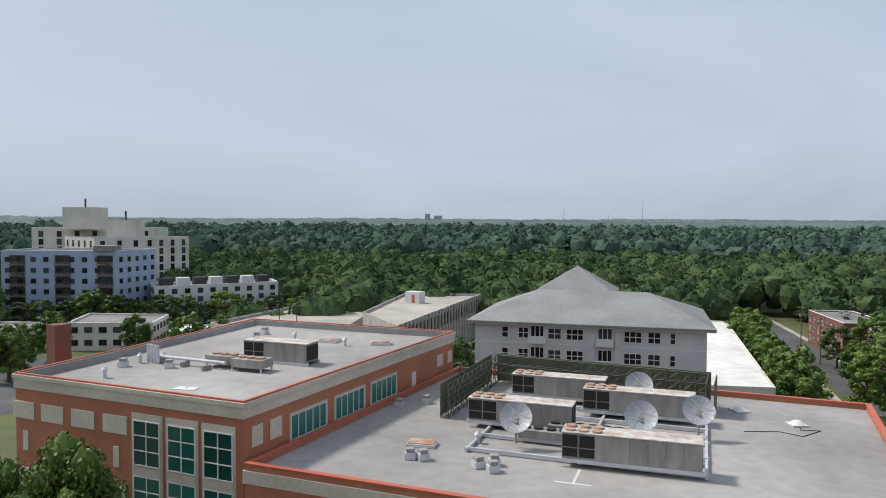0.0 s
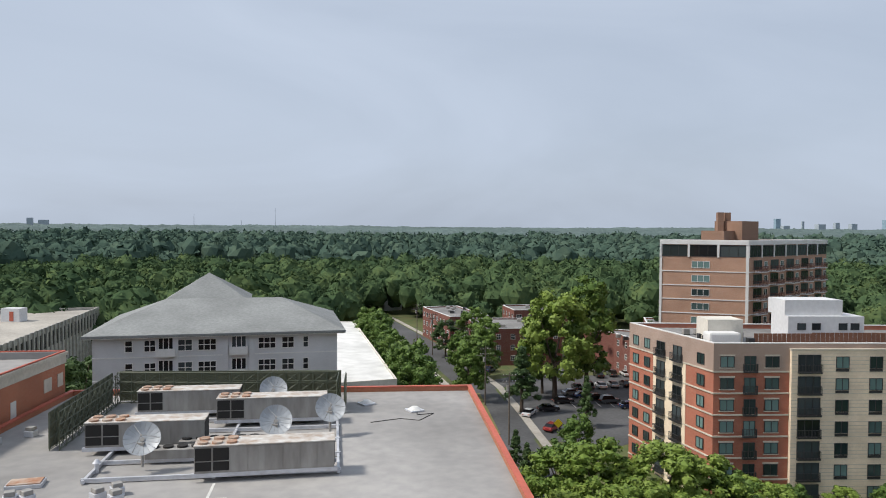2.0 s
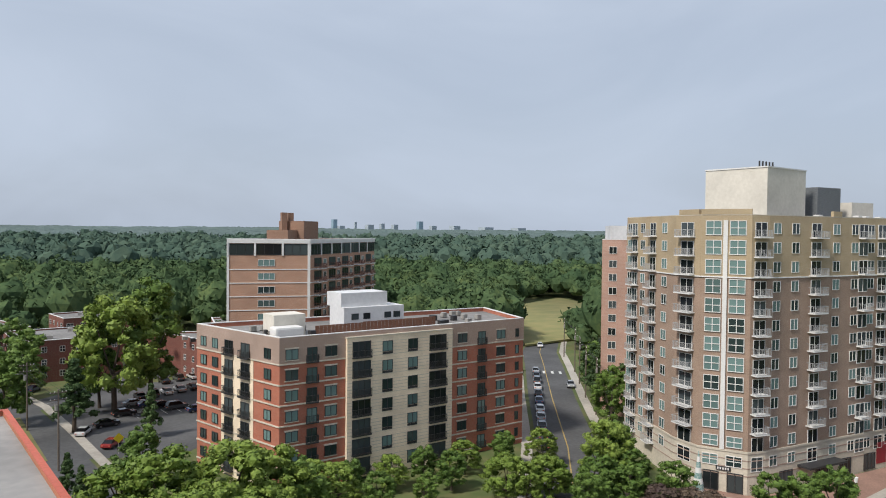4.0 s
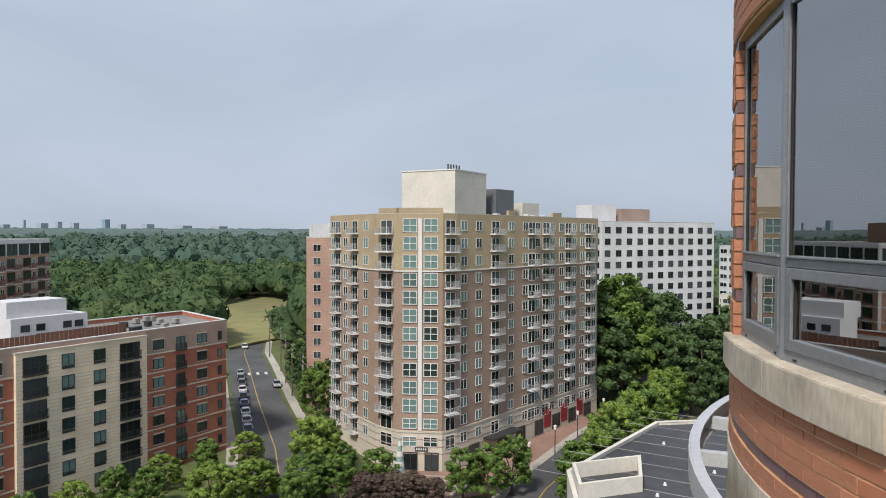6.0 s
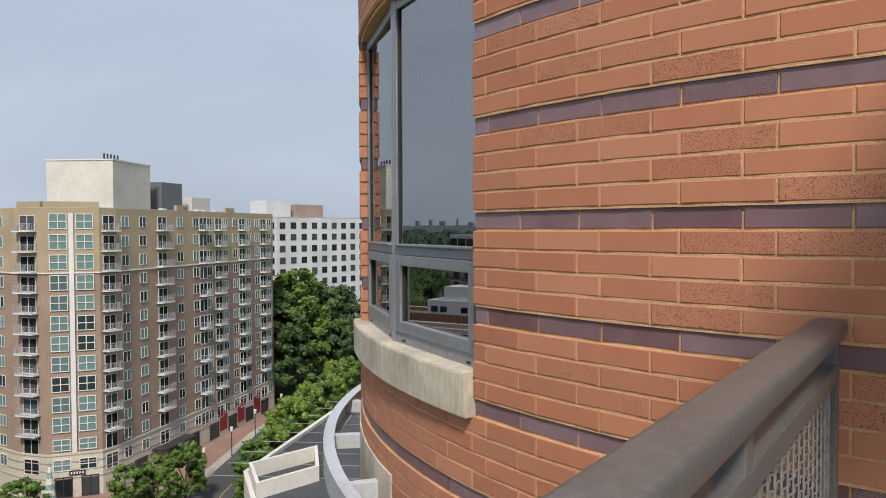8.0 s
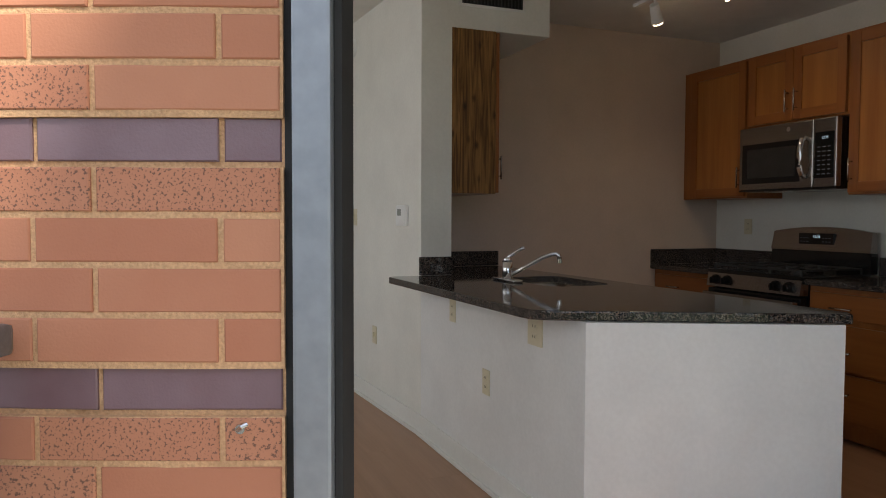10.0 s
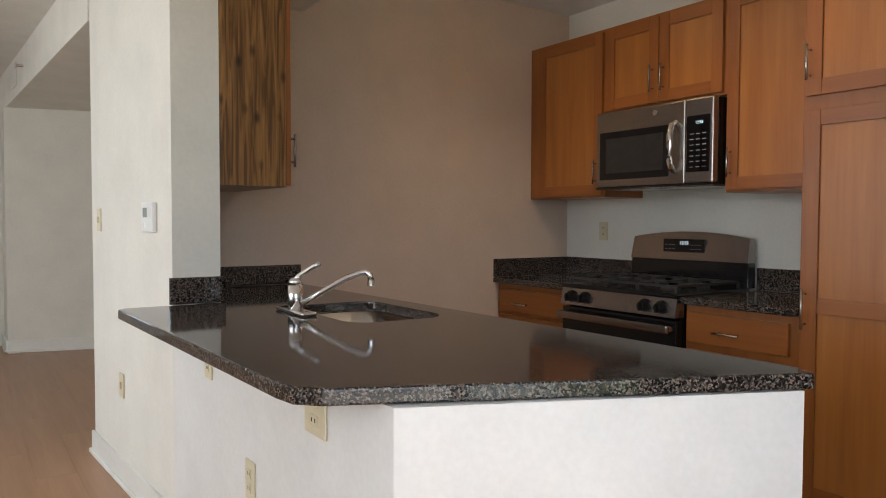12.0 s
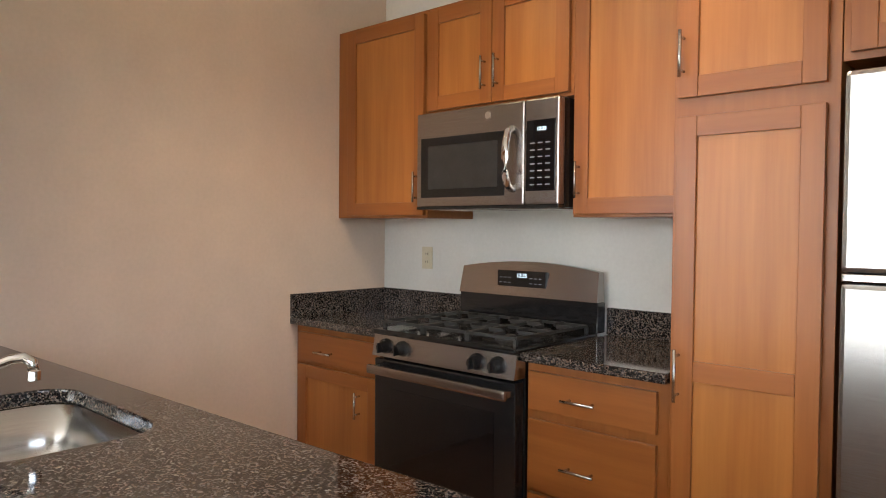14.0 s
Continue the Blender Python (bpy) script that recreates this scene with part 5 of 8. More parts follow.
# lighter teal end has a sky reflection put into the pane colour
M_PANE = window_glass_mat("apartment_pane", (0.026, 0.042, 0.042), (0.15, 0.235, 0.225), 0.45)
M_PANET = window_glass_mat("teal_office_pane", (0.012, 0.06, 0.055), (0.03, 0.16, 0.135), 0.35)
M_PANED = window_glass_mat("dark_pane", (0.014, 0.018, 0.02), (0.06, 0.075, 0.08), 0.6)
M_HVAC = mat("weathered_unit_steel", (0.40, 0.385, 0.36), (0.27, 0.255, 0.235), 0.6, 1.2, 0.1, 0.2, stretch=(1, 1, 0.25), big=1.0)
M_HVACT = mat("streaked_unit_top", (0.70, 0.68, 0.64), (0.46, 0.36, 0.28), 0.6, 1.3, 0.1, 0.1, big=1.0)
M_RUST = mat("rusty_steel", (0.35, 0.15, 0.07), (0.5, 0.4, 0.32), 0.8, 1.5, 0.1, big=1.0)
M_LATT = mat("green_lattice_steel", (0.085, 0.10, 0.065), (0.12, 0.13, 0.09), 0.6, 3, 0.0, 0.2, big=0.5)
M_DISH = mat("pale_dish_panels", (0.42, 0.44, 0.46), (0.33, 0.35, 0.37), 0.5, 2, 0.0, 0.1, big=0.5)
M_ASPH = mat("asphalt", (0.092, 0.092, 0.094), (0.074, 0.074, 0.076), 0.9, 1.5, 0.2, big=1.0)
M_PAVE = mat("pavement_concrete", (0.42, 0.39, 0.34), (0.35, 0.32, 0.28), 0.9, 1.5, 0.1, big=0.8)
M_BPAVE = mat("brick_paving", (0.30, 0.18, 0.14), (0.25, 0.15, 0.115), 0.9, 4, 0.1, big=0.6)
M_GRASS = mat("lawn", (0.075, 0.105, 0.03), (0.12, 0.12, 0.045), 0.95, 0.35, 0.3, big=1.0, dist=0.05)
M_DRYG = mat("dry_meadow", (0.24, 0.21, 0.085), (0.17, 0.175, 0.065), 0.95, 0.12, 0.3, big=1.0, dist=0.1)
M_YLINE = mat("yellow_road_paint", (0.38, 0.27, 0.08), None, 0.7, 3, 0.0)
M_WLINE = mat("white_road_paint", (0.65, 0.65, 0.62), None, 0.7, 3, 0.0)
M_BARK = mat("bark", (0.10, 0.075, 0.055), (0.065, 0.05, 0.038), 0.9, 4, 0.5, stretch=(1, 1, 0.2))
M_LEAF = leaf_mat("summer_leaves", (0.045, 0.092, 0.018), (0.135, 0.205, 0.042))
M_LEAFD = leaf_mat("dark_summer_leaves", (0.032, 0.064, 0.022), (0.085, 0.135, 0.045))
M_LEAFY = leaf_mat("bright_summer_leaves", (0.08, 0.14, 0.02), (0.21, 0.275, 0.055))
M_LEAFP = leaf_mat("plum_leaves", (0.05, 0.03, 0.03), (0.12, 0.09, 0.06))
M_WOODS = woods_mat("mixed_woods", (0.044, 0.075, 0.038), (0.070, 0.108, 0.050), (0.108, 0.145, 0.058))
# distance haze is put into these colours, bluer and paler further out
M_MIDW = woods_mat("haze_tinted_woods", (0.055, 0.090, 0.070), (0.070, 0.108, 0.082), (0.088, 0.126, 0.090))
M_FARW = mat("haze_tinted_hills", (0.074, 0.110, 0.106), (0.088, 0.126, 0.118), 0.9, 0.03, 0.0, big=0.8)
M_BRAIL = mat("pale_balcony_rail", (0.44, 0.44, 0.44), None, 0.5, 5, 0.0)
M_POLE = mat("weathered_pole", (0.16, 0.13, 0.105), (0.11, 0.09, 0.075), 0.9, 6, 0.2)
# skyline blue and grey have the distance haze mixed into the colour
M_BLUEH = mat("haze_tinted_blue_tower", (0.27, 0.37, 0.44), (0.24, 0.34, 0.41), 0.5, 0.05, 0.0)
M_GREYH = mat("haze_tinted_grey_tower", (0.37, 0.42, 0.46), (0.34, 0.39, 0.43), 0.6, 0.05, 0.0)


def wobj(name, bm, material, parent, label="", smooth=False):
    """A part given in world coordinates under a thing that stands elsewhere."""
    o_ = obj(name, bm, material, parent, label, smooth)
    o_.matrix_parent_inverse = parent.matrix_basis.inverted()
    return o_


def centre(pts):
    return sum(p[0] for p in pts) / len(pts), sum(p[1] for p in pts) / len(pts)


def inset(pts, d):
    """Offsets a convex plan outline inwards by d."""
    c_ = Vector(centre(pts))
    n_ = len(pts)
    lines = []
    for i in range(n_):
        a_, b_ = Vector(pts[i]), Vector(pts[(i + 1) % n_])
        t_ = (b_ - a_).normalized()
        nn = Vector((-t_.y, t_.x))
        if nn.dot(c_ - a_) < 0:
            nn = -nn
        lines.append((a_ + nn * d, t_))
    out_ = []
    for i in range(n_):
        (p0, d0), (p1, d1) = lines[i - 1], lines[i]
        den = d0.x * d1.y - d0.y * d1.x
        if abs(den) < 1e-3:
            out_.append(tuple(p1))
            continue
        k_ = ((p1 - p0).x * d1.y - (p1 - p0).y * d1.x) / den
        out_.append(tuple(p0 + d0 * k_))
    return out_


def ring_wall(pts, d, z0, z1, bm=None):
    """A low wall of thickness d along a plan outline."""
    bm = bm or bmesh.new()
    q_ = inset(pts, d)
    n_ = len(pts)
    for i in range(n_):
        j = (i + 1) % n_
        add_prism(bm, [pts[i], pts[j], q_[j], q_[i]], z0, z1)
    return bm


def building(name, label, category, pts, z1, wallm, roofm, parapet=0.6, cap=None, z0=G, bands=(), capw=0.47, parm=None):
    """Walls up to z1, a roof laid inside a parapet, a coping, and string courses as (height, height, material, proud)."""
    cx_, cy_ = centre(pts)
    t_ = thing(name, label, category, pose(cx_, cy_, z0))
    wobj("wall", prism(pts, z0, z1 - parapet), wallm, t_)
    if parapet:
        wobj("parapet", ring_wall(pts, 0.35, z1 - parapet, z1), parm or wallm, t_)
    wobj("roof", prism(inset(pts, 0.36), z1 - parapet, z1 - parapet + 0.06), roofm, t_)
    if cap:
        wobj("coping", ring_wall(inset(pts, -0.06), capw, z1 + 0.002, z1 + 0.12), cap, t_)
    for a_, b_, m_, pr in bands:
        wobj("band", ring_wall(inset(pts, -pr), pr + 0.05, a_, b_), m_, t_)
    return t_


win_cache = {}


def window_meshes(w, h, fm, pm, div, fw, proud):
    key = (round(w, 2), round(h, 2), fm.name, pm.name, div, fw, proud)
    if key not in win_cache:
        b_ = bmesh.new()
        def cuts(size, n):
            out_ = [-size / 2, -size / 2 + fw]
            for i in range(1, n):
                out_ += [-size / 2 + size * i / n - fw / 2, -size / 2 + size * i / n + fw / 2]
            return out_ + [size / 2 - fw, size / 2]
        xs, zs = cuts(w, div[0]), cuts(h, div[1])
        gv = [[b_.verts.new((x_, 0, z_)) for x_ in xs] for z_ in zs]
        fs_ = []
        for r_ in range(len(zs) - 1):
            for q in range(len(xs) - 1):
                if r_ % 2 == 0 or q % 2 == 0:
                    fs_.append(b_.faces.new((gv[r_][q], gv[r_][q + 1], gv[r_ + 1][q + 1], gv[r_ + 1][q])))
        ex_ = bmesh.ops.extrude_face_region(b_, geom=fs_)
        bmesh.ops.translate(b_, vec=(0, proud, 0), verts=[v for v in ex_["geom"] if isinstance(v, bmesh.types.BMVert)])
        bmesh.ops.recalc_face_normals(b_, faces=b_.faces)
        me_ = bpy.data.meshes.new("window")
        b_.to_mesh(me_)
        b_.free()
        me_.materials.append(fm)
        b_ = box(-w / 2 + fw * 0.5, w / 2 - fw * 0.5, 0.004, 0.03, -h / 2 + fw * 0.5, h / 2 - fw * 0.5)
        mp2 = bpy.data.meshes.new("pane")
        b_.to_mesh(mp2)
        b_.free()
        mp2.materials.append(pm)
        win_cache[key] = (me_, mp2)
    return win_cache[key]


class Face:
    """One facade of a building, measured along its length from p towards q."""

    def __init__(self, parent, p, q, inside):
        self.parent, self.p = parent, Vector((p[0], p[1], 0))
        d_ = Vector((q[0] - p[0], q[1] - p[1], 0))
        self.length = d_.length
        self.d = d_.normalized()
        self.n = Vector((-self.d.y, self.d.x, 0))
        if self.n.dot(Vector((inside[0], inside[1], 0)) - self.p) > 0:
            self.n = -self.n
        self.m = Matrix(((self.d.x, self.n.x, 0, 0), (self.d.y, self.n.y, 0, 0), (0, 0, 1, 0), (0, 0, 0, 1)))

    def at(self, u, z, out=0.0):
        return Matrix.Translation(self.p + self.d * u + self.n * out + Vector((0, 0, z))) @ self.m

    def window(self, u, z, w, h, fm, pm, div=(1, 1), fw=0.07, proud=0.07, name="window", out=0.0):
        a_, b_ = window_meshes(w, h, fm, pm, div, fw, proud)
        o_ = new(name, a_)
        o_.parent, o_.matrix_parent_inverse, o_.matrix_basis = self.parent, self.parent.matrix_basis.inverted(), self.at(u, z, out)
        q = new("pane", b_)
        q.parent = o_
        return o_

    def block(self, name, u0, u1, z0, z1, o0, o1, material, bevel=0.0, label=""):
        o_ = wobj(name, box(u0, u1, o0, o1, z0, z1, bevel, self.at(0, 0)), material, self.parent, label)
        return o_

    def balcony(self, u, z, w, d, slabm, railm, name="balcony", solid=False):
        key = ("balc", round(w, 2), round(d, 2), slabm.name, railm.name, solid)
        if key not in win_cache:
            b_ = box(-w / 2, w / 2, 0, d, -0.12, 0.04)
            m1 = bpy.data.meshes.new("balcony")
            b_.to_mesh(m1)
            b_.free()
            m1.materials.append(slabm)
            b_ = bmesh.new()
            if solid:
                add_box(b_, -w / 2, w / 2, d - 0.06, d, 0.05, 1.0)
                add_box(b_, -w / 2, -w / 2 + 0.05, 0, d - 0.06, 0.05, 1.0)
                add_box(b_, w / 2 - 0.05, w / 2, 0, d - 0.06, 0.05, 1.0)
            else:
                add_box(b_, -w / 2, w / 2, d - 0.05, d, 1.0, 1.06)
                add_box(b_, -w / 2, w / 2, d - 0.05, d, 0.10, 0.15)
                add_box(b_, -w / 2, -w / 2 + 0.05, 0, d - 0.05, 1.0, 1.06)
                add_box(b_, w / 2 - 0.05, w / 2, 0, d - 0.05, 1.0, 1.06)
                n_ = max(4, int(w / 0.2))
                for i in range(n_ + 1):
                    x_ = -w / 2 + 0.02 + (w - 0.04) * i / n_
                    add_box(b_, x_ - 0.02, x_ + 0.02, d - 0.04, d - 0.01, 0.04, 1.0)
                for x_ in (-w / 2 + 0.02, w / 2 - 0.02):
                    for i in range(1, 4):
                        add_box(b_, x_ - 0.02, x_ + 0.02, d * i / 4 - 0.02, d * i / 4 + 0.02, 0.04, 1.0)
            m2 = bpy.data.meshes.new("balcony_rail")
            b_.to_mesh(m2)
            b_.free()
            m2.materials.append(railm)
            win_cache[key] = (m1, m2)
        m1, m2 = win_cache[key]
        o_ = new(name, m1)
        o_.parent, o_.matrix_parent_inverse, o_.matrix_basis = self.parent, self.parent.matrix_basis.inverted(), self.at(u, z)
        r_ = new("balcony_rail", m2)
        r_.parent = o_
        return o_


# ---------------------------------------------------------------- ground, roads
def rise(x, y):
    """Height of the land: flat town, low wooded hills further out."""
    r_ = math.hypot(x, y)
    k_ = min(max((r_ - 450) / 2600, 0), 1)
    h_ = 33 * k_ * k_ * (3 - 2 * k_) + 3 * min(max((r_ - 500) / 1200, 0), 1) * math.sin(x * 0.0041 + 1.3) * math.cos(y * 0.0033)
    return G + h_


bm = bmesh.new()
radii = [0, 40, 90, 150, 220, 300, 400, 520, 680, 880, 1150, 1500, 1950, 2500, 3200, 4000, 4900]
seg = 72
rings = []
for r_ in radii:
    if r_ == 0:
        rings.append([bm.verts.new((0, 0, G))])
    else:
        rings.append([bm.verts.new((r_ * math.cos(2 * math.pi * k / seg), r_ * math.sin(2 * math.pi * k / seg), rise(r_ * math.cos(2 * math.pi * k / seg), r_ * math.sin(2 * math.pi * k / seg)))) for k in range(seg)])
for k in range(seg):
    bm.faces.new((rings[0][0], rings[1][k], rings[1][(k + 1) % seg]))
for a_, b_ in zip(rings[1:], rings[2:]):
    for k in range(seg):
        bm.faces.new((a_[k], b_[k], b_[(k + 1) % seg], a_[(k + 1) % seg]))
bmesh.ops.recalc_face_normals(bm, faces=bm.faces)
setting("ground", bm, M_GRASS, "green land reaching the horizon", "ground")


def strip(name, pts, w, z, material, label, category, h=0.04):
    """A road or path of width w along a bent centre line."""
    bm = bmesh.new()
    pts = [Vector(p) for p in pts]
    L_, R_ = [], []
    for i, p in enumerate(pts):
        d_ = (pts[min(i + 1, len(pts) - 1)] - pts[max(i - 1, 0)]).normalized()
        nn = Vector((-d_.y, d_.x)) * w / 2
        L_.append(p + nn), R_.append(p - nn)
    for i in range(len(pts) - 1):
        add_prism(bm, [tuple(L_[i]), tuple(R_[i]), tuple(R_[i + 1]), tuple(L_[i + 1])], z, z + h)
    return setting(name, bm, material, label, category)


def side(pts, off):
    out_ = []
    pts = [Vector(p) for p in pts]
    for i, p in enumerate(pts):
        d_ = (pts[min(i + 1, len(pts) - 1)] - pts[max(i - 1, 0)]).normalized()
        out_.append(tuple(p + Vector((-d_.y, d_.x)) * off))
    return out_


ROAD_A = [(-38, -58), (-56, -81), (-72, -103), (-92, -134), (-114, -167), (-127, -187), (-150, -215), (-190, -300)]
strip("road_main", ROAD_A, 10.5, G, M_ASPH, "grey asphalt street with parked cars", "road", 0.03)
strip("road_line", ROAD_A, 0.22, G + 0.034, M_YLINE, "yellow centre line", "road marking", 0.006)
for off, w in ((7.0, 1.9), (-7.0, 1.9)):
    strip("pavement", side(ROAD_A, off), w, G, M_PAVE, "concrete pavement", "pavement", 0.15)
for o_ in (-3.2, -1.1, 1.1, 3.2):
    bm = box(-0.35, 0.35, -1.6, 1.6, G + 0.034, G + 0.04, 0, pose(-109.5 + o_ * 0.82, -159 - o_ * 0.55, 0, 0, 0, -34))
    setting("crossing_bar", bm, M_WLINE, "white crossing bar", "road marking")
ROAD_B = [(-60, -50), (-84, -57), (-112, -61.5), (-150, -63), (-210, -66), (-300, -70)]
strip("road_side", ROAD_B, 9.0, G, M_ASPH, "asphalt side street", "road", 0.03)
strip("road_line_b", ROAD_B, 0.2, G + 0.034, M_YLINE, "yellow centre line", "road marking", 0.006)
strip("pavement_b", side(ROAD_B, -5.5), 2.2, G, M_PAVE, "concrete pavement", "pavement", 0.15)
strip("pavement_c", side(ROAD_B, 5.3), 1.6, G, M_PAVE, "concrete pavement", "pavement", 0.15)
setting("plaza", prism([(-70, -66), (-80, -60.5), (-104, -65.5), (-135, -67.5), (-135, -71.2), (-84, -72), (-80, -74), (-76, -80), (-71, -76)], G, G + 0.12), M_BPAVE, "brick-paved plaza before the flats", "pavement")
for r_ in (2.2, 3.6, 5.0):
    bm = bmesh.new()
    for k in range(20):
        a0, a1 = radians(60 + k * 9), radians(60 + (k + 1) * 9)
        add_prism(bm, [(-73.5 + (r_ + e_) * math.cos(a_), -70 + (r_ + e_) * math.sin(a_)) for a_, e_ in ((a0, 0), (a0, 0.5), (a1, 0.5), (a1, 0))], G + 0.121, G + 0.13)
    setting("paving_ring", bm, M_PAVE, "pale curved paving ring", "paving")
ROAD_C = [(-3, -40), (-0.5, -90), (3, -120), (8.5, -150), (13, -172), (24, -205), (34, -237), (60, -300)]
strip("road_back", ROAD_C, 8.0, G, M_ASPH, "asphalt back street", "road", 0.03)
strip("pavement_d", side(ROAD_C, 6.6), 2.0, G, M_PAVE, "concrete pavement", "pavement", 0.15)
strip("pavement_e", side(ROAD_C, -5.4), 1.6, G, M_PAVE, "concrete pavement", "pavement", 0.15)
strip("road_cross", [(13, -172), (-10, -196), (-60, -214)], 7.5, G, M_ASPH, "asphalt lane", "road", 0.028)
setting("parking_lot", prism([(3, -133), (7, -158), (-2, -186), (-30, -194), (-36, -150), (-12, -128)], G, G + 0.026), M_ASPH, "asphalt car park", "parking lot")
for k in range(9):
    setting("bay_line", box(-0.06, 0.06, -2.4, 2.4, G + 0.03, G + 0.036, 0, pose(-8 - 2.7 * k, -158 - 0.6 * k, 0, 0, 0, 10)), M_WLINE, "white parking bay line", "road marking")
setting("meadow", prism([(-128, -196), (-176, -206), (-232, -270), (-245, -330), (-190, -300), (-150, -235)], G + 0.3, G + 0.9), M_DRYG, "dry yellow meadow", "meadow")
setting("verge", prism([(12, -166), (7, -134), (9.5, -133), (18, -165)], G, G + 0.1), M_DRYG, "dry grass verge", "verge")

# ---------------------------------------------------------------- the tower that carries the flat
own = thing("tower", "own brick apartment tower below the balcony", "building", pose(CX, CY, G), kind="structure")
bm = bmesh.new()
arc_block(0.5, RW - 0.02, 0.0, -math.pi * 1.1, G, -4.0, 30, bm)
wobj("wall", bm, M_OFFB, own)
wobj("wall_back", prism([(-5, -1.2), (3.0, -3.0), (4.6, 0.2), (4.6, 12), (-5, 12)], G, -0.25), M_OFFB, own)

# ---------------------------------------------------------------- office building with the plant deck
UP = [(44.7, -38.3), (67.5, -34.0), (77.0, -67.5), (50.5, -73.7)]
off = building("office_building", "orange brick office block with beige cornice and red coping", "building", UP, -11.2, M_OFFB, M_ROOFG, 0.75, M_REDCAP,
               bands=((-12.35, -11.55, M_LIME, 0.10), (-11.53, -11.22, M_LIME, 0.2)), capw=0.2, parm=M_ROOFG)
LOW = [(44.15, -37.9), (3.6, -46.8), (9.7, -81.6), (50.0, -73.9)]
deck = building("office_wing", "lower office wing with a wide grey roof deck", "building", LOW, -15.3, M_OFFB, M_ROOFG, 0.5, M_REDCAP,
                bands=((-16.6, -15.7, M_LIME, 0.10),))
fr_ = Face(off, UP[0], UP[3], centre(UP))
for u0, u1 in ((0.8, 2.0), (2.8, 4.2)):
    fr_.block("panel", u0, u1, -14.6, -13.1, 0.0, 0.08, M_LIME, 0.03, "square limestone panel")
for u0, u1 in ((31.4, 32.9), (34.2, 35.3)):
    fr_.block("panel", u0, u1, -14.5, -13.2, 0.0, 0.08, M_LIME, 0.03, "square limestone panel")
for u0, u1, n_ in ((5.1, 10.2, 5), (11.2, 16.2, 5), (17.1, 22.2, 5)):
    fr_.window((u0 + u1) / 2, -14.35, u1 - u0, 2.3, M_LIME, M_PANED, (1, 1), 0.16, 0.10)
    fr_.window((u0 + u1) / 2, -14.35, u1 - u0 - 0.34, 1.95, M_WTRIM, M_PANET, (n_, 1), 0.07, 0.08, "window_sash", 0.03)
fr_.window(25.9, -14.9, 0.9, 1.9, M_WTRIM, M_WTRIM, (1, 1), 0.06, 0.05, "door")
fl_ = Face(off, UP[0], UP[1], centre(UP))
for u in (2.15, 5.5, 8.85):
    fl_.block("surround", u - 1.5, u + 1.5, -30, -13.0, 0.0, 0.10, M_LIME)
    for z_ in (-15.2, -19.4, -23.6, -27.8):
        fl_.window(u, z_, 2.6, 3.4, M_WTRIM, M_PANET, (2, 3), 0.07, 0.08, "window", 0.10)
        fl_.block("spandrel", u - 1.3, u + 1.3, z_ - 2.45, z_ - 1.78, 0.10, 0.16, M_LIME)
for u in (12.1, 15.5, 18.9, 22.2):
    fl_.block("panel", u - 1.25, u + 1.25, -14.8, -13.4, 0.0, 0.08, M_LIME, 0.03, "limestone panel")
    fl_.block("panel", u - 1.25, u + 1.25, -22.0, -18.8, 0.0, 0.08, M_LIME, 0.03, "limestone panel")
for u in (12.0, 22.0):
    fl_.block("panel", u - 0.3, u + 0.3, -17.4, -15.8, 0.0, 0.08, M_LIME, 0.02)
fd = Face(deck, LOW[0], LOW[1], centre(LOW))
for u in (3, 9, 15, 21):
    fd.window(u, -19.2, 3.6, 2.2, M_LIME, M_PANED, (4, 1), 0.14, 0.10)
ZD, ZUP = -15.735, -11.885
bm = box(-1.2, 1.2, -0.09, 0.09, 0, 0.008)
add_box(bm, -0.09, 0.09, -2.8, -0.1, 0, 0.008)
tagged(obj("roof_patch", bm, M_ROOFW, m=pose(24.6, -48.5, ZD, 0, 0, 14)), "white patch tape on the grey roof", "roof patch")


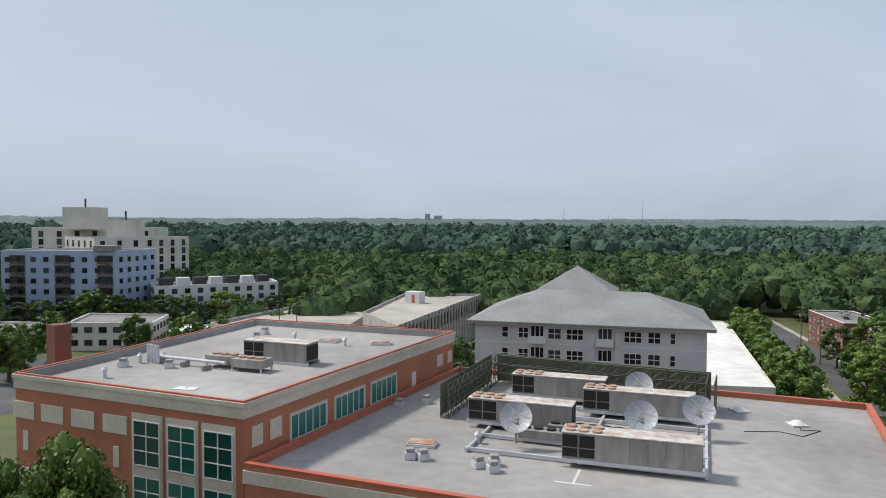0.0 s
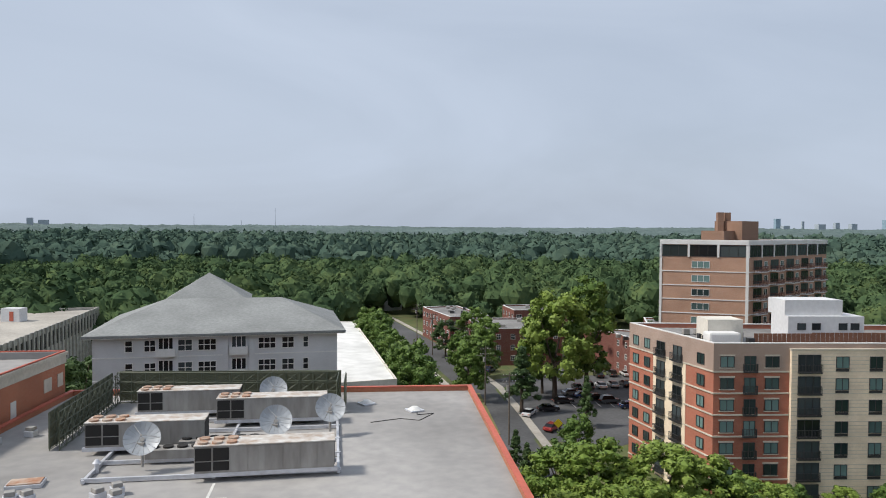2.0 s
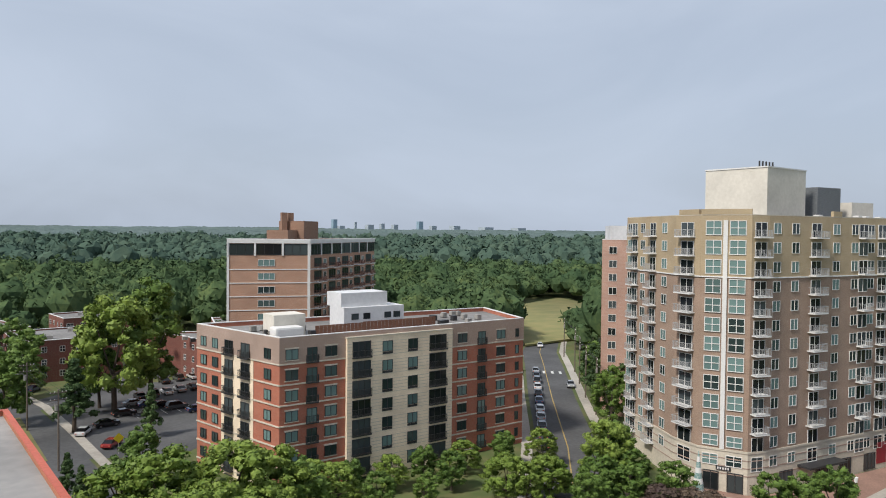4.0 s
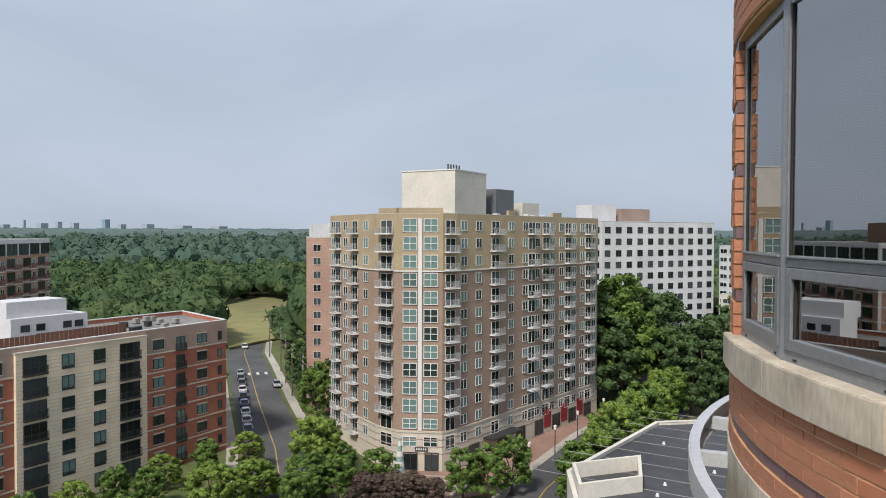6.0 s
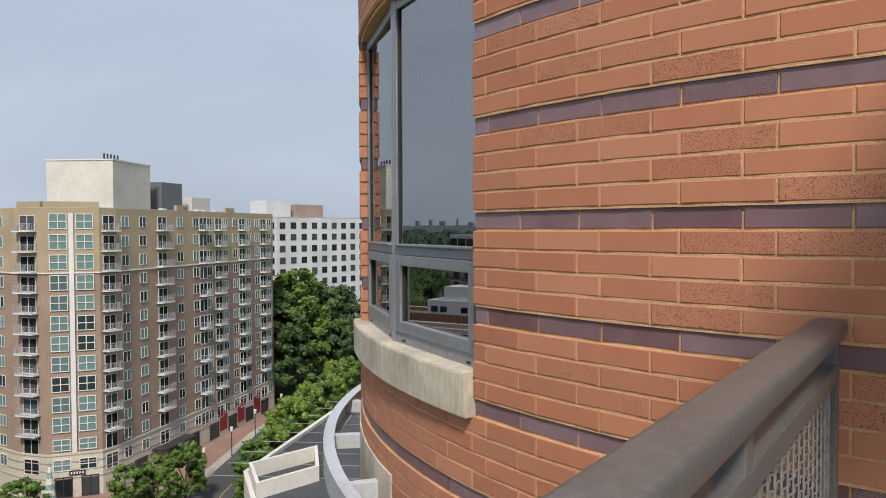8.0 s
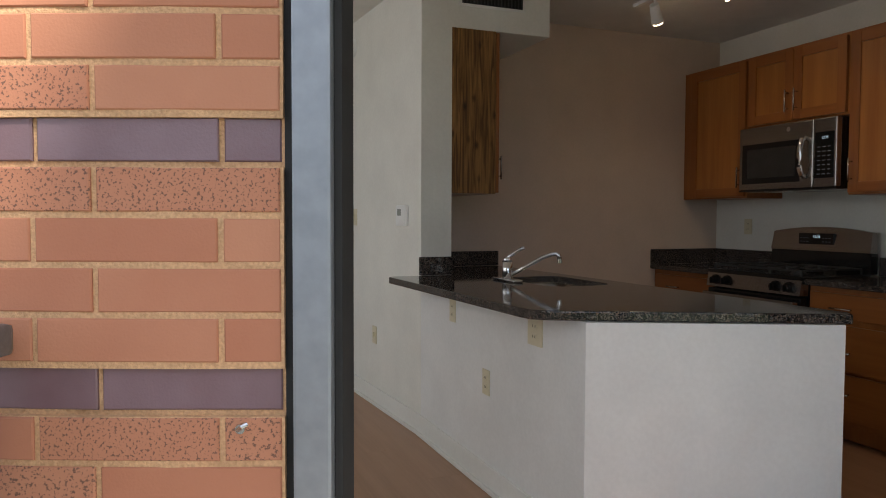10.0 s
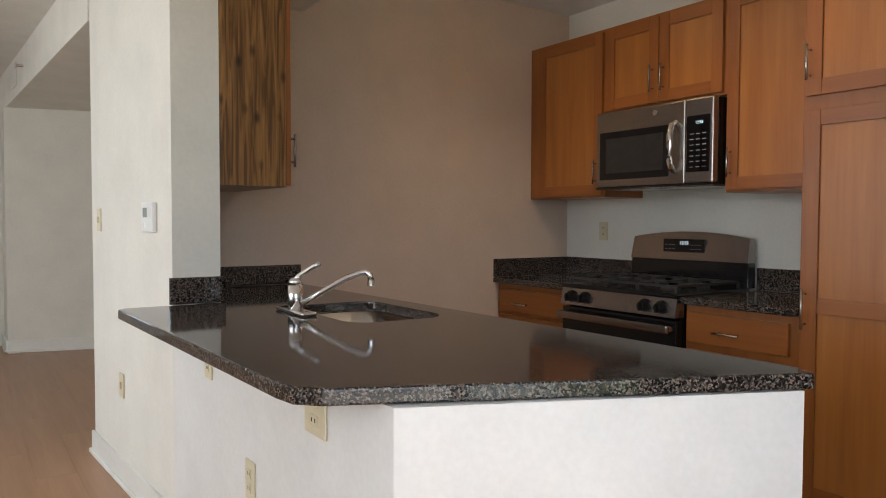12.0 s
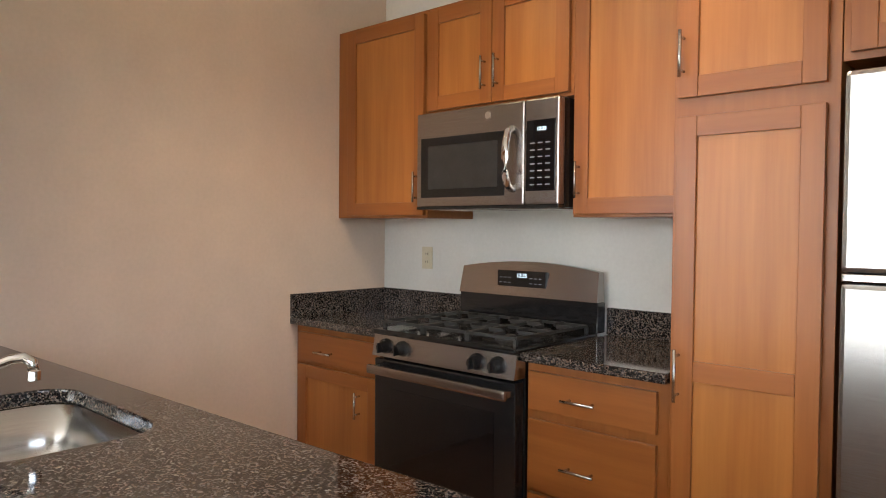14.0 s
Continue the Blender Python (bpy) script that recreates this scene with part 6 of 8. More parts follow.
# rooftop plant
def hvac(x, y, z, rz, lx, ly, h, label, fans=6, rust=True):
    t_ = thing("rooftop_unit", label, "air handler", pose(x, y, z, 0, 0, rz), "rooftop units")
    for s_ in (-ly / 2 + 0.1, ly / 2 - 0.1):
        part("skid", box(-lx / 2 - 0.2, lx / 2 + 0.2, s_ - 0.1, s_ + 0.1, 0, 0.28), M_WHITEM, t_)
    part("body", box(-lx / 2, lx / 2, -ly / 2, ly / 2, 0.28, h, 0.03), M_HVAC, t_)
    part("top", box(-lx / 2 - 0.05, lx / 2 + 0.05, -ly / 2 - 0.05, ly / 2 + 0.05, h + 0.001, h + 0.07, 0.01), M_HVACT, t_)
    n_ = int(lx / 1.1)
    for i in range(n_):
        x0 = -lx / 2 + lx * i / n_
        for sgn in (-1, 1):
            if i < 2:
                part("louvre", box(x0 + 0.06, x0 + lx / n_ - 0.06, min(sgn * ly / 2, sgn * (ly / 2 + 0.03)), max(sgn * ly / 2, sgn * (ly / 2 + 0.03)), 0.45, h * 0.5), M_DARK, t_)
                part("louvre", box(x0 + 0.06, x0 + lx / n_ - 0.06, min(sgn * ly / 2, sgn * (ly / 2 + 0.03)), max(sgn * ly / 2, sgn * (ly / 2 + 0.03)), h * 0.54, h - 0.12), M_DARK, t_)
            else:
                part("panel", box(x0 + 0.04, x0 + lx / n_ - 0.04, min(sgn * ly / 2, sgn * (ly / 2 + 0.025)), max(sgn * ly / 2, sgn * (ly / 2 + 0.025)), 0.38, h - 0.08, 0.008), M_HVAC, t_)
    part("louvre", box(lx / 2, lx / 2 + 0.03, -ly / 2 + 0.12, ly / 2 - 0.12, 0.45, h - 0.15), M_DARK, t_)
    for i in range(fans):
        fx = -lx / 2 + 0.5 + (i // 2) * 0.95
        fy = (-0.25 if i % 2 else 0.25) * ly
        part("fan_guard", cyl((fx, fy, h + 0.07), (fx, fy, h + 0.20), 0.36, 14), M_RUST if rust else M_HVAC, t_)
    return t_


hvac(22.4, -53.3, ZD + 0.35, 196, 9.3, 2.0, 2.1, "long grey rooftop air handler with rusty fan guards")
hvac(33.2, -57.6, ZD + 0.35, 194, 8.6, 2.0, 2.1, "long grey rooftop air handler on a steel frame")
hvac(34.6, -68.0, ZD + 0.35, 194, 8.8, 2.0, 2.1, "grey rooftop air handler beside the lattice screen")
hvac(26.3, -66.3, ZD + 0.35, 194, 9.3, 2.0, 2.1, "weathered rooftop air handler with a rusty end")
hvac(56.0, -52.4, ZUP, 193, 6.8, 2.2, 2.0, "grey rooftop air handler on the upper roof", 0)
for x, y, w in ((55.2, -48.2, 3.2), (58.6, -48.0, 3.0)):
    t_ = thing("condenser", "low rooftop condenser with rusty fan guards", "condenser", pose(x, y, ZUP, 0, 0, 193), "condensers")
    part("body", box(-w / 2, w / 2, -0.9, 0.9, 0.35, 1.1, 0.02), M_HVAC, t_)
    for i in range(3):
        part("fan_guard", cyl((-w / 2 + 0.6 + i * 0.95, 0, 1.1), (-w / 2 + 0.6 + i * 0.95, 0, 1.25), 0.42, 14), M_RUST, t_)
    for sx in (-w / 2 + 0.1, w / 2 - 0.1):
        for sy in (-0.8, 0.8):
            part("leg", box(sx - 0.06, sx + 0.06, sy - 0.06, sy + 0.06, 0, 0.35), M_WHITEM, t_)
for x, y in ((27.6, -58.0), (29.0, -55.6), (24.0, -58.6)):
    t_ = thing("condenser", "row of low rooftop condensers", "condenser", pose(x, y, ZD + 0.3, 0, 0, 194), "condensers")
    part("body", box(-3.0, 3.0, -0.7, 0.7, 0.1, 0.75, 0.02), M_HVAC, t_)
    for i in range(6):
        part("fan_guard", cyl((-2.5 + i, 0, 0.75), (-2.5 + i, 0, 0.88), 0.38, 12), M_DARK, t_)
t_ = thing("steel_platform", "pale steel frame under the rooftop plant", "steel frame", pose(27.5, -59.5, ZD, 0, 0, 194))
for y in (-7.5, -3.8, 0.0, 3.8, 7.2):
    part("beam", box(-8.6, 8.6, y - 0.1, y + 0.1, 0.08, 0.34), M_WHITEM, t_)
for x in (-8.4, 0.0, 8.4):
    part("beam", box(x - 0.1, x + 0.1, -7.8, 7.5, 0.06, 0.30), M_WHITEM, t_)


def dish(x, y, z, aim, r=1.25):
    t_ = thing("satellite_dish", "grey segmented satellite dish on a post mount", "satellite dish", pose(x, y, z), "satellite dishes")
    part("post", cyl((0, 0, 0), (0, 0, 1.5), 0.11, 10), M_HVAC, t_)
    part("yoke", box(-0.25, 0.25, -0.3, 0.3, 1.4, 1.75, 0.03), M_HVAC, t_)
    a_ = Vector(aim).normalized()
    q_ = Matrix.Translation((0, 0, 1.9)) @ a_.to_track_quat('Z', 'Y').to_matrix().to_4x4()
    n_ = 18
    for k in range(n_):
        bm = bmesh.new()
        prev = None
        for i in range(6):
            rr_ = 0.12 + (r - 0.12) * i / 5
            hgt = 0.32 * (rr_ / r) ** 2
            a0, a1 = 2 * math.pi * (k + 0.03) / n_, 2 * math.pi * (k + 0.97) / n_
            cur = [bm.verts.new(q_ @ Vector((rr_ * math.cos(a_2), rr_ * math.sin(a_2), hgt + dz_))) for a_2 in (a0, a1) for dz_ in (0, -0.035)]
            if prev:
                bm.faces.new((prev[0], prev[2], cur[2], cur[0]))
                bm.faces.new((prev[1], cur[1], cur[3], prev[3]))
                bm.faces.new((prev[0], cur[0], cur[1], prev[1]))
                bm.faces.new((prev[2], prev[3], cur[3], cur[2]))
            else:
                bm.faces.new((cur[0], cur[1], cur[3], cur[2]))
            prev = cur
        bm.faces.new((prev[0], prev[2], prev[3], prev[1]))
        bmesh.ops.recalc_face_normals(bm, faces=bm.faces)
        part("dish_segment", bm, M_DISH, t_)
    part("hub", cyl(q_ @ Vector((0, 0, -0.06)), q_ @ Vector((0, 0, 0.06)), 0.16, 12), M_HVAC, t_)
    f_ = q_ @ Vector((0, 0, 0.95))
    for k in range(3):
        aa = 2 * math.pi * k / 3
        part("strut", cyl(q_ @ Vector((r * 0.9 * math.cos(aa), r * 0.9 * math.sin(aa), 0.26)), f_, 0.018, 5), M_HVAC, t_)
    part("feed", cyl(q_ @ Vector((0, 0, 0.80)), f_, 0.07, 10), M_HVAC, t_)


for x, y in ((31.3, -53.1), (23.6, -58.9), (20.4, -63.2), (27.3, -69.3)):
    dish(x, y, ZD + 0.3, (-0.22, 0.55, 0.42))

# lattice screen round the plant
t_ = thing("lattice_screen", "dark green steel lattice screen round the rooftop plant", "screen", pose(30, -66, ZD))


def lattice(p, q, h):
    p, q = Vector((*p, 0)), Vector((*q, 0))
    d_ = q - p
    n_ = int(d_.length / 1.3)
    m_ = Matrix.Translation(p + Vector((0, 0, ZD))) @ Matrix.Rotation(math.atan2(d_.y, d_.x), 4, 'Z')
    st_ = d_.length / n_
    bm = bmesh.new()
    for i in range(n_ + 1):
        for y_ in (-0.35, 0.35):
            add_cyl(bm, m_ @ Vector((i * st_, y_, 0)), m_ @ Vector((i * st_, y_, h)), 0.045, 4)
    for i in range(n_):
        for y_ in (-0.35, 0.35):
            for z_ in (0.0, h / 3, 2 * h / 3):
                add_cyl(bm, m_ @ Vector((i * st_, y_, z_)), m_ @ Vector(((i + 1) * st_, y_, z_ + h / 3)), 0.03, 4)
                add_cyl(bm, m_ @ Vector(((i + 1) * st_, y_, z_)), m_ @ Vector((i * st_, y_, z_ + h / 3)), 0.03, 4)
    for z_ in (0.1, h / 3, 2 * h / 3, h):
        for y_ in (-0.35, 0.35):
            add_cyl(bm, m_ @ Vector((0, y_, z_)), m_ @ Vector((d_.length, y_, z_)), 0.045, 4)
    o_ = wobj("lattice_panel", bm, M_LATT, t_)
    bm = box(0, d_.length, 0.40, 0.43, 0.15, h - 0.05, 0, m_)
    wobj("backing_sheet", bm, mat("olive_screen_sheet", (0.10, 0.105, 0.06), (0.14, 0.14, 0.085), 0.8, 0.6, 0.1), t_, "olive backing sheet")


lattice((40.2, -56.6), (43.6, -71.2), 3.0)
lattice((43.6, -71.6), (22.3, -74.8), 3.0)
lattice((22.0, -74.3), (21.2, -70.2), 3.0)

for x, y, z, s_ in ((37.4, -49.4, ZD, 0), (34.2, -52.3, ZD, 1), (36.3, -46.4, ZD, 2), (35.4, -46.7, ZD, 2), (31.3, -47.6, ZD, 2), (30.0, -47.4, ZD, 2), (30.6, -48.6, ZD, 2), (45.8, -57.5, ZD, 2), (44.5, -60, ZD, 2), (14.5, -72, ZD, 3), (19.5, -74, ZD, 3),
                    (66.3, -44.5, ZUP, 1), (65.0, -46.0, ZUP, 1), (62.0, -44.6, ZUP, 2), (66.0, -42.6, ZUP, 2), (60.0, -63.4, ZUP, 0), (54.4, -65.4, ZUP, 0), (62.9, -39.0, ZUP, 1), (62.0, -57.0, ZUP, 3), (64.0, -62.0, ZUP, 1), (68.0, -60.0, ZUP, 2), (54.0, -40.5, ZUP, 4), (57.0, -62.5, ZUP, 1), (70.0, -63.0, ZUP, 2)):
    t_ = thing(("roof_hatch", "roof_vent", "exhaust_fan", "skylight", "roof_pad")[s_], ("flat roof hatch with a rusty lid", "small white roof vent pipe", "small grey roof exhaust fan", "low white domed skylight", "pale square roof pad")[s_], "roof vent", pose(x, y, z, 0, 0, random.uniform(0, 60)), "roof fittings")
    if s_ == 0:
        part("curb", box(-1.1, 1.1, -0.7, 0.7, 0, 0.25, 0.02), M_WHITEM, t_)
        part("lid", box(-1.0, 1.0, -0.6, 0.6, 0.25, 0.33, 0.02), M_RUST, t_)
    elif s_ == 1:
        part("pipe", cyl((0, 0, 0), (0, 0, 0.7), 0.16, 10), M_WHITEM, t_)
        part("cap", cyl((0, 0, 0.7), (0, 0, 0.95), 0.30, 12, 0.1), M_WHITEM, t_)
    elif s_ == 2:
        part("body", box(-0.4, 0.4, -0.35, 0.35, 0, 0.5, 0.03), M_WHITEM, t_)
        part("hood", box(-0.3, 0.3, -0.3, 0.3, 0.5, 0.8, 0.06), M_HVAC, t_)
    elif s_ == 3:
        part("curb", box(-0.7, 0.7, -0.7, 0.7, 0, 0.15, 0.02), M_WHITEM, t_)
        part("dome", cyl((0, 0, 0.15), (0, 0, 0.4), 0.66, 16, 0.3), M_ROOFW, t_)
    else:
        part("pad", box(-0.9, 0.9, -0.5, 0.5, 0, 0.04), M_ROOFW, t_)
        part("pin", cyl((0, 0, 0.04), (0, 0, 0.12), 0.05, 8), M_HVAC, t_)
t_ = thing("duct_run", "white insulated duct along the upper roof", "duct", pose(60.5, -45.8, ZUP))
part("pipe", cyl((5.5, 0.4, 0.6), (-3.2, -1.2, 0.6), 0.16, 10), M_WHITEM, t_)
for k in range(4):
    part("stack", cyl((5.6 - k * 0.5, 0.6, 0.0), (5.6 - k * 0.5, 0.6, 1.7), 0.13, 8), M_WHITEM, t_)
for x in (4, 1, -2):
    part("support", box(x - 0.1, x + 0.1, -0.5, 0.4, 0, 0.45), M_HVAC, t_)
tagged(obj("roof_cable", tube([(14.6, -73.2, ZD + 0.02), (14.0, -70.5, ZD + 0.02), (12.6, -71.2, ZD + 0.02), (13.6, -68.6, ZD + 0.02), (15.4, -69.0, ZD + 0.02), (17.8, -67.4, ZD + 0.02)], 0.04, 5), M_DARK), "loose black cable snaking over the roof", "cable")

# ---------------------------------------------------------------- grey hip-roofed flats
GP = [(59.4, -93.0), (29.6, -103.3), (36.4, -124.0), (66.4, -113.6)]
gb = thing("apartment_house", "grey sided apartment house with a shingled hip roof", "building", pose(*centre(GP), G))
wobj("wall", prism(GP, G, -12.75), M_GREYS, gb)
EV = inset(GP, -1.1)
bm = bmesh.new()
c_ = Vector(centre(GP))
gx = (Vector(GP[1]) - Vector(GP[0])).normalized()
gy = Vector((-gx.y, gx.x))
gy = gy if gy.dot(c_ - Vector(GP[0])) > 0 else -gy
r0 = c_ - gx * 8.2
r1 = c_ + gx * 8.2
ev = [bm.verts.new((*p, -12.6)) for p in EV]
ed = [bm.verts.new((*p, -12.95)) for p in EV]
v0, v1 = bm.verts.new((*r0, -9.0)), bm.verts.new((*r1, -9.0))
bm.faces.new((ev[0], ev[1], v1, v0)), bm.faces.new((ev[1], ev[2], v1)), bm.faces.new((ev[2], ev[3], v0, v1)), bm.faces.new((ev[3], ev[0], v0))
for i in range(4):
    bm.faces.new((ev[i], ed[i], ed[(i + 1) % 4], ev[(i + 1) % 4]))
bm.faces.new(ed[::-1])
bmesh.ops.recalc_face_normals(bm, faces=bm.faces)
wobj("roof", bm, M_SHING, gb, "grey asphalt shingle hip roof")
bm = bmesh.new()
pk = c_ + gy * 17 - gx * 3.5
base_ = [pk + gx * sx * 7 + gy * sy * 7 for sx, sy in ((-1, -1), (1, -1), (1, 1), (-1, 1))]
bv = [bm.verts.new((*p, -10.6)) for p in base_]
tv = bm.verts.new((*pk, -6.2))
for i in range(4):
    bm.faces.new((bv[i], bv[(i + 1) % 4], tv))
bm.faces.new(bv[::-1])
bmesh.ops.recalc_face_normals(bm, faces=bm.faces)
wobj("rear_roof", bm, M_SHING, gb, "grey pyramid roof at the rear")
gf = Face(gb, GP[0], GP[1], centre(GP))
gf.block("fascia", -1.0, gf.length + 1.0, -13.05, -12.75, 0.8, 1.0, M_WTRIM)
for zr, zc in ((-14.0, 0), (-17.0, 1), (-20.0, 2), (-23.0, 3)):
    for u, w, dv in ((4.4, 1.0, 1), (7.0, 1.5, 2), (11.4, 1.9, 2), (14.2, 2.4, 3), (22.0, 2.4, 3), (24.8, 1.7, 2), (27.2, 0.8, 1)):
        gf.window(u, zr - 0.2, w, 1.6, M_WTRIM, M_PANED, (dv, 2), 0.10, 0.09)
    for u in (9.0, 18.3):
        gf.window(u, zr - 0.2, 2.0, 2.2, M_WTRIM, M_PANED, (3, 1), 0.12, 0.10, "window_door")
        gf.balcony(u, zr - 1.5, 2.4, 0.9, M_WTRIM, M_WTRIM, solid=True)
    gf.block("band", 0, gf.length, zr - 1.75, zr - 1.6, 0, 0.06, M_WTRIM)
for u in (10.2, 16.6, 20.0):
    gf.block("pilaster", u - 0.35, u + 0.35, G, -12.9, 0.0, 0.25, M_GREYS)

# white warehouse roof, low brick flats
building("warehouse", "long low building with a stained white roof", "building", [(25.3, -130.0), (50.0, -207.6), (66, -203), (42, -122)], -25.0, M_OFFW, M_ROOFW, 0.3)
for (pts, lab) in (([(14.2, -199.2), (-9, -203.5), (-5, -226), (18.0, -222)], "dark red brick flats with a cluttered roof"),
                   ([(23.8, -224.6), (35.5, -252.0), (24, -257), (12, -230)], "dark red brick flats along the lane"),
                   ([(-11, -207), (-33, -200), (-28, -184.5), (-26, -184), (-30.5, -197), (-10, -203.6)][:4] + [(-22, -196)], "dark red brick wing behind the car park"),
                   ([(-36, -232), (-64, -226), (-60, -210), (-34, -216)], "dark red brick flats further back"),
                   ([(4, -246), (-20, -252), (-16, -270), (8, -262)], "dark red brick flats behind the first block")):
    bq = building("apartment_block", lab, "building", pts, -25.4, M_DRED, M_ROOFD, 0.4, M_WTRIM)
    cpt = centre(pts)
    n_ = len(pts)
    for i in range(n_):
        p, q = pts[i], pts[(i + 1) % n_]
        mid = ((p[0] + q[0]) / 2, (p[1] + q[1]) / 2)
        if (Vector(mid) - Vector(cpt)).dot(Vector((5, -5)) - Vector(mid)) < 0:
            continue
        f_ = Face(bq, p, q, cpt)
        k = int(f_.length / 3.4)
        for j in range(k):
            for zr in (-27.6, -30.6, -33.5):
                f_.window((j + 0.5) * f_.length / k, zr, 1.2 if j % 3 else 1.9, 1.45, M_WTRIM, M_PANED, (2, 2), 0.08, 0.06)
    for j in range(9):
        a_ = Vector(pts[0]).lerp(Vector(pts[2]), random.uniform(0.2, 0.8)) + Vector((random.uniform(-4, 4), random.uniform(-4, 4)))
        wobj("roof_unit", box(a_.x - 0.6, a_.x + 0.6, a_.y - 0.6, a_.y + 0.6, -25.74, -24.9, 0.05), M_DTRIM if j % 2 else M_HVAC, bq)

# ---------------------------------------------------------------- eight-storey brick and cream flats
RB = [(-13.9, -123.3), (-21.5, -103.0), (-66.5, -109.0), (-69.5, -127.0)]
rb = building("apartment_block", "red brick flats with cream centre bay and taupe top floor", "building", RB, -13.5, M_RED, M_ROOFD, 0.7, M_WTRIM)
ff = Face(rb, RB[1], RB[2], centre(RB))
lf = Face(rb, RB[1], RB[0], centre(RB))
rf = Face(rb, RB[2], RB[3], centre(RB))
for f_ in (ff, lf, rf):
    f_.block("top_storey", -0.06, f_.length + 0.06, -17.35, -13.48, 0.0, 0.07, M_TAUPE, 0, "taupe brick top storey")
ff.block("centre_bay", 10.3, 29.5, G, -14.3, 0.0, 0.55, M_CREAM, 0, "cream block centre bay")
ff.block("bay_cap", 10.2, 29.6, -14.298, -14.1, 0.0, 0.62, M_LIME)
for k in range(8):
    zf = -15.9 - 2.9 * k
    for f_, a_, b_ in ((ff, 0.0, 10.3), (ff, 29.5, ff.length), (lf, 0.0, lf.length), (rf, 0.0, rf.length)):
        f_.block("band", a_ - 0.02, b_ + 0.02, zf - 1.42, zf - 1.22, 0.0, 0.13, M_LIME)
    for u, kind in ((1.8, 0), (4.9, 1), (7.9, 0), (31.9, 0), (36.0, 1), (40.2, 0), (43.9, 2)):
        if kind == 0:
            ff.window(u, zf, 1.9, 1.5, M_DTRIM, M_PANE, (2, 1), 0.07, 0.10, "window", 0.06)
            ff.block("lintel", u - 1.05, u + 1.05, zf + 0.76, zf + 0.96, 0.0, 0.10, M_LIME)
            ff.block("window_sill", u - 1.05, u + 1.05, zf - 0.88, zf - 0.76, 0.0, 0.15, M_LIME)
        elif kind == 1:
            ff.window(u, zf - 0.25, 1.6, 2.1, M_DTRIM, M_PANE, (2, 1), 0.07, 0.10, "window_door", 0.06)
            ff.balcony(u, zf - 1.32, 1.9, 0.45, M_DTRIM, M_DTRIM)
        else:
            ff.window(u, zf, 0.8, 1.5, M_DTRIM, M_PANE, (1, 1), 0.07, 0.10, "window", 0.06)
    for u, w in ((12.7, 3.1), (26.6, 3.3)):
        ff.window(u, zf - 0.1, w, 2.3, M_DTRIM, M_PANED, (3, 1), 0.09, 0.08, "loggia_door", 0.55)
        ff.balcony(u, zf - 1.32, w + 0.1, 1.0, M_DTRIM, M_DTRIM)
    for u in (17.2, 21.8):
        ff.window(u, zf, 1.8, 1.6, M_DTRIM, M_PANE, (2, 1), 0.07, 0.10, "window", 0.55)
        ff.block("grille", u - 0.9, u + 0.9, zf - 1.2, zf - 0.86, 0.55, 0.62, M_DTRIM)
    for z_ in (0.75, 0.25, -0.25, -0.75, -1.25):
        ff.block("groove", 10.32, 29.48, zf + z_ - 0.04, zf + z_ + 0.04, 0.551, 0.556, M_LIME)
    for u, kind in ((2.7, 0), (8.2, 1), (12.5, 1), (16.3, 0), (19.6, 0)):
        if kind:
            lf.window(u, zf - 0.2, 2.2, 2.1, M_DTRIM, M_PANED, (2, 1), 0.08, 0.10, "loggia_door", 0.07)
            lf.balcony(u, zf - 1.32, 2.6, 0.6, M_DTRIM, M_DTRIM)
        else:
            lf.window(u, zf, 1.6, 1.5, M_DTRIM, M_PANE, (2, 1), 0.07, 0.10, "window", 0.07)
lf.block("cream_bay", 6.2, 14.6, G, -17.36, 0.0, 0.069, M_CREAM)
rb1 = thing("stair_house", "white roof stair house with bulky ducts", "roof house", pose(-24, -109, -14.1))
wobj("wall", prism([tuple((ff.at(u, 0, o)).translation.xy) for u, o in ((1.2, -5), (6.2, -5), (6.2, -9), (1.2, -9))], -14.13, -10.9), M_OFFW, rb1)
wobj("duct", box(-2.2, 2.2, -1.2, 1.2, -14.13, -12.4, 0.3, ff.at(2.6, 0, -3.6)), M_WTRIM, rb1)
rb2 = thing("penthouse", "white two-step roof penthouse with dark windows", "roof house", pose(-45, -113, -14.1))
wobj("wall", prism([tuple((ff.at(u, 0, o)).translation.xy) for u, o in ((14.8, -9), (26.2, -9), (26.2, -14), (14.8, -14))], -14.13, -10.9), M_WHITEB, rb2)
wobj("upper_wall", prism([tuple((ff.at(u, 0, o)).translation.xy) for u, o in ((14.8, -10), (23.5, -10), (23.5, -15), (14.8, -15))], -10.9, -8.6), M_WHITEB, rb2)
pf = Face(rb2, tuple(ff.at(14.8, 0, -9).translation.xy), tuple(ff.at(26.2, 0, -9).translation.xy), centre(RB))
pf.n, pf.m = ff.n, ff.m
for u in (2.0, 4.2, 8.2, 10.0):
    pf.window(u, -12.4, 1.3, 1.0, M_DTRIM, M_PANED, (1, 1), 0.06, 0.08)
fence = thing("roof_fence", "brown timber fence round the roof terrace", "fence", pose(-38, -106, -14.1))
for k in range(34):
    wobj("board", box(0.02, 0.62, 0, 0.05, -14.12, -12.6, 0, ff.at(7.0 + k * 0.66, 0, -4.2 if k > 12 else -3.4)), mat("fence_brown", (0.22, 0.10, 0.06), None, 0.8, 6, 0.1) if k == 0 else bpy.data.materials["fence_brown"], fence)
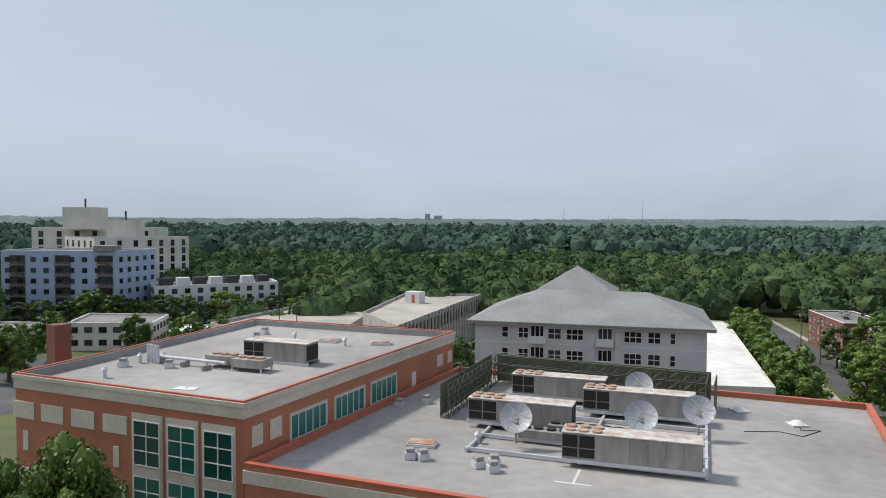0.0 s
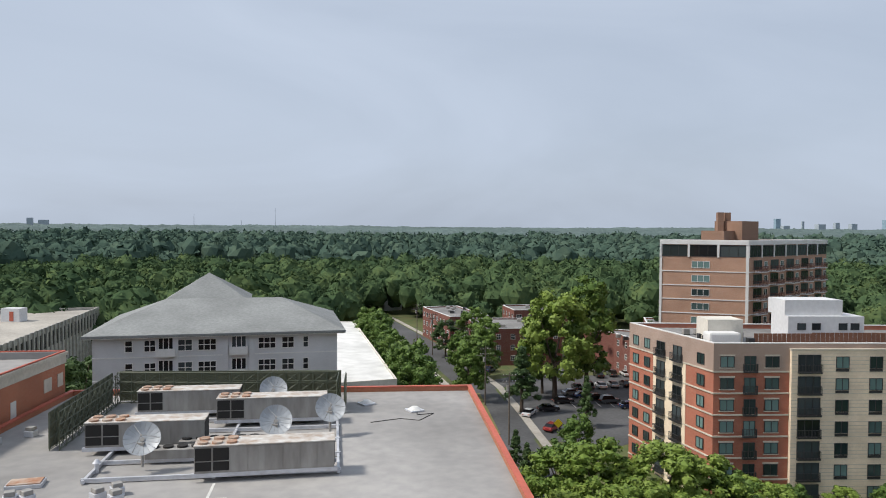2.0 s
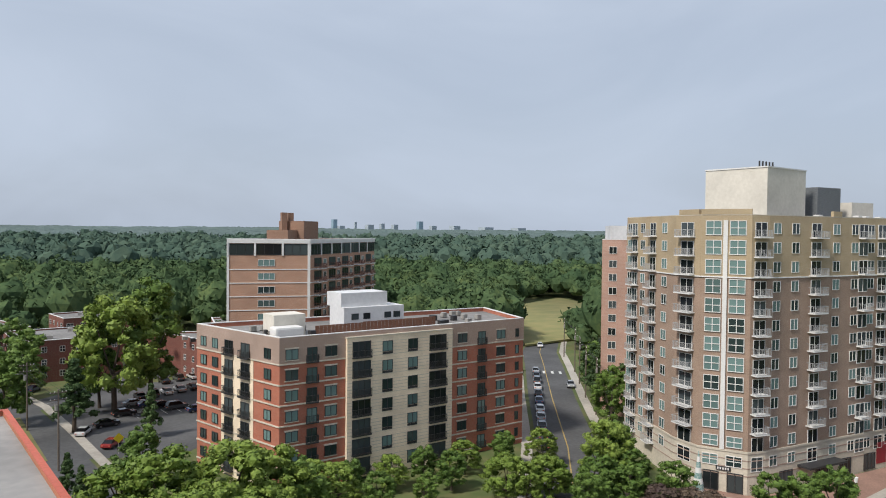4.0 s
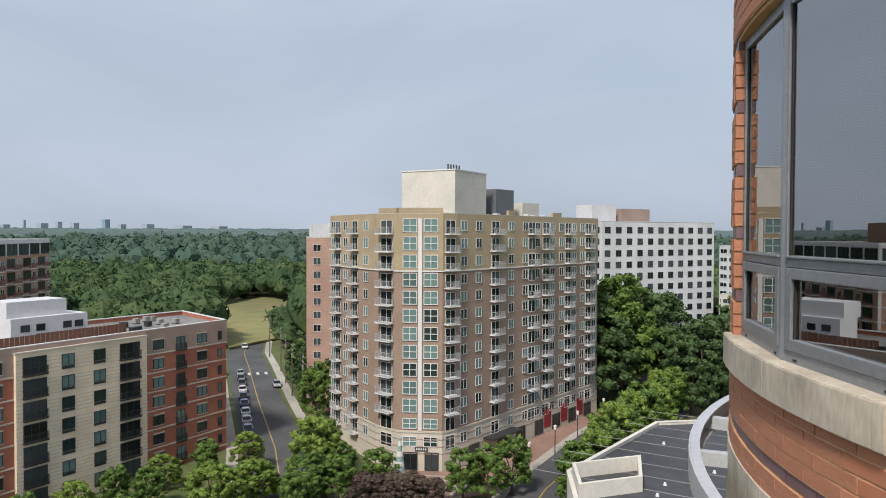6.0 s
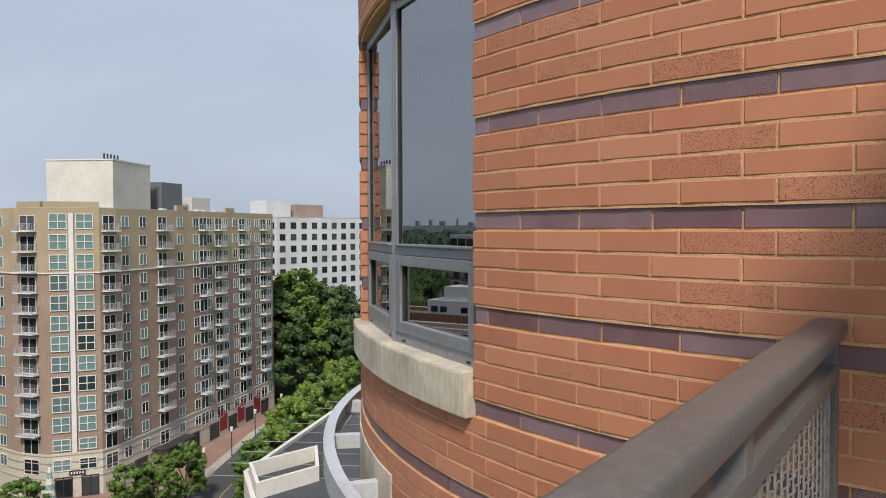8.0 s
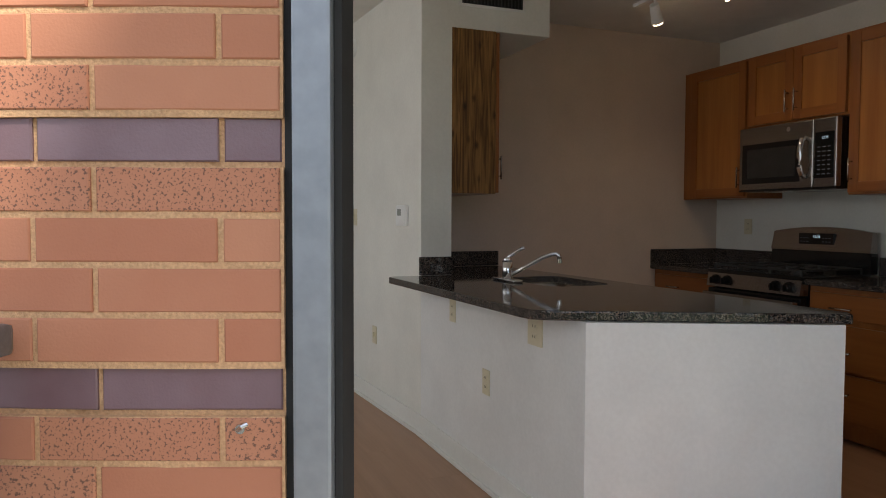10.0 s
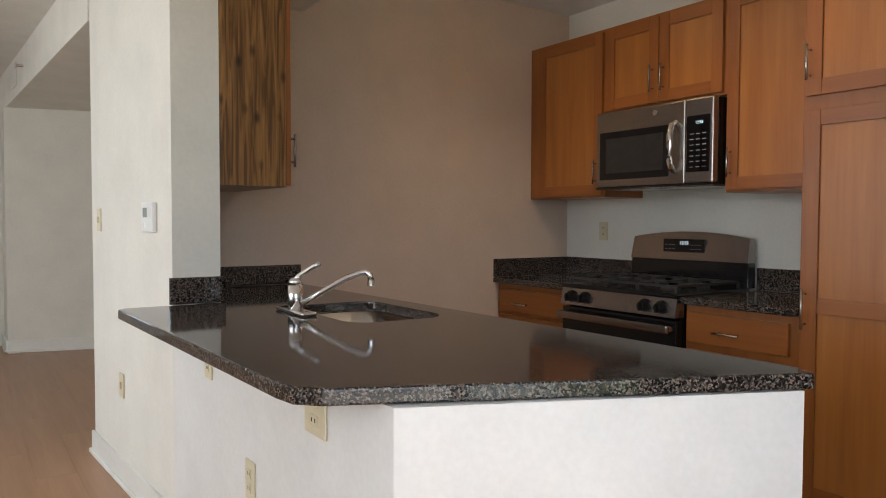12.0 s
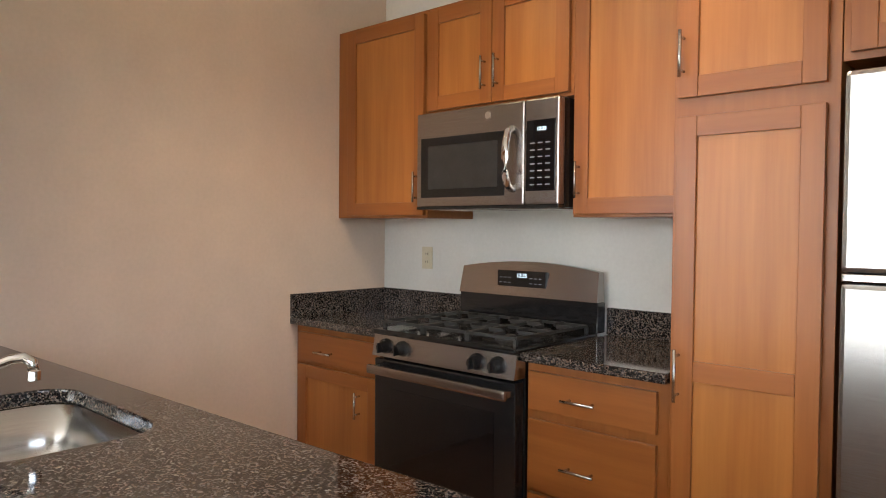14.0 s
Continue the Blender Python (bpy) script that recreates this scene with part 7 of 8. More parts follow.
for k in range(26):
    u, o = random.choice((random.uniform(1, 8), random.uniform(30, 43))), random.uniform(-14, -3)
    t_ = thing("roof_condenser", "small grey condenser on the flat roof", "condenser", ff.at(u, -14.13, o), "roof condensers")
    part("body", box(-0.45, 0.45, -0.45, 0.45, 0.1, 0.9, 0.04), M_HVAC if k % 2 else M_DTRIM, t_)
    part("foot", box(-0.5, 0.5, -0.4, 0.4, 0.0, 0.1), M_DTRIM, t_)

# ---------------------------------------------------------------- salmon slab tower
TA, TB, TC = (-24.6, -153.5), (-40.7, -149.6), (-67.2, -178.1)
TW = [TA, TB, TC, (TA[0] + TC[0] - TB[0], TA[1] + TC[1] - TB[1])]
tw = building("apartment_tower", "salmon brick apartment tower with white floor bands", "building", TW, -0.35, M_TOWB, M_ROOFD, 0.5, M_WTRIM)
fa, fb = Face(tw, TA, TB, centre(TW)), Face(tw, TB, TC, centre(TW))
for k in range(12):
    zf = -5.15 - 2.78 * (k)
    fa.block("band", 0, fa.length, zf - 1.45, zf - 1.27, 0, 0.10, M_WTRIM)
    fb.block("band", 0, fb.length, zf - 1.45, zf - 1.27, 0, 0.16, M_WTRIM)
    fa.window(7.8, zf, 3.4, 1.4, M_WTRIM, M_PANE, (3, 1), 0.08, 0.08)
    for j in range(5):
        fb.window(4.0 + j * 7.6, zf, 3.6, 1.9, M_DTRIM, M_PANED, (3, 1), 0.08, 0.08)
        fb.balcony(4.0 + j * 7.6, zf - 1.35, 4.2, 1.3, M_WTRIM, mat("maroon_rail", (0.16, 0.05, 0.04), None, 0.6, 4, 0.0) if k == 0 and j == 0 else bpy.data.materials["maroon_rail"])
        fb.window(7.6 + j * 7.6, zf, 1.5, 1.3, M_WTRIM, M_PANE, (2, 1), 0.07, 0.08)
for f_ in (fa, fb):
    f_.block("top_band", 0, f_.length, -1.15, -0.35, 0, 0.2, M_WTRIM)
    n_ = 3 if f_ is fa else 7
    for j in range(n_):
        w_ = f_.length / n_
        f_.window((j + 0.5) * w_, -2.4, w_ - 0.5, 2.3, M_DTRIM, M_PANED, (3, 1), 0.08, 0.08)
        f_.block("pier", j * w_ - 0.2 if j else 0, j * w_ + 0.2, -3.7, -1.16, 0, 0.2, M_WTRIM)
fa.block("corner_strip", -0.02, 0.45, G, -0.36, 0, 0.12, M_WTRIM)
fa.block("corner_strip", fa.length - 0.45, fa.length + 0.1, G, -0.36, 0, 0.12, M_WTRIM)
t_ = thing("chimney_house", "brown brick lift house with two chimneys", "roof house", pose(-40, -158, -0.8))
wobj("wall", box(-3.4, 3.4, -3, 3, -0.8, 3.6, 0, pose(-41.5, -160, 0, 0, 0, 45)), M_BROWNB, t_)
wobj("lower_wall", box(-3.0, 3.0, -2.5, 2.5, -0.8, 1.6, 0, pose(-37.5, -157.5, 0, 0, 0, 45)), M_BROWNB, t_)
for x, y in ((-37.6, -158.2), (-39.4, -159.5)):
    wobj("chimney", box(x - 0.6, x + 0.6, y - 0.6, y + 0.6, 0.0, 5.4), M_BROWNB, t_)

# ---------------------------------------------------------------- tall tan flats
TP = [(-82.7, -100.7), (-76.9, -83.9), (-76.6, -78.9), (-80.3, -73.2), (-83.1, -72.6), (-129.2, -71.4), (-131, -92.0), (-104, -104)]
cc = centre(TP)
tn = building("apartment_tower", "tall tan brick flats with a yellow top and white balconies", "building", TP, 4.3, M_TAN, M_ROOFD, 0.6, M_LIME)
FL = 2.78
faces = [Face(tn, TP[1], TP[0], cc), Face(tn, TP[1], TP[2], cc), Face(tn, TP[2], TP[3], cc), Face(tn, TP[3], TP[4], cc), Face(tn, TP[4], TP[5], cc)]
for f_ in faces:
    f_.block("upper_wall", -0.04, f_.length + 0.04, -4.45, 4.28, 0.0, 0.06, M_YEL, 0, "buff brick upper storeys")
    f_.block("band", -0.06, f_.length + 0.06, -4.62, -4.44, 0.0, 0.16, M_WTRIM)
    f_.block("band", -0.06, f_.length + 0.06, -29.5, -29.2, 0.0, 0.16, M_LIME)
    f_.block("base_wall", -0.04, f_.length + 0.04, G, -29.52, 0.0, 0.06, M_LIME, 0, "limestone base storeys")
    for z_ in (-30.6, -31.7, -32.8):
        f_.block("band", -0.06, f_.length + 0.06, z_, z_ + 0.16, 0.0, 0.10, M_TAUPE)
for k in range(13):
    zf = 2.5 - FL * k
    f_ = faces[0]
    for u in (3.6, 11.3, 16.4):
        f_.window(u, zf, 1.7, 1.6, M_WTRIM, M_PANE, (2, 1), 0.08, 0.08, "window", 0.06)
    for u in (7.6, 14.4):
        f_.window(u, zf - 0.2, 2.0, 2.1, M_WTRIM, M_PANED, (2, 1), 0.08, 0.08, "window_door", 0.06)
        f_.balcony(u, zf - 1.3, 2.6, 1.2, M_WTRIM, M_BRAIL)
    f_ = faces[1]
    f_.window(2.4, zf - 0.2, 2.6, 2.1, M_WTRIM, M_PANED, (2, 1), 0.08, 0.08, "window_door", 0.06)
    if k < 11:
        f_.balcony(2.4, zf - 1.3, 3.2, 1.2, M_WTRIM, M_BRAIL)
    f_ = faces[2]
    for u in (1.75, 5.0):
        f_.window(u, zf, 2.2, 2.1 if k < 11 else 1.6, M_WTRIM, M_PANE, (2, 2), 0.10, 0.10, "window", 0.06)
    f_ = faces[3]
    f_.window(1.5, zf - 0.2, 2.0, 2.1, M_WTRIM, M_PANED, (2, 1), 0.08, 0.08, "window_door", 0.06)
    if k < 11:
        f_.balcony(1.5, zf - 1.3, 2.4, 1.2, M_WTRIM, M_BRAIL)
    f_ = faces[4]
    for u in (1.7, 5.6, 14.8, 19.2, 23.2, 28.4, 31.6, 36.4, 39.6, 44.4):
        f_.window(u, zf, 1.6, 1.6, M_WTRIM, M_PANE, (2, 1), 0.08, 0.08, "window", 0.06)
    for u in (10.2, 21.3, 26.0, 34.0, 42.0):
        f_.window(u, zf - 0.2, 2.2, 2.1, M_WTRIM, M_PANED, (2, 1), 0.08, 0.08, "window_door", 0.06)
        if k < 11 and (u != 21.3 or k % 2 == 0):
            f_.balcony(u, zf - 1.3, 3.0 if u < 15 else 2.4, 1.2, M_WTRIM, M_BRAIL)
faces[2].block("white_strip", 3.05, 3.65, -29.2, 3.6, 0.06, 0.22, M_WTRIM)
for u in (4.5, 12.5, 18, 24, 30, 36, 42):
    faces[4].window(u, -33.9, 2.8, 2.6, M_DTRIM, M_PANED, (3, 1), 0.12, 0.10, "shop_window", 0.06)
for u in (27.0, 33.0, 39.0):
    faces[4].block("awning", u - 1.2, u + 1.2, -34.6, -31.2, 0.06, 0.12, mat("crimson_panel", (0.28, 0.02, 0.03), None, 0.6, 4, 0.0) if u == 27.0 else bpy.data.materials["crimson_panel"])
for u in (1.9, 5.2):
    faces[2].window(u, -33.9, 2.2, 2.8, M_DTRIM, M_PANED, (2, 1), 0.12, 0.10, "shop_door", 0.06)
faces[4].block("canopy", 7.0, 15.5, -32.4, -32.1, 0.06, 2.2, M_DTRIM)
sg = faces[2].block("shop_sign", 2.6, 4.6, -32.3, -31.7, 0.10, 0.2, M_DTRIM)
for u in (2.8, 3.15, 3.5, 3.85, 4.2):
    faces[2].block("sign_bar", u, u + 0.2, -32.15, -31.85, 0.2, 0.24, M_WTRIM)
for f_, u0, u1 in ((faces[1], 0.6, 4.6), (faces[2], 0.0, faces[2].length), (faces[4], 14.0, 16.0), (faces[4], 28.5, 31.5)):
    f_.block("raised_parapet", u0, u1, 4.42, 5.2, -0.4, 0.08, M_YEL)
t_ = thing("penthouse", "cream rendered lift house over the tan flats", "roof house", pose(-92, -84, 3.7))
wobj("wall", prism([(-85.3, -86.0), (-87.0, -76.0), (-98.0, -77.5), (-95, -90)], 3.66, 11.6), M_OFFW, t_)
wobj("coping", ring_wall(inset([(-85.3, -86.0), (-87.0, -76.0), (-98.0, -77.5), (-95, -90)], -0.1), 0.5, 11.602, 11.8), M_WTRIM, t_)
for k in range(5):
    wobj("aerial", cyl((-89 - 0.9 * k, -79 - 0.1 * k, 11.6), (-89 - 0.9 * k, -79 - 0.1 * k, 12.9), 0.14, 6), M_DTRIM, t_)
t_ = thing("cooling_tower", "dark grey louvred cooling tower on the roof", "cooling tower", pose(-104, -80, 3.7))
part("body", box(-3.0, 3.0, -2.5, 2.5, 0.8, 5.6, 0.1), mat("dark_louvre", (0.10, 0.11, 0.12), (0.16, 0.17, 0.18), 0.6, 2, 0.2, stretch=(1, 1, 8)), t_)
part("skid", box(-3.2, 3.2, -2.7, 2.7, 0.0, 0.8), M_DTRIM, t_)
t_ = thing("plant_house", "cream rendered rooftop plant house", "roof house", pose(-113, -80, 3.7))
part("wall", box(-3.0, 3.0, -2.5, 2.5, 0, 3.4), M_OFFW, t_)
for k in range(10):
    x, y = random.uniform(-125, -98), random.uniform(-84, -74)
    t_ = thing("roof_vent", "small pale roof vent on the tan flats", "roof vent", pose(x, y, 3.7), "roof fittings")
    part("pipe", box(-0.5, 0.5, -0.5, 0.5, 0, 1.1, 0.05), M_WTRIM, t_)
# striped spire on the plaza
t_ = thing("spire", "slender green and white patterned spire on the plaza", "sculpture", pose(-73.0, -75.4, G))
for k in range(9):
    bm = cyl((0, 0, 0.12 + k * 0.75), (0, 0, 0.12 + (k + 1) * 0.75), 1.0 - k * 0.105, 12, 1.0 - (k + 1) * 0.105)
    part("tier", bm, mat("jade_panel", (0.12, 0.26, 0.24), (0.4, 0.48, 0.46), 0.4, 5, 0.0) if k == 0 else (bpy.data.materials["jade_panel"] if k % 2 == 0 else M_WTRIM), t_)

# ---------------------------------------------------------------- other blocks
def plain_block(name, label, pts, z1, wallm, floors, fh, step, ztop, w=1.6, h=1.5, fm=None, pm=None, z0=G, cap=None, skip=()):
    b_ = building(name, label, "building", pts, z1, wallm, M_ROOFD, 0.5, cap or M_WTRIM, z0)
    c0 = centre(pts)
    for i in range(len(pts)):
        p, q = pts[i], pts[(i + 1) % len(pts)]
        mid = Vector(((p[0] + q[0]) / 2, (p[1] + q[1]) / 2))
        if (mid - Vector(c0)).dot(Vector((5, -5)) - mid) < 0 or i in skip:
            continue
        f_ = Face(b_, p, q, c0)
        n_ = max(1, int(f_.length / step))
        for j in range(n_):
            for k in range(floors):
                f_.window((j + 0.5) * f_.length / n_, ztop - fh * k, w, h, fm or M_WTRIM, pm or M_PANED, (2, 1), 0.08, 0.08)
    return b_


plain_block("apartment_tower", "pale red brick tower behind the tan flats", [(-92, -118), (-98, -112), (-106, -122.5), (-100, -127.3)], 0.3, M_PINKB, 13, 2.75, 3.2, -1.8)
t_ = thing("lift_house", "white lift house on the red tower", "roof house", pose(-99, -120, 0))
part("wall", box(-5, 5, -3, 3, -0.2, 3.2, 0, pose(0, 0, 0, 0, 0, 54)), M_WHITEB, t_)
plain_block("apartment_tower", "white slab block with rows of square windows", [(-151, -81), (-186, -66), (-199, -72), (-206, -88), (-160, -100)], 4.2, M_WHITEB, 13, 2.8, 3.3, 2.2, 1.7, 1.5, M_DTRIM)
t_ = thing("roof_house", "grey and white roof houses on the white block", "roof house", pose(-172, -84, 3.7))
part("wall", box(-5, 5, -3, 3, 0, 4.0, 0, pose(0, 0, 0, 0, 0, -22)), M_TAUPE, t_)
part("side_wall", box(-4, 4, -3, 3, 0, 4.8, 0, pose(10, -4, 0, 0, 0, -22)), M_WHITEB, t_)
plain_block("office_block", "white banded office block in the distance", [(-255, -70), (-275, -62), (-290, -80), (-268, -90)], -3, M_WHITEB, 9, 3.1, 4, -5, 3.6, 1.5)
plain_block("low_office", "low white building behind the trees", [(-215, -60), (-236, -56), (-240, -70), (-218, -74)], -17, M_OFFW, 4, 3.2, 4, -19, 3.2, 1.3)
pod = building("podium", "low building with a black flat roof and cream parapets", "building", [(-44, -30), (-61, -41.2), (-86, -41.5), (-98, -30), (-60, -18)], -23.6, M_OFFW, M_ROOFB, 0.4, M_OFFW)
for pts in ([(-55.2, -36.8), (-60.6, -40.4), (-67.6, -35.9), (-61.2, -33.0)],):
    wobj("upstand", ring_wall(pts, 0.35, -24.0, -22.4), M_OFFW, pod, "cream upstand wall")
for k in range(9):
    wobj("seam", box(-0.12, 0.12, -12, 12, -23.936, -23.928, 0, pose(-62 - 4 * k, -33, 0, 0, 0, 8)), M_ROOFD, pod)
for k in range(8):
    x, y = random.uniform(-78, -50), random.uniform(-38, -28)
    t_ = thing("roof_drain", "small roof drain dome on black roofing", "roof drain", pose(x, y, -23.93), "roof drains")
    part("dome", cyl((0, 0, 0), (0, 0, 0.3), 0.2, 10, 0.1), M_WTRIM, t_)

def further(pts, k_=1.25):
    return [(5.7 + (x - 5.7) * k_, -5.45 + (y + 5.45) * k_) for x, y in pts]


BLP = further([(215.5, -99.7), (189.2, -117.4), (196, -134), (226, -114)])
bl = plain_block("apartment_block", "blue-grey sided flats with dark balconies", BLP, -9.0, M_BLUES, 7, 3.7, 4.2, -12.0, 1.8, 1.7, M_DTRIM)
fbl = Face(bl, BLP[0], BLP[1], centre(BLP))
for k in range(7):
    for u in (5.6, 21.2, 35.6):
        fbl.window(u, -12.0 - 3.7 * k, 5.2, 2.9, M_DTRIM, M_DTRIM, (2, 1), 0.2, 0.25, "loggia")
        fbl.balcony(u, -13.8 - 3.7 * k, 5.2, 1.0, M_DTRIM, M_RUST)
wobj("gable", prism([tuple(fbl.at(u, 0, o).translation.xy) for u, o in ((32.2, 1.2), (39.0, 1.2), (39.0, -5), (32.2, -5))], -9.0, -7.2), M_SHING, bl)
plain_block("apartment_tower", "pale concrete tower with dark window strips", further([(275, -137), (253, -172), (270, -190), (298, -150)]), -2.0, M_OFFW, 10, 3.6, 6.9, -4.8, 2.0, 2.8, M_DTRIM)
plain_block("apartment_tower", "pale concrete tower standing in front of another", further([(232.8, -136.1), (231.6, -153.4), (231.2, -171.5), (255, -165), (258, -140)]), -5.8, M_OFFW, 8, 3.6, 5.5, -8.4, 1.9, 2.8, M_DTRIM)
for x, y, w, z0, z1 in ((326, -186, 7.5, -2.6, 7.4), (299, -189, 6.2, -6.4, 1.6)):
    t_ = thing("lift_house", "pale concrete lift house with a mast", "roof house", pose(x, y, z0, 0, 0, 35))
    part("wall", box(-w, w, -w * 0.8, w * 0.8, 0, z1 - z0), M_OFFW, t_)
    part("mast", cyl((0, 0, z1 - z0), (0, 0, z1 - z0 + 4), 0.4, 6), M_DTRIM, t_)
plain_block("town_houses", "grey and brick town houses with roof terraces", [(228, -155), (210, -195.5), (222, -203), (243, -163)], -21.5, M_GREYS, 4, 3.0, 4.2, -23.5, 1.9, 1.8, M_DTRIM)
for k in range(7):
    t_ = thing("stair_house", "grey roof stair house on the town houses", "roof house", pose(233 - 2.6 * k, -163 - 5.2 * k, -22, 0, 0, 65))
    part("wall", box(-2.2, 2.2, -1.8, 1.8, 0, 2.8), M_GREYS if k % 2 else M_DTRIM, t_)
plain_block("motel", "two-storey cream motel with dark windows", [(206.4, -112.5), (187.8, -127.2), (200, -141), (222, -128)], -27.6, M_OFFW, 2, 3.6, 3.6, -29.6, 2.2, 1.7, M_DTRIM, z0=G)
plain_block("motel", "cream motel wing by the street", [(224, -92), (211.7, -98.5), (216, -112), (232, -104)], -28.2, M_OFFW, 2, 3.2, 3.6, -30.2, 2.0, 1.6, M_DTRIM, z0=G)
setting("road_left", prism([(150, -60), (220, -84), (206, -100), (176, -118), (150, -100)], G, G + 0.03), M_ASPH, "asphalt street by the motel", "road")
wallb = building("shop", "long pale low shop building", "building", [(186, -131), (164, -150), (172, -160), (196, -140)], -30.5, M_WHITEB, M_ROOFW, 0.4, M_BLUES)
deck2 = building("parking_deck", "pale concrete upper parking deck with low walls", "building", [(166, -130), (146, -124.5), (128, -140), (148, -178), (174, -221), (186, -212)], -26.0, M_CONC, M_PAVE, 1.0, None)
gar = building("parking_garage", "beige garage block with a row of dark openings", "building", [(125.6, -145.9), (103.5, -131.6), (125.1, -204.1), (146.3, -191.1)], -21.8, M_CONC, M_PAVE, 0.8, None)
fg = Face(gar, (103.5, -131.6), (125.6, -145.9), (125, -168))
fg2 = Face(gar, (103.5, -131.6), (125.1, -204.1), (125, -168))
for k in range(26):
    fg2.block("opening", k * 2.8 + 0.8, k * 2.8 + 2.4, -26.6, -23.2, 0.0, 0.04, M_DARK)
    fg2.block("pier", k * 2.8 - 0.3, k * 2.8 + 0.5, G, -21.8, 0.0, 0.35, M_CONC)
fg.block("opening", 4, 12, -27.0, -24.4, 0.0, 0.04, M_DARK)
for k in range(8):
    t_ = thing("deck_lamp", "lamp post on the parking deck", "lamp post", pose(150 + 3.2 * k, -140 - 9.5 * k, -26.8), "deck lamps")
    part("post", cyl((0, 0, 0), (0, 0, 6.5), 0.12, 6), M_DTRIM, t_)
    part("head", box(-0.6, 0.6, -0.15, 0.15, 6.5, 6.7), M_DTRIM, t_)
t_ = thing("stair_tower", "small white stair tower with a red panel", "roof house", pose(131, -176, -22.6))
part("wall", box(-2.5, 2.5, -1.5, 1.5, 0, 3.4), M_WHITEB, t_)
part("panel", box(-0.9, 0.2, 1.5, 1.56, 0.2, 2.6), M_REDCAP, t_)
t_ = thing("chimney", "tall freestanding red brick chimney", "chimney", pose(84.5, -46.5, G))
part("shaft", box(-0.9, 0.9, -0.9, 0.9, 0, 25.5), M_DRED, t_)

# distant houses, skyline, masts
for x, y, s_ in ((-150, -330, 9), (-172, -345, 8), (120, -300, 8), (60, -330, 9), (160, -290, 8), (-110, -340, 8), (230, -330, 10), (95, -280, 7)):
    t_ = thing("house", "small pitched-roof house among the trees", "house", pose(x, y, rise(x, y), 0, 0, random.uniform(0, 90)), "distant houses")
    part("wall", box(-s_ / 2, s_ / 2, -s_ / 3, s_ / 3, 0, 9), M_WHITEB, t_)
    bm = bmesh.new()
    vs = [bm.verts.new(v) for v in ((-s_ / 2, -s_ / 2.6, 9), (s_ / 2, -s_ / 2.6, 9), (s_ / 2, s_ / 2.6, 9), (-s_ / 2, s_ / 2.6, 9), (-s_ / 2, 0, 12.4), (s_ / 2, 0, 12.4))]
    for f_ in ((0, 1, 5, 4), (2, 3, 4, 5), (1, 2, 5), (3, 0, 4), (3, 2, 1, 0)):
        bm.faces.new([vs[i] for i in f_])
    bmesh.ops.recalc_face_normals(bm, faces=bm.faces)
    part("roof", bm, M_SHING, t_)
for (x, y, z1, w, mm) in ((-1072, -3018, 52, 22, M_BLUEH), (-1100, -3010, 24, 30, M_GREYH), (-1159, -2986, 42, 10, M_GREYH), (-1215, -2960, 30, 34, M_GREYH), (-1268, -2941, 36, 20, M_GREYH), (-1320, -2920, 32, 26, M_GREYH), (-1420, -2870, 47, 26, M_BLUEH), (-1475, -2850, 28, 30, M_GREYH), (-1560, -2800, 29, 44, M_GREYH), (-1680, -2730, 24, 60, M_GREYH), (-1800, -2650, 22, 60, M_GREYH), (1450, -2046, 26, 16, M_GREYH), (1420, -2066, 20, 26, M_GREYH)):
    t_ = thing("far_tower", "tower block on the skyline, tinted with haze", "building", pose(x, y, rise(x, y), 0, 0, 20), "skyline towers")
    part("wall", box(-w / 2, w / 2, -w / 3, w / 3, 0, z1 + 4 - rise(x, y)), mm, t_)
for x, y, z1 in ((1042, -2280, 50), (799, -2376, 72), (900, -2330, 30)):
    t_ = thing("radio_mast", "thin radio mast on the skyline", "mast", pose(x, y, rise(x, y)), "radio masts")
    part("mast", cyl((0, 0, 0), (0, 0, z1 - rise(x, y)), 1.0, 5, 0.5), M_GREYH, t_)


# ---------------------------------------------------------------- trees
def leaf_cloud(blobs, count, size, rng, flat=0.75):
    """Small leaf sprays scattered over lumps; verts and quads for one mesh."""
    vs, fs = [], []
    for (c0, r0) in blobs:
        c0 = np.array(c0)
        for _ in range(count):
            d_ = rng.normal(size=3)
            d_ /= np.linalg.norm(d_)
            p_ = c0 + d_ * r0 * np.array((1, 1, flat)) * rng.uniform(0.75, 1.08)
            a_ = rng.normal(size=3) + d_ * 0.3
            a_ /= np.linalg.norm(a_)
            t1 = np.cross(d_ + rng.normal(size=3) * 1.1, a_)
            t1 /= np.linalg.norm(t1) + 1e-6
            t2 = np.cross(t1, d_ + rng.normal(size=3) * 0.3)
            t2 /= np.linalg.norm(t2) + 1e-6
            s_ = size * rng.uniform(0.6, 1.3)
            n0 = len(vs)
            vs += [p_ - t1 * s_, p_ + t2 * s_ * 0.6, p_ + t1 * s_, p_ - t2 * s_ * 0.6]
            fs.append((n0, n0 + 1, n0 + 2, n0 + 3))
    return vs, fs


def ico(sub):
    b_ = bmesh.new()
    bmesh.ops.create_icosphere(b_, subdivisions=sub, radius=1.0)
    v_ = np.array([v.co[:] for v in b_.verts])
    f_ = np.array([[v.index for v in f.verts] for f in b_.faces])
    b_.free()
    return v_, f_


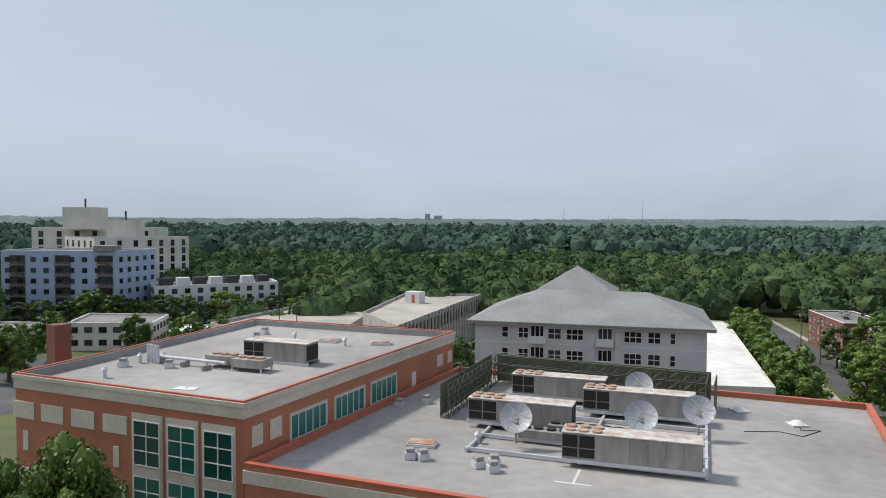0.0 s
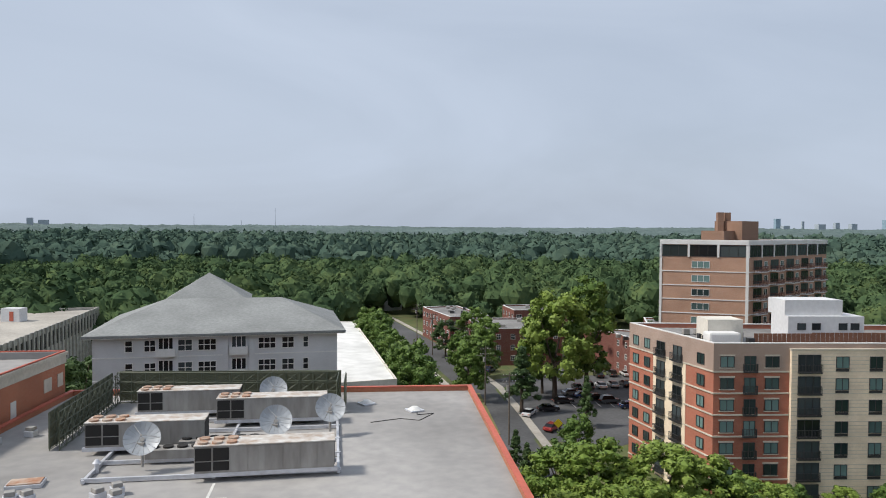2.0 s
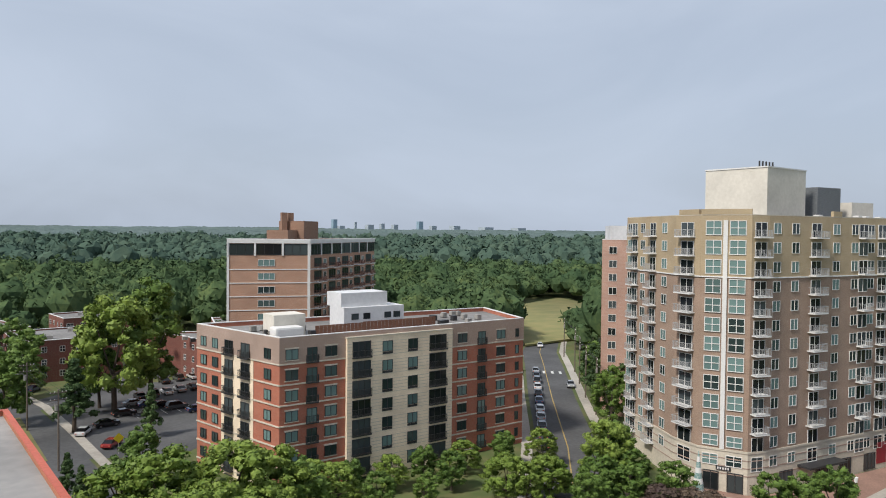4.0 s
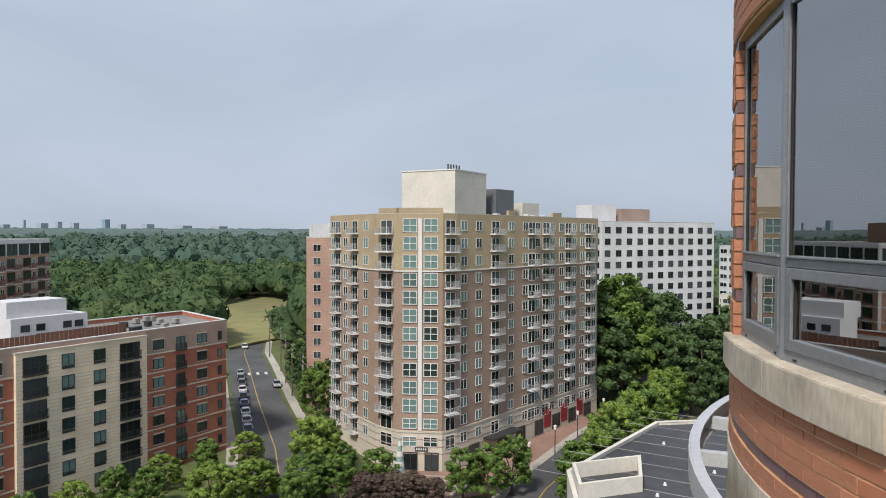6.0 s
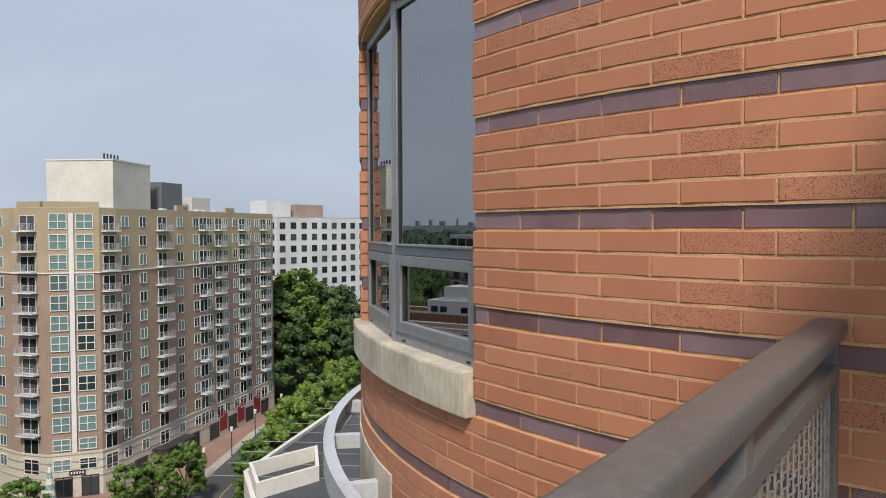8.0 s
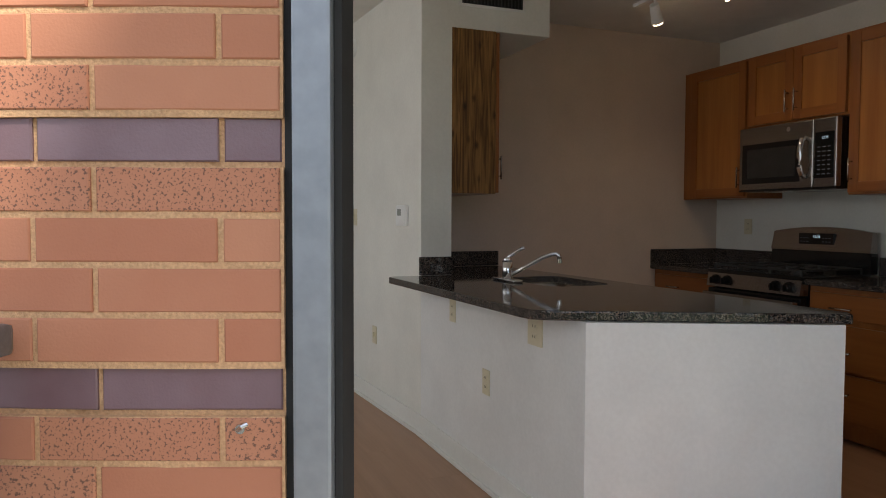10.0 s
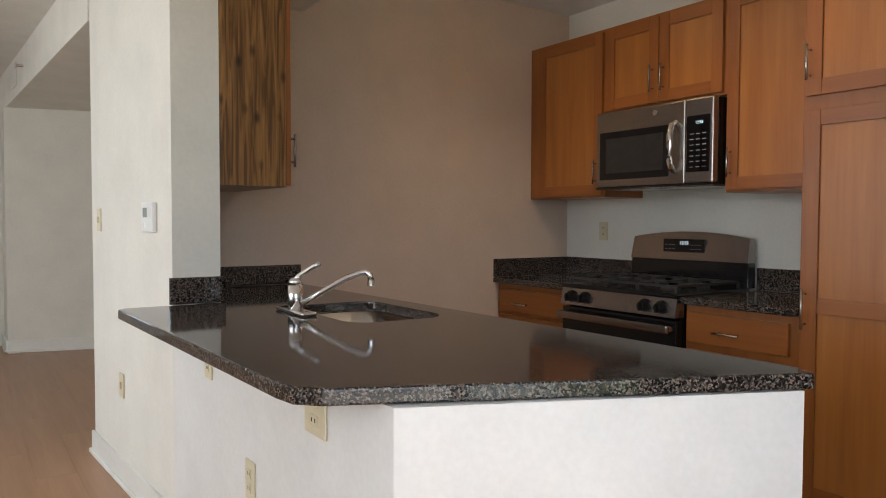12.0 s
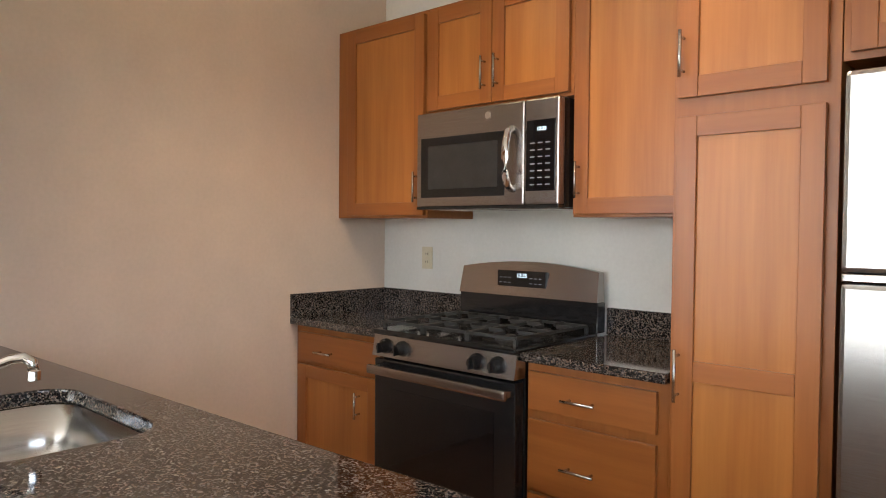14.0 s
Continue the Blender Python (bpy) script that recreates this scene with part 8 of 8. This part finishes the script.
def tree_proto(name, label, leafm, seed, tall=1.0, wide=1.0, cone=False, count=72, size=0.19):
    """A unit tree about ten metres high: tapered trunk with limbs, crown of leaf lumps round a dark heart."""
    rng = np.random.default_rng(seed)
    t_ = thing(name, label, "tree", pose(0, 0, -500))
    bm = bmesh.new()
    add_cyl(bm, (0, 0, 0), (0.1, 0.05, 3.4), 0.26, 8, 0.17)
    blobs = []
    n_ = 76
    for k in range(n_):
        z_ = rng.uniform(0.24, 1.0)
        prof = (1.0 - z_) * 1.25 if cone else math.sqrt(max(0.02, 1 - ((z_ - 0.52) / 0.5) ** 2))
        a_ = rng.uniform(0, 2 * math.pi)
        rr_ = prof * 3.0 * wide * math.sqrt(rng.uniform(0.25, 1.0))
        blobs.append(((rr_ * math.cos(a_), rr_ * math.sin(a_), z_ * 10.0 * tall), rng.uniform(0.4, 0.95) * (0.75 if cone else 1.0)))
    for k in range(7):
        b_ = blobs[k][0]
        add_cyl(bm, (0.05, 0.02, 2.2 + 0.3 * k), (b_[0] * 0.8, b_[1] * 0.8, b_[2]), 0.12, 5, 0.03)
    part("trunk", bm, M_BARK, t_)
    vs, fs = leaf_cloud(blobs, count, size, rng)
    iv, if_ = ico(1)
    for (c0, r0) in blobs:
        n0 = len(vs)
        vs += list(iv * (r0 * 0.72) * rng.uniform(0.7, 1.2, size=(len(iv), 1)) + np.array(c0))
        fs += [tuple(int(i) + n0 for i in f) for f in if_]
    me_ = bpy.data.meshes.new("crown")
    me_.from_pydata([tuple(v) for v in vs], [], fs)
    me_.materials.append(leafm)
    o_ = new("crown", me_)
    o_.parent = t_
    return t_


PROT = [tree_proto("tree", "leafy green tree beside the street", M_LEAF, 1), tree_proto("tree", "broad dark green broadleaf tree", M_LEAFD, 2, 1.0, 1.2), tree_proto("tree", "bright green leafy tree in full summer leaf", M_LEAFY, 3, 1.0, 1.25),
        tree_proto("tree", "small plum-leaved ornamental tree by the plaza", M_LEAFP, 4, 0.9, 1.3), tree_proto("tree", "tall green broadleaf tree", M_LEAF, 5, 1.15, 0.85), tree_proto("tree", "dark conical evergreen tree beside the street", M_LEAFD, 6, 1.0, 0.8, True), tree_proto("tree", "tall green tree below the office corner", M_LEAF, 7, 1.0, 1.0, False, 330, 0.10)]
SPOTS = [
    # kind, x, y, height, spread
    (6, 50.5, -28.6, 23.0, 0.72), (6, 54.0, -26.0, 22.0, 0.6),
    (2, 0.2, -90, 11, 1.25), (2, -5, -89.7, 12.7, 1.25), (2, -11.6, -88.6, 12.8, 1.3), (2, -17, -89.0, 11.5, 1.2), (0, -20.4, -89.4, 9.8, 1.2), (2, -8, -84, 10, 1.4), (2, -2, -84, 9, 1.4), (2, -14, -83, 9, 1.4), (5, 3, -105, 7.6, 0.9), (0, -1, -99, 10, 1.2),
    (2, -26, -93, 7, 1.3), (0, -31, -90, 6.2, 1.3), (0, -38, -90, 4.8, 1.3), (2, -48.7, -87, 6.8, 1.4), (2, -53.6, -84, 6.6, 1.4), (0, -44, -94, 6, 1.3), (0, -5, -116, 9, 1.1),
    (2, -4.5, -163, 24, 1.0), (4, -12, -170, 24, 1.0), (4, -2, -168, 17, 0.9), (5, 3, -150, 14, 1.2), (5, -9, -141, 10, 0.9),
    (2, -24, -97, 6.5, 1.3), (0, -30, -98, 5.5, 1.4), (2, -36, -98, 5.2, 1.4), (0, -42, -99, 5.6, 1.3), (2, -49, -99, 5.4, 1.4), (0, -56, -99, 6.0, 1.3), (2, -62, -97, 6.2, 1.2),
    (0, -71, -127, 13, 1.1), (1, -78, -135, 14, 1.1),
    (1, -100, -126, 12, 1.0), (1, -104, -133, 12, 1.0), (0, -110, -142, 11, 1.0), (1, -96, -118, 13, 1.0), (0, -88, -110, 12, 1.1), (5, -118, -150, 11, 1.0),
    (2, -63.9, -84, 10.4, 1.1), (0, -66, -81.5, 7.0, 1.4), (0, -68.5, -87, 9, 1.1), (0, -67, -74, 7.0, 1.4), (3, -65.5, -68.3, 5.8, 1.6), (3, -67.9, -65.8, 4.8, 1.6), (3, -62.5, -71, 5.8, 1.6), (0, -62, -77, 6.5, 1.4), (0, -60, -81, 7, 1.4),
    (0, -73, -63.8, 7.6, 1.1), (0, -75, -61.0, 8.0, 1.1), (0, -79, -59.6, 8.8, 1.1), (2, -55, -85, 5.6, 1.4), (0, -57.5, -79, 6, 1.4),
]
for k in range(9):      # row beside the warehouse
    SPOTS.append((0, 22 + 2.9 * k, -134 - 9.0 * k, 14.5 + random.uniform(-1, 1.5), 1.1))
for k in range(12):     # planting along the side street
    SPOTS.append((2 if k % 2 else 0, -80 - 5.5 * k, -49.5 - 0.75 * k - random.uniform(0, 1.5), 9 + random.uniform(-1, 3), 1.1))
for k in range(12):     # large trees beyond the tan flats
    SPOTS.append((1 if k % 2 else 4, -136 - 7 * (k % 7) + random.uniform(-2, 2), -78 + 6 * (k // 7) - random.uniform(-1, 3), 21 + random.uniform(-2, 5), 1.15))
for k in range(14):
    SPOTS.append((1, -140 - 7 * k, -54 + random.uniform(-3, 3) - 0.3 * k, 17 + random.uniform(-2, 5), 1.15))
for k in range(12):     # trees between the town houses and the garage
    SPOTS.append((k % 3, 232 - 4 * k, -140 - 6.5 * k + random.uniform(-3, 3), 10 + random.uniform(-2, 3), 1.3))
for k in range(8):
    SPOTS.append((k % 2, 262 - 6 * k + random.uniform(-2, 2), -118 - 5 * k, 12 + random.uniform(-2, 3), 1.3))
for x, y in ((182, -86), (188, -91), (178, -84), (194, -102), (182, -118), (168, -134), (196, -90), (160, -118)):
    SPOTS.append((0, x, y, 11 + random.uniform(0, 4), 1.1))
for x, y in ((66, -86), (69, -93), (72, -101), (75, -110), (78, -120), (82, -130)):
    SPOTS.append((1, x, y, 14 + random.uniform(-2, 3), 1.1))
for x, y in ((12, -182), (18, -190), (16, -210), (24, -212), (10, -208), (-36, -190), (-40, -196), (-46, -186), (-44, -205), (14, -160), (-40, -225), (-20, -214)):
    SPOTS.append((random.choice((0, 1)), x, y, 11 + random.uniform(-2, 6), 1.1))
for (kd, x, y, h_, s_) in SPOTS:
    k_ = h_ / 10.6
    copy_thing(PROT[kd], Matrix.LocRotScale((x, y, G - 0.05), Euler((0, 0, random.uniform(0, 6.28))), (k_ * s_, k_ * s_, k_)))
for p_ in PROT:
    x, y, k_ = {0: (-54, -77, 0.6), 1: (-120, -110, 1.4), 2: (-50, -84, 0.6), 3: (-62, -67, 0.5), 4: (-125, -118, 1.6), 5: (4.5, -112, 0.7), 6: (46.5, -29.0, 1.7)}[PROT.index(p_)]
    p_.matrix_basis = Matrix.LocRotScale((x, y, G - 0.05), Euler((0, 0, 1.0)), (k_, k_, k_))


# woods out to the hills
def woods(name, label, r0, r1, spacing, size, material, sub, leaves, seed):
    rng = np.random.default_rng(seed)
    iv, if_ = ico(sub)
    V, F = [], []
    nv = 0
    a_lo, a_hi = radians(-190), radians(-18)
    r_ = r0
    while r_ < r1:
        n_ = int((a_hi - a_lo) * r_ / spacing)
        for k in range(n_):
            a_ = a_lo + (a_hi - a_lo) * (k + rng.uniform(0, 1)) / n_
            rr_ = r_ + rng.uniform(-0.5, 0.5) * spacing
            x, y = rr_ * math.cos(a_), rr_ * math.sin(a_)
            if point_in_meadow(x, y):
                continue
            if rr_ < 420 and in_town(x, y):
                continue
            s_ = size * rng.uniform(0.65, 1.5)
            hgt = s_ * rng.uniform(1.3, 1.9)
            z_ = rise(x, y)
            v_ = iv * rng.uniform(0.74, 1.12, size=(len(iv), 1)) * np.array((s_, s_, hgt * 0.62)) + np.array((x, y, z_ + hgt * 0.95))
            V.append(v_)
            F.append(if_ + nv)
            nv += len(v_)
            if leaves:
                d_ = rng.normal(size=(leaves, 3))
                d_[:, 2] = np.abs(d_[:, 2])
                d_ /= np.linalg.norm(d_, axis=1)[:, None]
                c0 = d_ * np.array((s_, s_, hgt * 0.62)) * rng.uniform(0.85, 1.12, size=(leaves, 1)) + np.array((x, y, z_ + hgt * 0.95))
                t1 = rng.normal(size=(leaves, 3))
                t2 = rng.normal(size=(leaves, 3))
                q_ = s_ * (0.095 if leaves > 60 else 0.14)
                tri = np.stack([c0 + t1 * q_, c0 + t2 * q_, c0 - (t1 + t2) * q_ * 0.7], 1).reshape(-1, 3)
                V.append(tri)
                F.append(np.arange(leaves * 3).reshape(-1, 3) + nv)
                nv += leaves * 3
        r_ += spacing
    me_ = bpy.data.meshes.new(name)
    me_.from_pydata(np.concatenate(V).tolist(), [], np.concatenate(F).tolist())
    me_.materials.append(material)
    o_ = new(name, me_)
    return tagged(o_, label, "woods", kind="stuff")


MEADOW = [(-126, -190), (-178, -204), (-236, -268), (-250, -335), (-188, -305), (-146, -236)]


def point_in_meadow(x, y):
    ins = False
    n_ = len(MEADOW)
    for i in range(n_):
        (x0, y0), (x1, y1) = MEADOW[i], MEADOW[(i + 1) % n_]
        if (y0 > y) != (y1 > y) and x < (x1 - x0) * (y - y0) / (y1 - y0) + x0:
            ins = not ins
    return ins


def in_town(x, y):
    """Streets and houses within the first few hundred metres stay clear of the woods."""
    for (bx, by, br) in ((205, -118, 36), (262, -160, 40), (245, -150, 34), (200, -168, 26), (-265, -76, 30), (-228, -64, 22), (25, -235, 40), (-20, -235, 45), (-150, -330, 12), (-172, -345, 12), (120, -300, 12)):
        if math.hypot(x - bx, y - by) < br:
            return True
    for a_, b_ in zip(ROAD_A + ROAD_C[4:], (ROAD_A + ROAD_C[4:])[1:]):
        p_, d_ = Vector(a_), Vector(b_) - Vector(a_)
        if d_.length > 150:
            continue
        u_ = max(0, min(1, (Vector((x, y)) - p_).dot(d_) / d_.length_squared))
        if (p_ + d_ * u_ - Vector((x, y))).length < 12:
            return True
    return False


woods("near_woods", "mixed green broadleaf woods beyond the town", 232, 520, 8.0, 4.9, M_WOODS, 2, 110, 11)
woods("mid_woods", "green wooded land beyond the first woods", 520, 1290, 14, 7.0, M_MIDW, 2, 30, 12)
rng_f = np.random.default_rng(13)
rad = np.concatenate([np.arange(1250, 2400, 16), np.arange(2400, 4400, 40)])
ang = np.linspace(radians(-192), radians(-14), 620)
Vf = []
for r_ in rad:
    for a_ in ang:
        x, y = r_ * math.cos(a_), r_ * math.sin(a_)
        Vf.append((x, y, rise(x, y) + 13.0 + rng_f.uniform(-3.2, 3.2) * (1.0 if r_ < 2400 else 1.4) + (3.0 * math.sin(a_ * 61) * math.sin(a_ * 23 + r_ * 0.01))))
na = len(ang)
Ff = [(i * na + k, i * na + k + 1, (i + 1) * na + k + 1, (i + 1) * na + k) for i in range(len(rad) - 1) for k in range(na - 1)]
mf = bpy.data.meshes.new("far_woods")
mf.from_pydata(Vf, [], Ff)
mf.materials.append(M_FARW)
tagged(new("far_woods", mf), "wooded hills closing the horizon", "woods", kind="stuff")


# ---------------------------------------------------------------- cars, poles
def car_proto(paint, label, suv=False):
    t_ = thing("car", label, "car", pose(0, 0, -500), "parked cars")
    hh = 1.72 if suv else 1.45
    low = [(-2.2, 0.35), (-2.25, 0.7), (-2.1, 0.92), (-1.0, 0.98), (1.6, 1.0), (2.15, 0.95), (2.25, 0.6), (2.2, 0.35)]
    bm = bmesh.new()
    a_ = [bm.verts.new((x, -0.88, z)) for x, z in low]
    b_ = [bm.verts.new((x, 0.88, z)) for x, z in low]
    bm.faces.new(a_), bm.faces.new(b_[::-1])
    for i in range(len(low)):
        j = (i + 1) % len(low)
        bm.faces.new((a_[i], b_[i], b_[j], a_[j]))
    bmesh.ops.recalc_face_normals(bm, faces=bm.faces)
    bmesh.ops.bevel(bm, geom=bm.edges[:], offset=0.06, segments=2, affect='EDGES')
    part("body", bm, paint, t_)
    cab = [(-1.15, 0.97), (-0.45, hh - 0.03), (1.1 if not suv else 1.7, hh), (1.75 if not suv else 2.1, 0.98)]
    bm = bmesh.new()
    a_ = [bm.verts.new((x, -0.80 if z < 1.1 else -0.66, z)) for x, z in cab]
    b_ = [bm.verts.new((x, 0.80 if z < 1.1 else 0.66, z)) for x, z in cab]
    bm.faces.new(a_), bm.faces.new(b_[::-1])
    for i in range(4):
        j = (i + 1) % 4
        bm.faces.new((a_[i], b_[i], b_[j], a_[j]))
    bmesh.ops.recalc_face_normals(bm, faces=bm.faces)
    part("window", bm, M_DGLASS, t_, "dark glazed cabin")
    part("roof", box(-0.40, (1.05 if not suv else 1.62), -0.66, 0.66, hh - 0.02, hh + 0.03, 0.02), paint, t_)
    for x in (-1.38, 1.38):
        for y in (-0.80, 0.80):
            w_ = part("wheel", cyl((x, y - 0.11, 0.33), (x, y + 0.11, 0.33), 0.33, 14), M_DARK, t_)
            part("rim", cyl((x, y - 0.115, 0.33), (x, y + 0.115, 0.33), 0.20, 12), M_STEEL, w_)
    for y in (-0.6, 0.6):
        part("headlight", box(-2.27, -2.2, y - 0.18, y + 0.18, 0.62, 0.76, 0.01), M_WHITEP, t_)
        part("tail_light", box(2.2, 2.27, y - 0.18, y + 0.18, 0.66, 0.8, 0.01), M_REDCAP, t_)
    return t_


def paint(name, c_):
    return mat(name, c_, c_, 0.25, 4, 0.0, 0.2, big=0.05, coat=0.6)


CARS = [car_proto(paint("white_car_paint", (0.7, 0.7, 0.7)), "white car parked on the asphalt"), car_proto(paint("black_car_paint", (0.012, 0.012, 0.014)), "black car parked on the asphalt"),
        car_proto(paint("silver_car_paint", (0.38, 0.39, 0.4)), "silver car parked on the asphalt"), car_proto(paint("blue_car_paint", (0.03, 0.05, 0.12)), "dark blue car parked on the asphalt"),
        car_proto(paint("grey_suv_paint", (0.09, 0.095, 0.1)), "dark grey SUV parked on the asphalt", True), car_proto(paint("red_car_paint", (0.3, 0.03, 0.03)), "red car parked on the asphalt")]
LOT = [(0, 1.5, -148, 70), (1, -2.5, -152, 15), (3, -11, -165, 15), (1, -13.5, -163, 15), (4, -16, -160.5, 15), (3, -19.5, -156.5, 15), (1, -22.5, -153.5, 15), (2, -25, -150, 15), (1, -10.2, -173, 100), (4, -13, -174.5, 100), (0, -16, -175.5, 100), (2, -19, -177, 100), (1, -22, -178, 100), (0, -4, -187, 100), (2, -7, -188, 100),
       (1, -17, -188, 100), (4, -20.5, -190, 100), (0, -24, -190.5, 100), (1, -27, -188, 100), (5, -2.5, -138, 60), (1, -6, -159, 15), (2, -8.5, -167, 15), (0, 2.5, -190, 60), (3, 10.5, -191, 65), (1, -26, -170, 100), (3, -29, -168, 100)]
STREET = [(0.0, 1), (6.0, 4), (12.5, 1), (19, 2), (25.5, 0), (33, 3), (40, 1), (47, 0), (54, 4), (60.5, 1), (67, 2)]
for (k, x, y, rz) in LOT:
    copy_thing(CARS[k], pose(x, y, G + 0.028, 0, 0, rz))
for (u, k) in STREET:
    copy_thing(CARS[k], pose(-69.3 - 0.57 * u + 1.2, -103.6 - 0.83 * u - 1.0, G + 0.03, 0, 0, 56))
copy_thing(CARS[2], pose(-103.5, -142.0, G + 0.03, 0, 0, 236))
copy_thing(CARS[0], pose(-133.0, -195.0, G + 0.03, 0, 0, 236))
for i, c0 in enumerate(CARS):
    c0.matrix_basis = pose(-120 - 6.0 * i, -57.8 - 0.1 * i, G + 0.03, 0, 0, 2)


def pole(x, y, h, rz, lamp=False):
    t_ = thing("utility_pole", "weathered timber utility pole with cross-arms", "utility pole", pose(x, y, G, 0, 0, rz), "utility poles")
    part("shaft", cyl((0, 0, 0), (0, 0, h), 0.17, 8, 0.11), M_POLE, t_)
    for z_ in (h - 0.5, h - 1.6):
        part("cross_arm", box(-1.2, 1.2, -0.06, 0.06, z_ - 0.07, z_ + 0.07), M_POLE, t_)
        for x_ in (-1.1, -0.55, 0.55, 1.1):
            part("insulator", cyl((x_, 0, z_ + 0.07), (x_, 0, z_ + 0.22), 0.05, 6), M_WHITEP, t_)
    part("transformer", cyl((0.3, 0, h - 3.2), (0.3, 0, h - 2.2), 0.25, 10), M_HVAC, t_)
    if lamp:
        part("lamp_arm", tube([(0, 0, h - 2.5), (0.8, 0.2, h - 1.9), (2.0, 0.5, h - 1.8)], 0.05, 6), M_HVAC, t_)


PC = [(5.5, -128), (10.5, -155), (15.5, -181), (28, -214), (36, -240)]
PA = [(-91, -118), (-99, -131), (-107, -143), (-116, -156), (-128, -176)]
for x, y in PC:
    pole(x, y, 12.5, 15, True)
for x, y in PA:
    pole(x, y, 12.0, 55, True)
for seq, h_, rz in ((PC, 12.5, 15), (PA, 12.0, 55)):
    for p, q in zip(seq, seq[1:]):
        for o_ in (-1.1, -0.55, 0.55, 1.1):
            dx, dy = o_ * math.cos(radians(rz)), o_ * math.sin(radians(rz))
            pts = []
            for i in range(9):
                u_ = i / 8
                pts.append((p[0] + (q[0] - p[0]) * u_ + dx, p[1] + (q[1] - p[1]) * u_ + dy, G + h_ - 0.3 - 2.2 * u_ * (1 - u_)))
            tagged(obj("overhead_wire", tube(pts, 0.022, 4), M_DARK), "black overhead wire between poles", "cable", "overhead wires")
t_ = thing("road_sign", "yellow warning sign by the back street", "sign", pose(-3.2, -133, G, 0, 0, 8))
part("post", cyl((0, 0, 0), (0, 0, 2.6), 0.05, 6), M_HVAC, t_)
part("plate", box(-0.6, 0.6, 0.05, 0.08, -0.6, 0.6, 0, pose(0, 0, 2.7, 0, 45, 0)), mat("yellow_sign", (0.65, 0.5, 0.02), None, 0.4, 5, 0.0), t_)
for x, y in ((-88, -62.3), (-99, -64), (-110, -65.6), (-122, -66.3)):
    t_ = thing("street_lamp", "short dark street lamp on the paving", "street lamp", pose(x, y, G), "street lamps")
    part("post", cyl((0, 0, 0), (0, 0, 4.2), 0.08, 8), M_DTRIM, t_)
    part("lantern", cyl((0, 0, 4.2), (0, 0, 4.9), 0.18, 8, 0.28), M_WHITEP, t_)
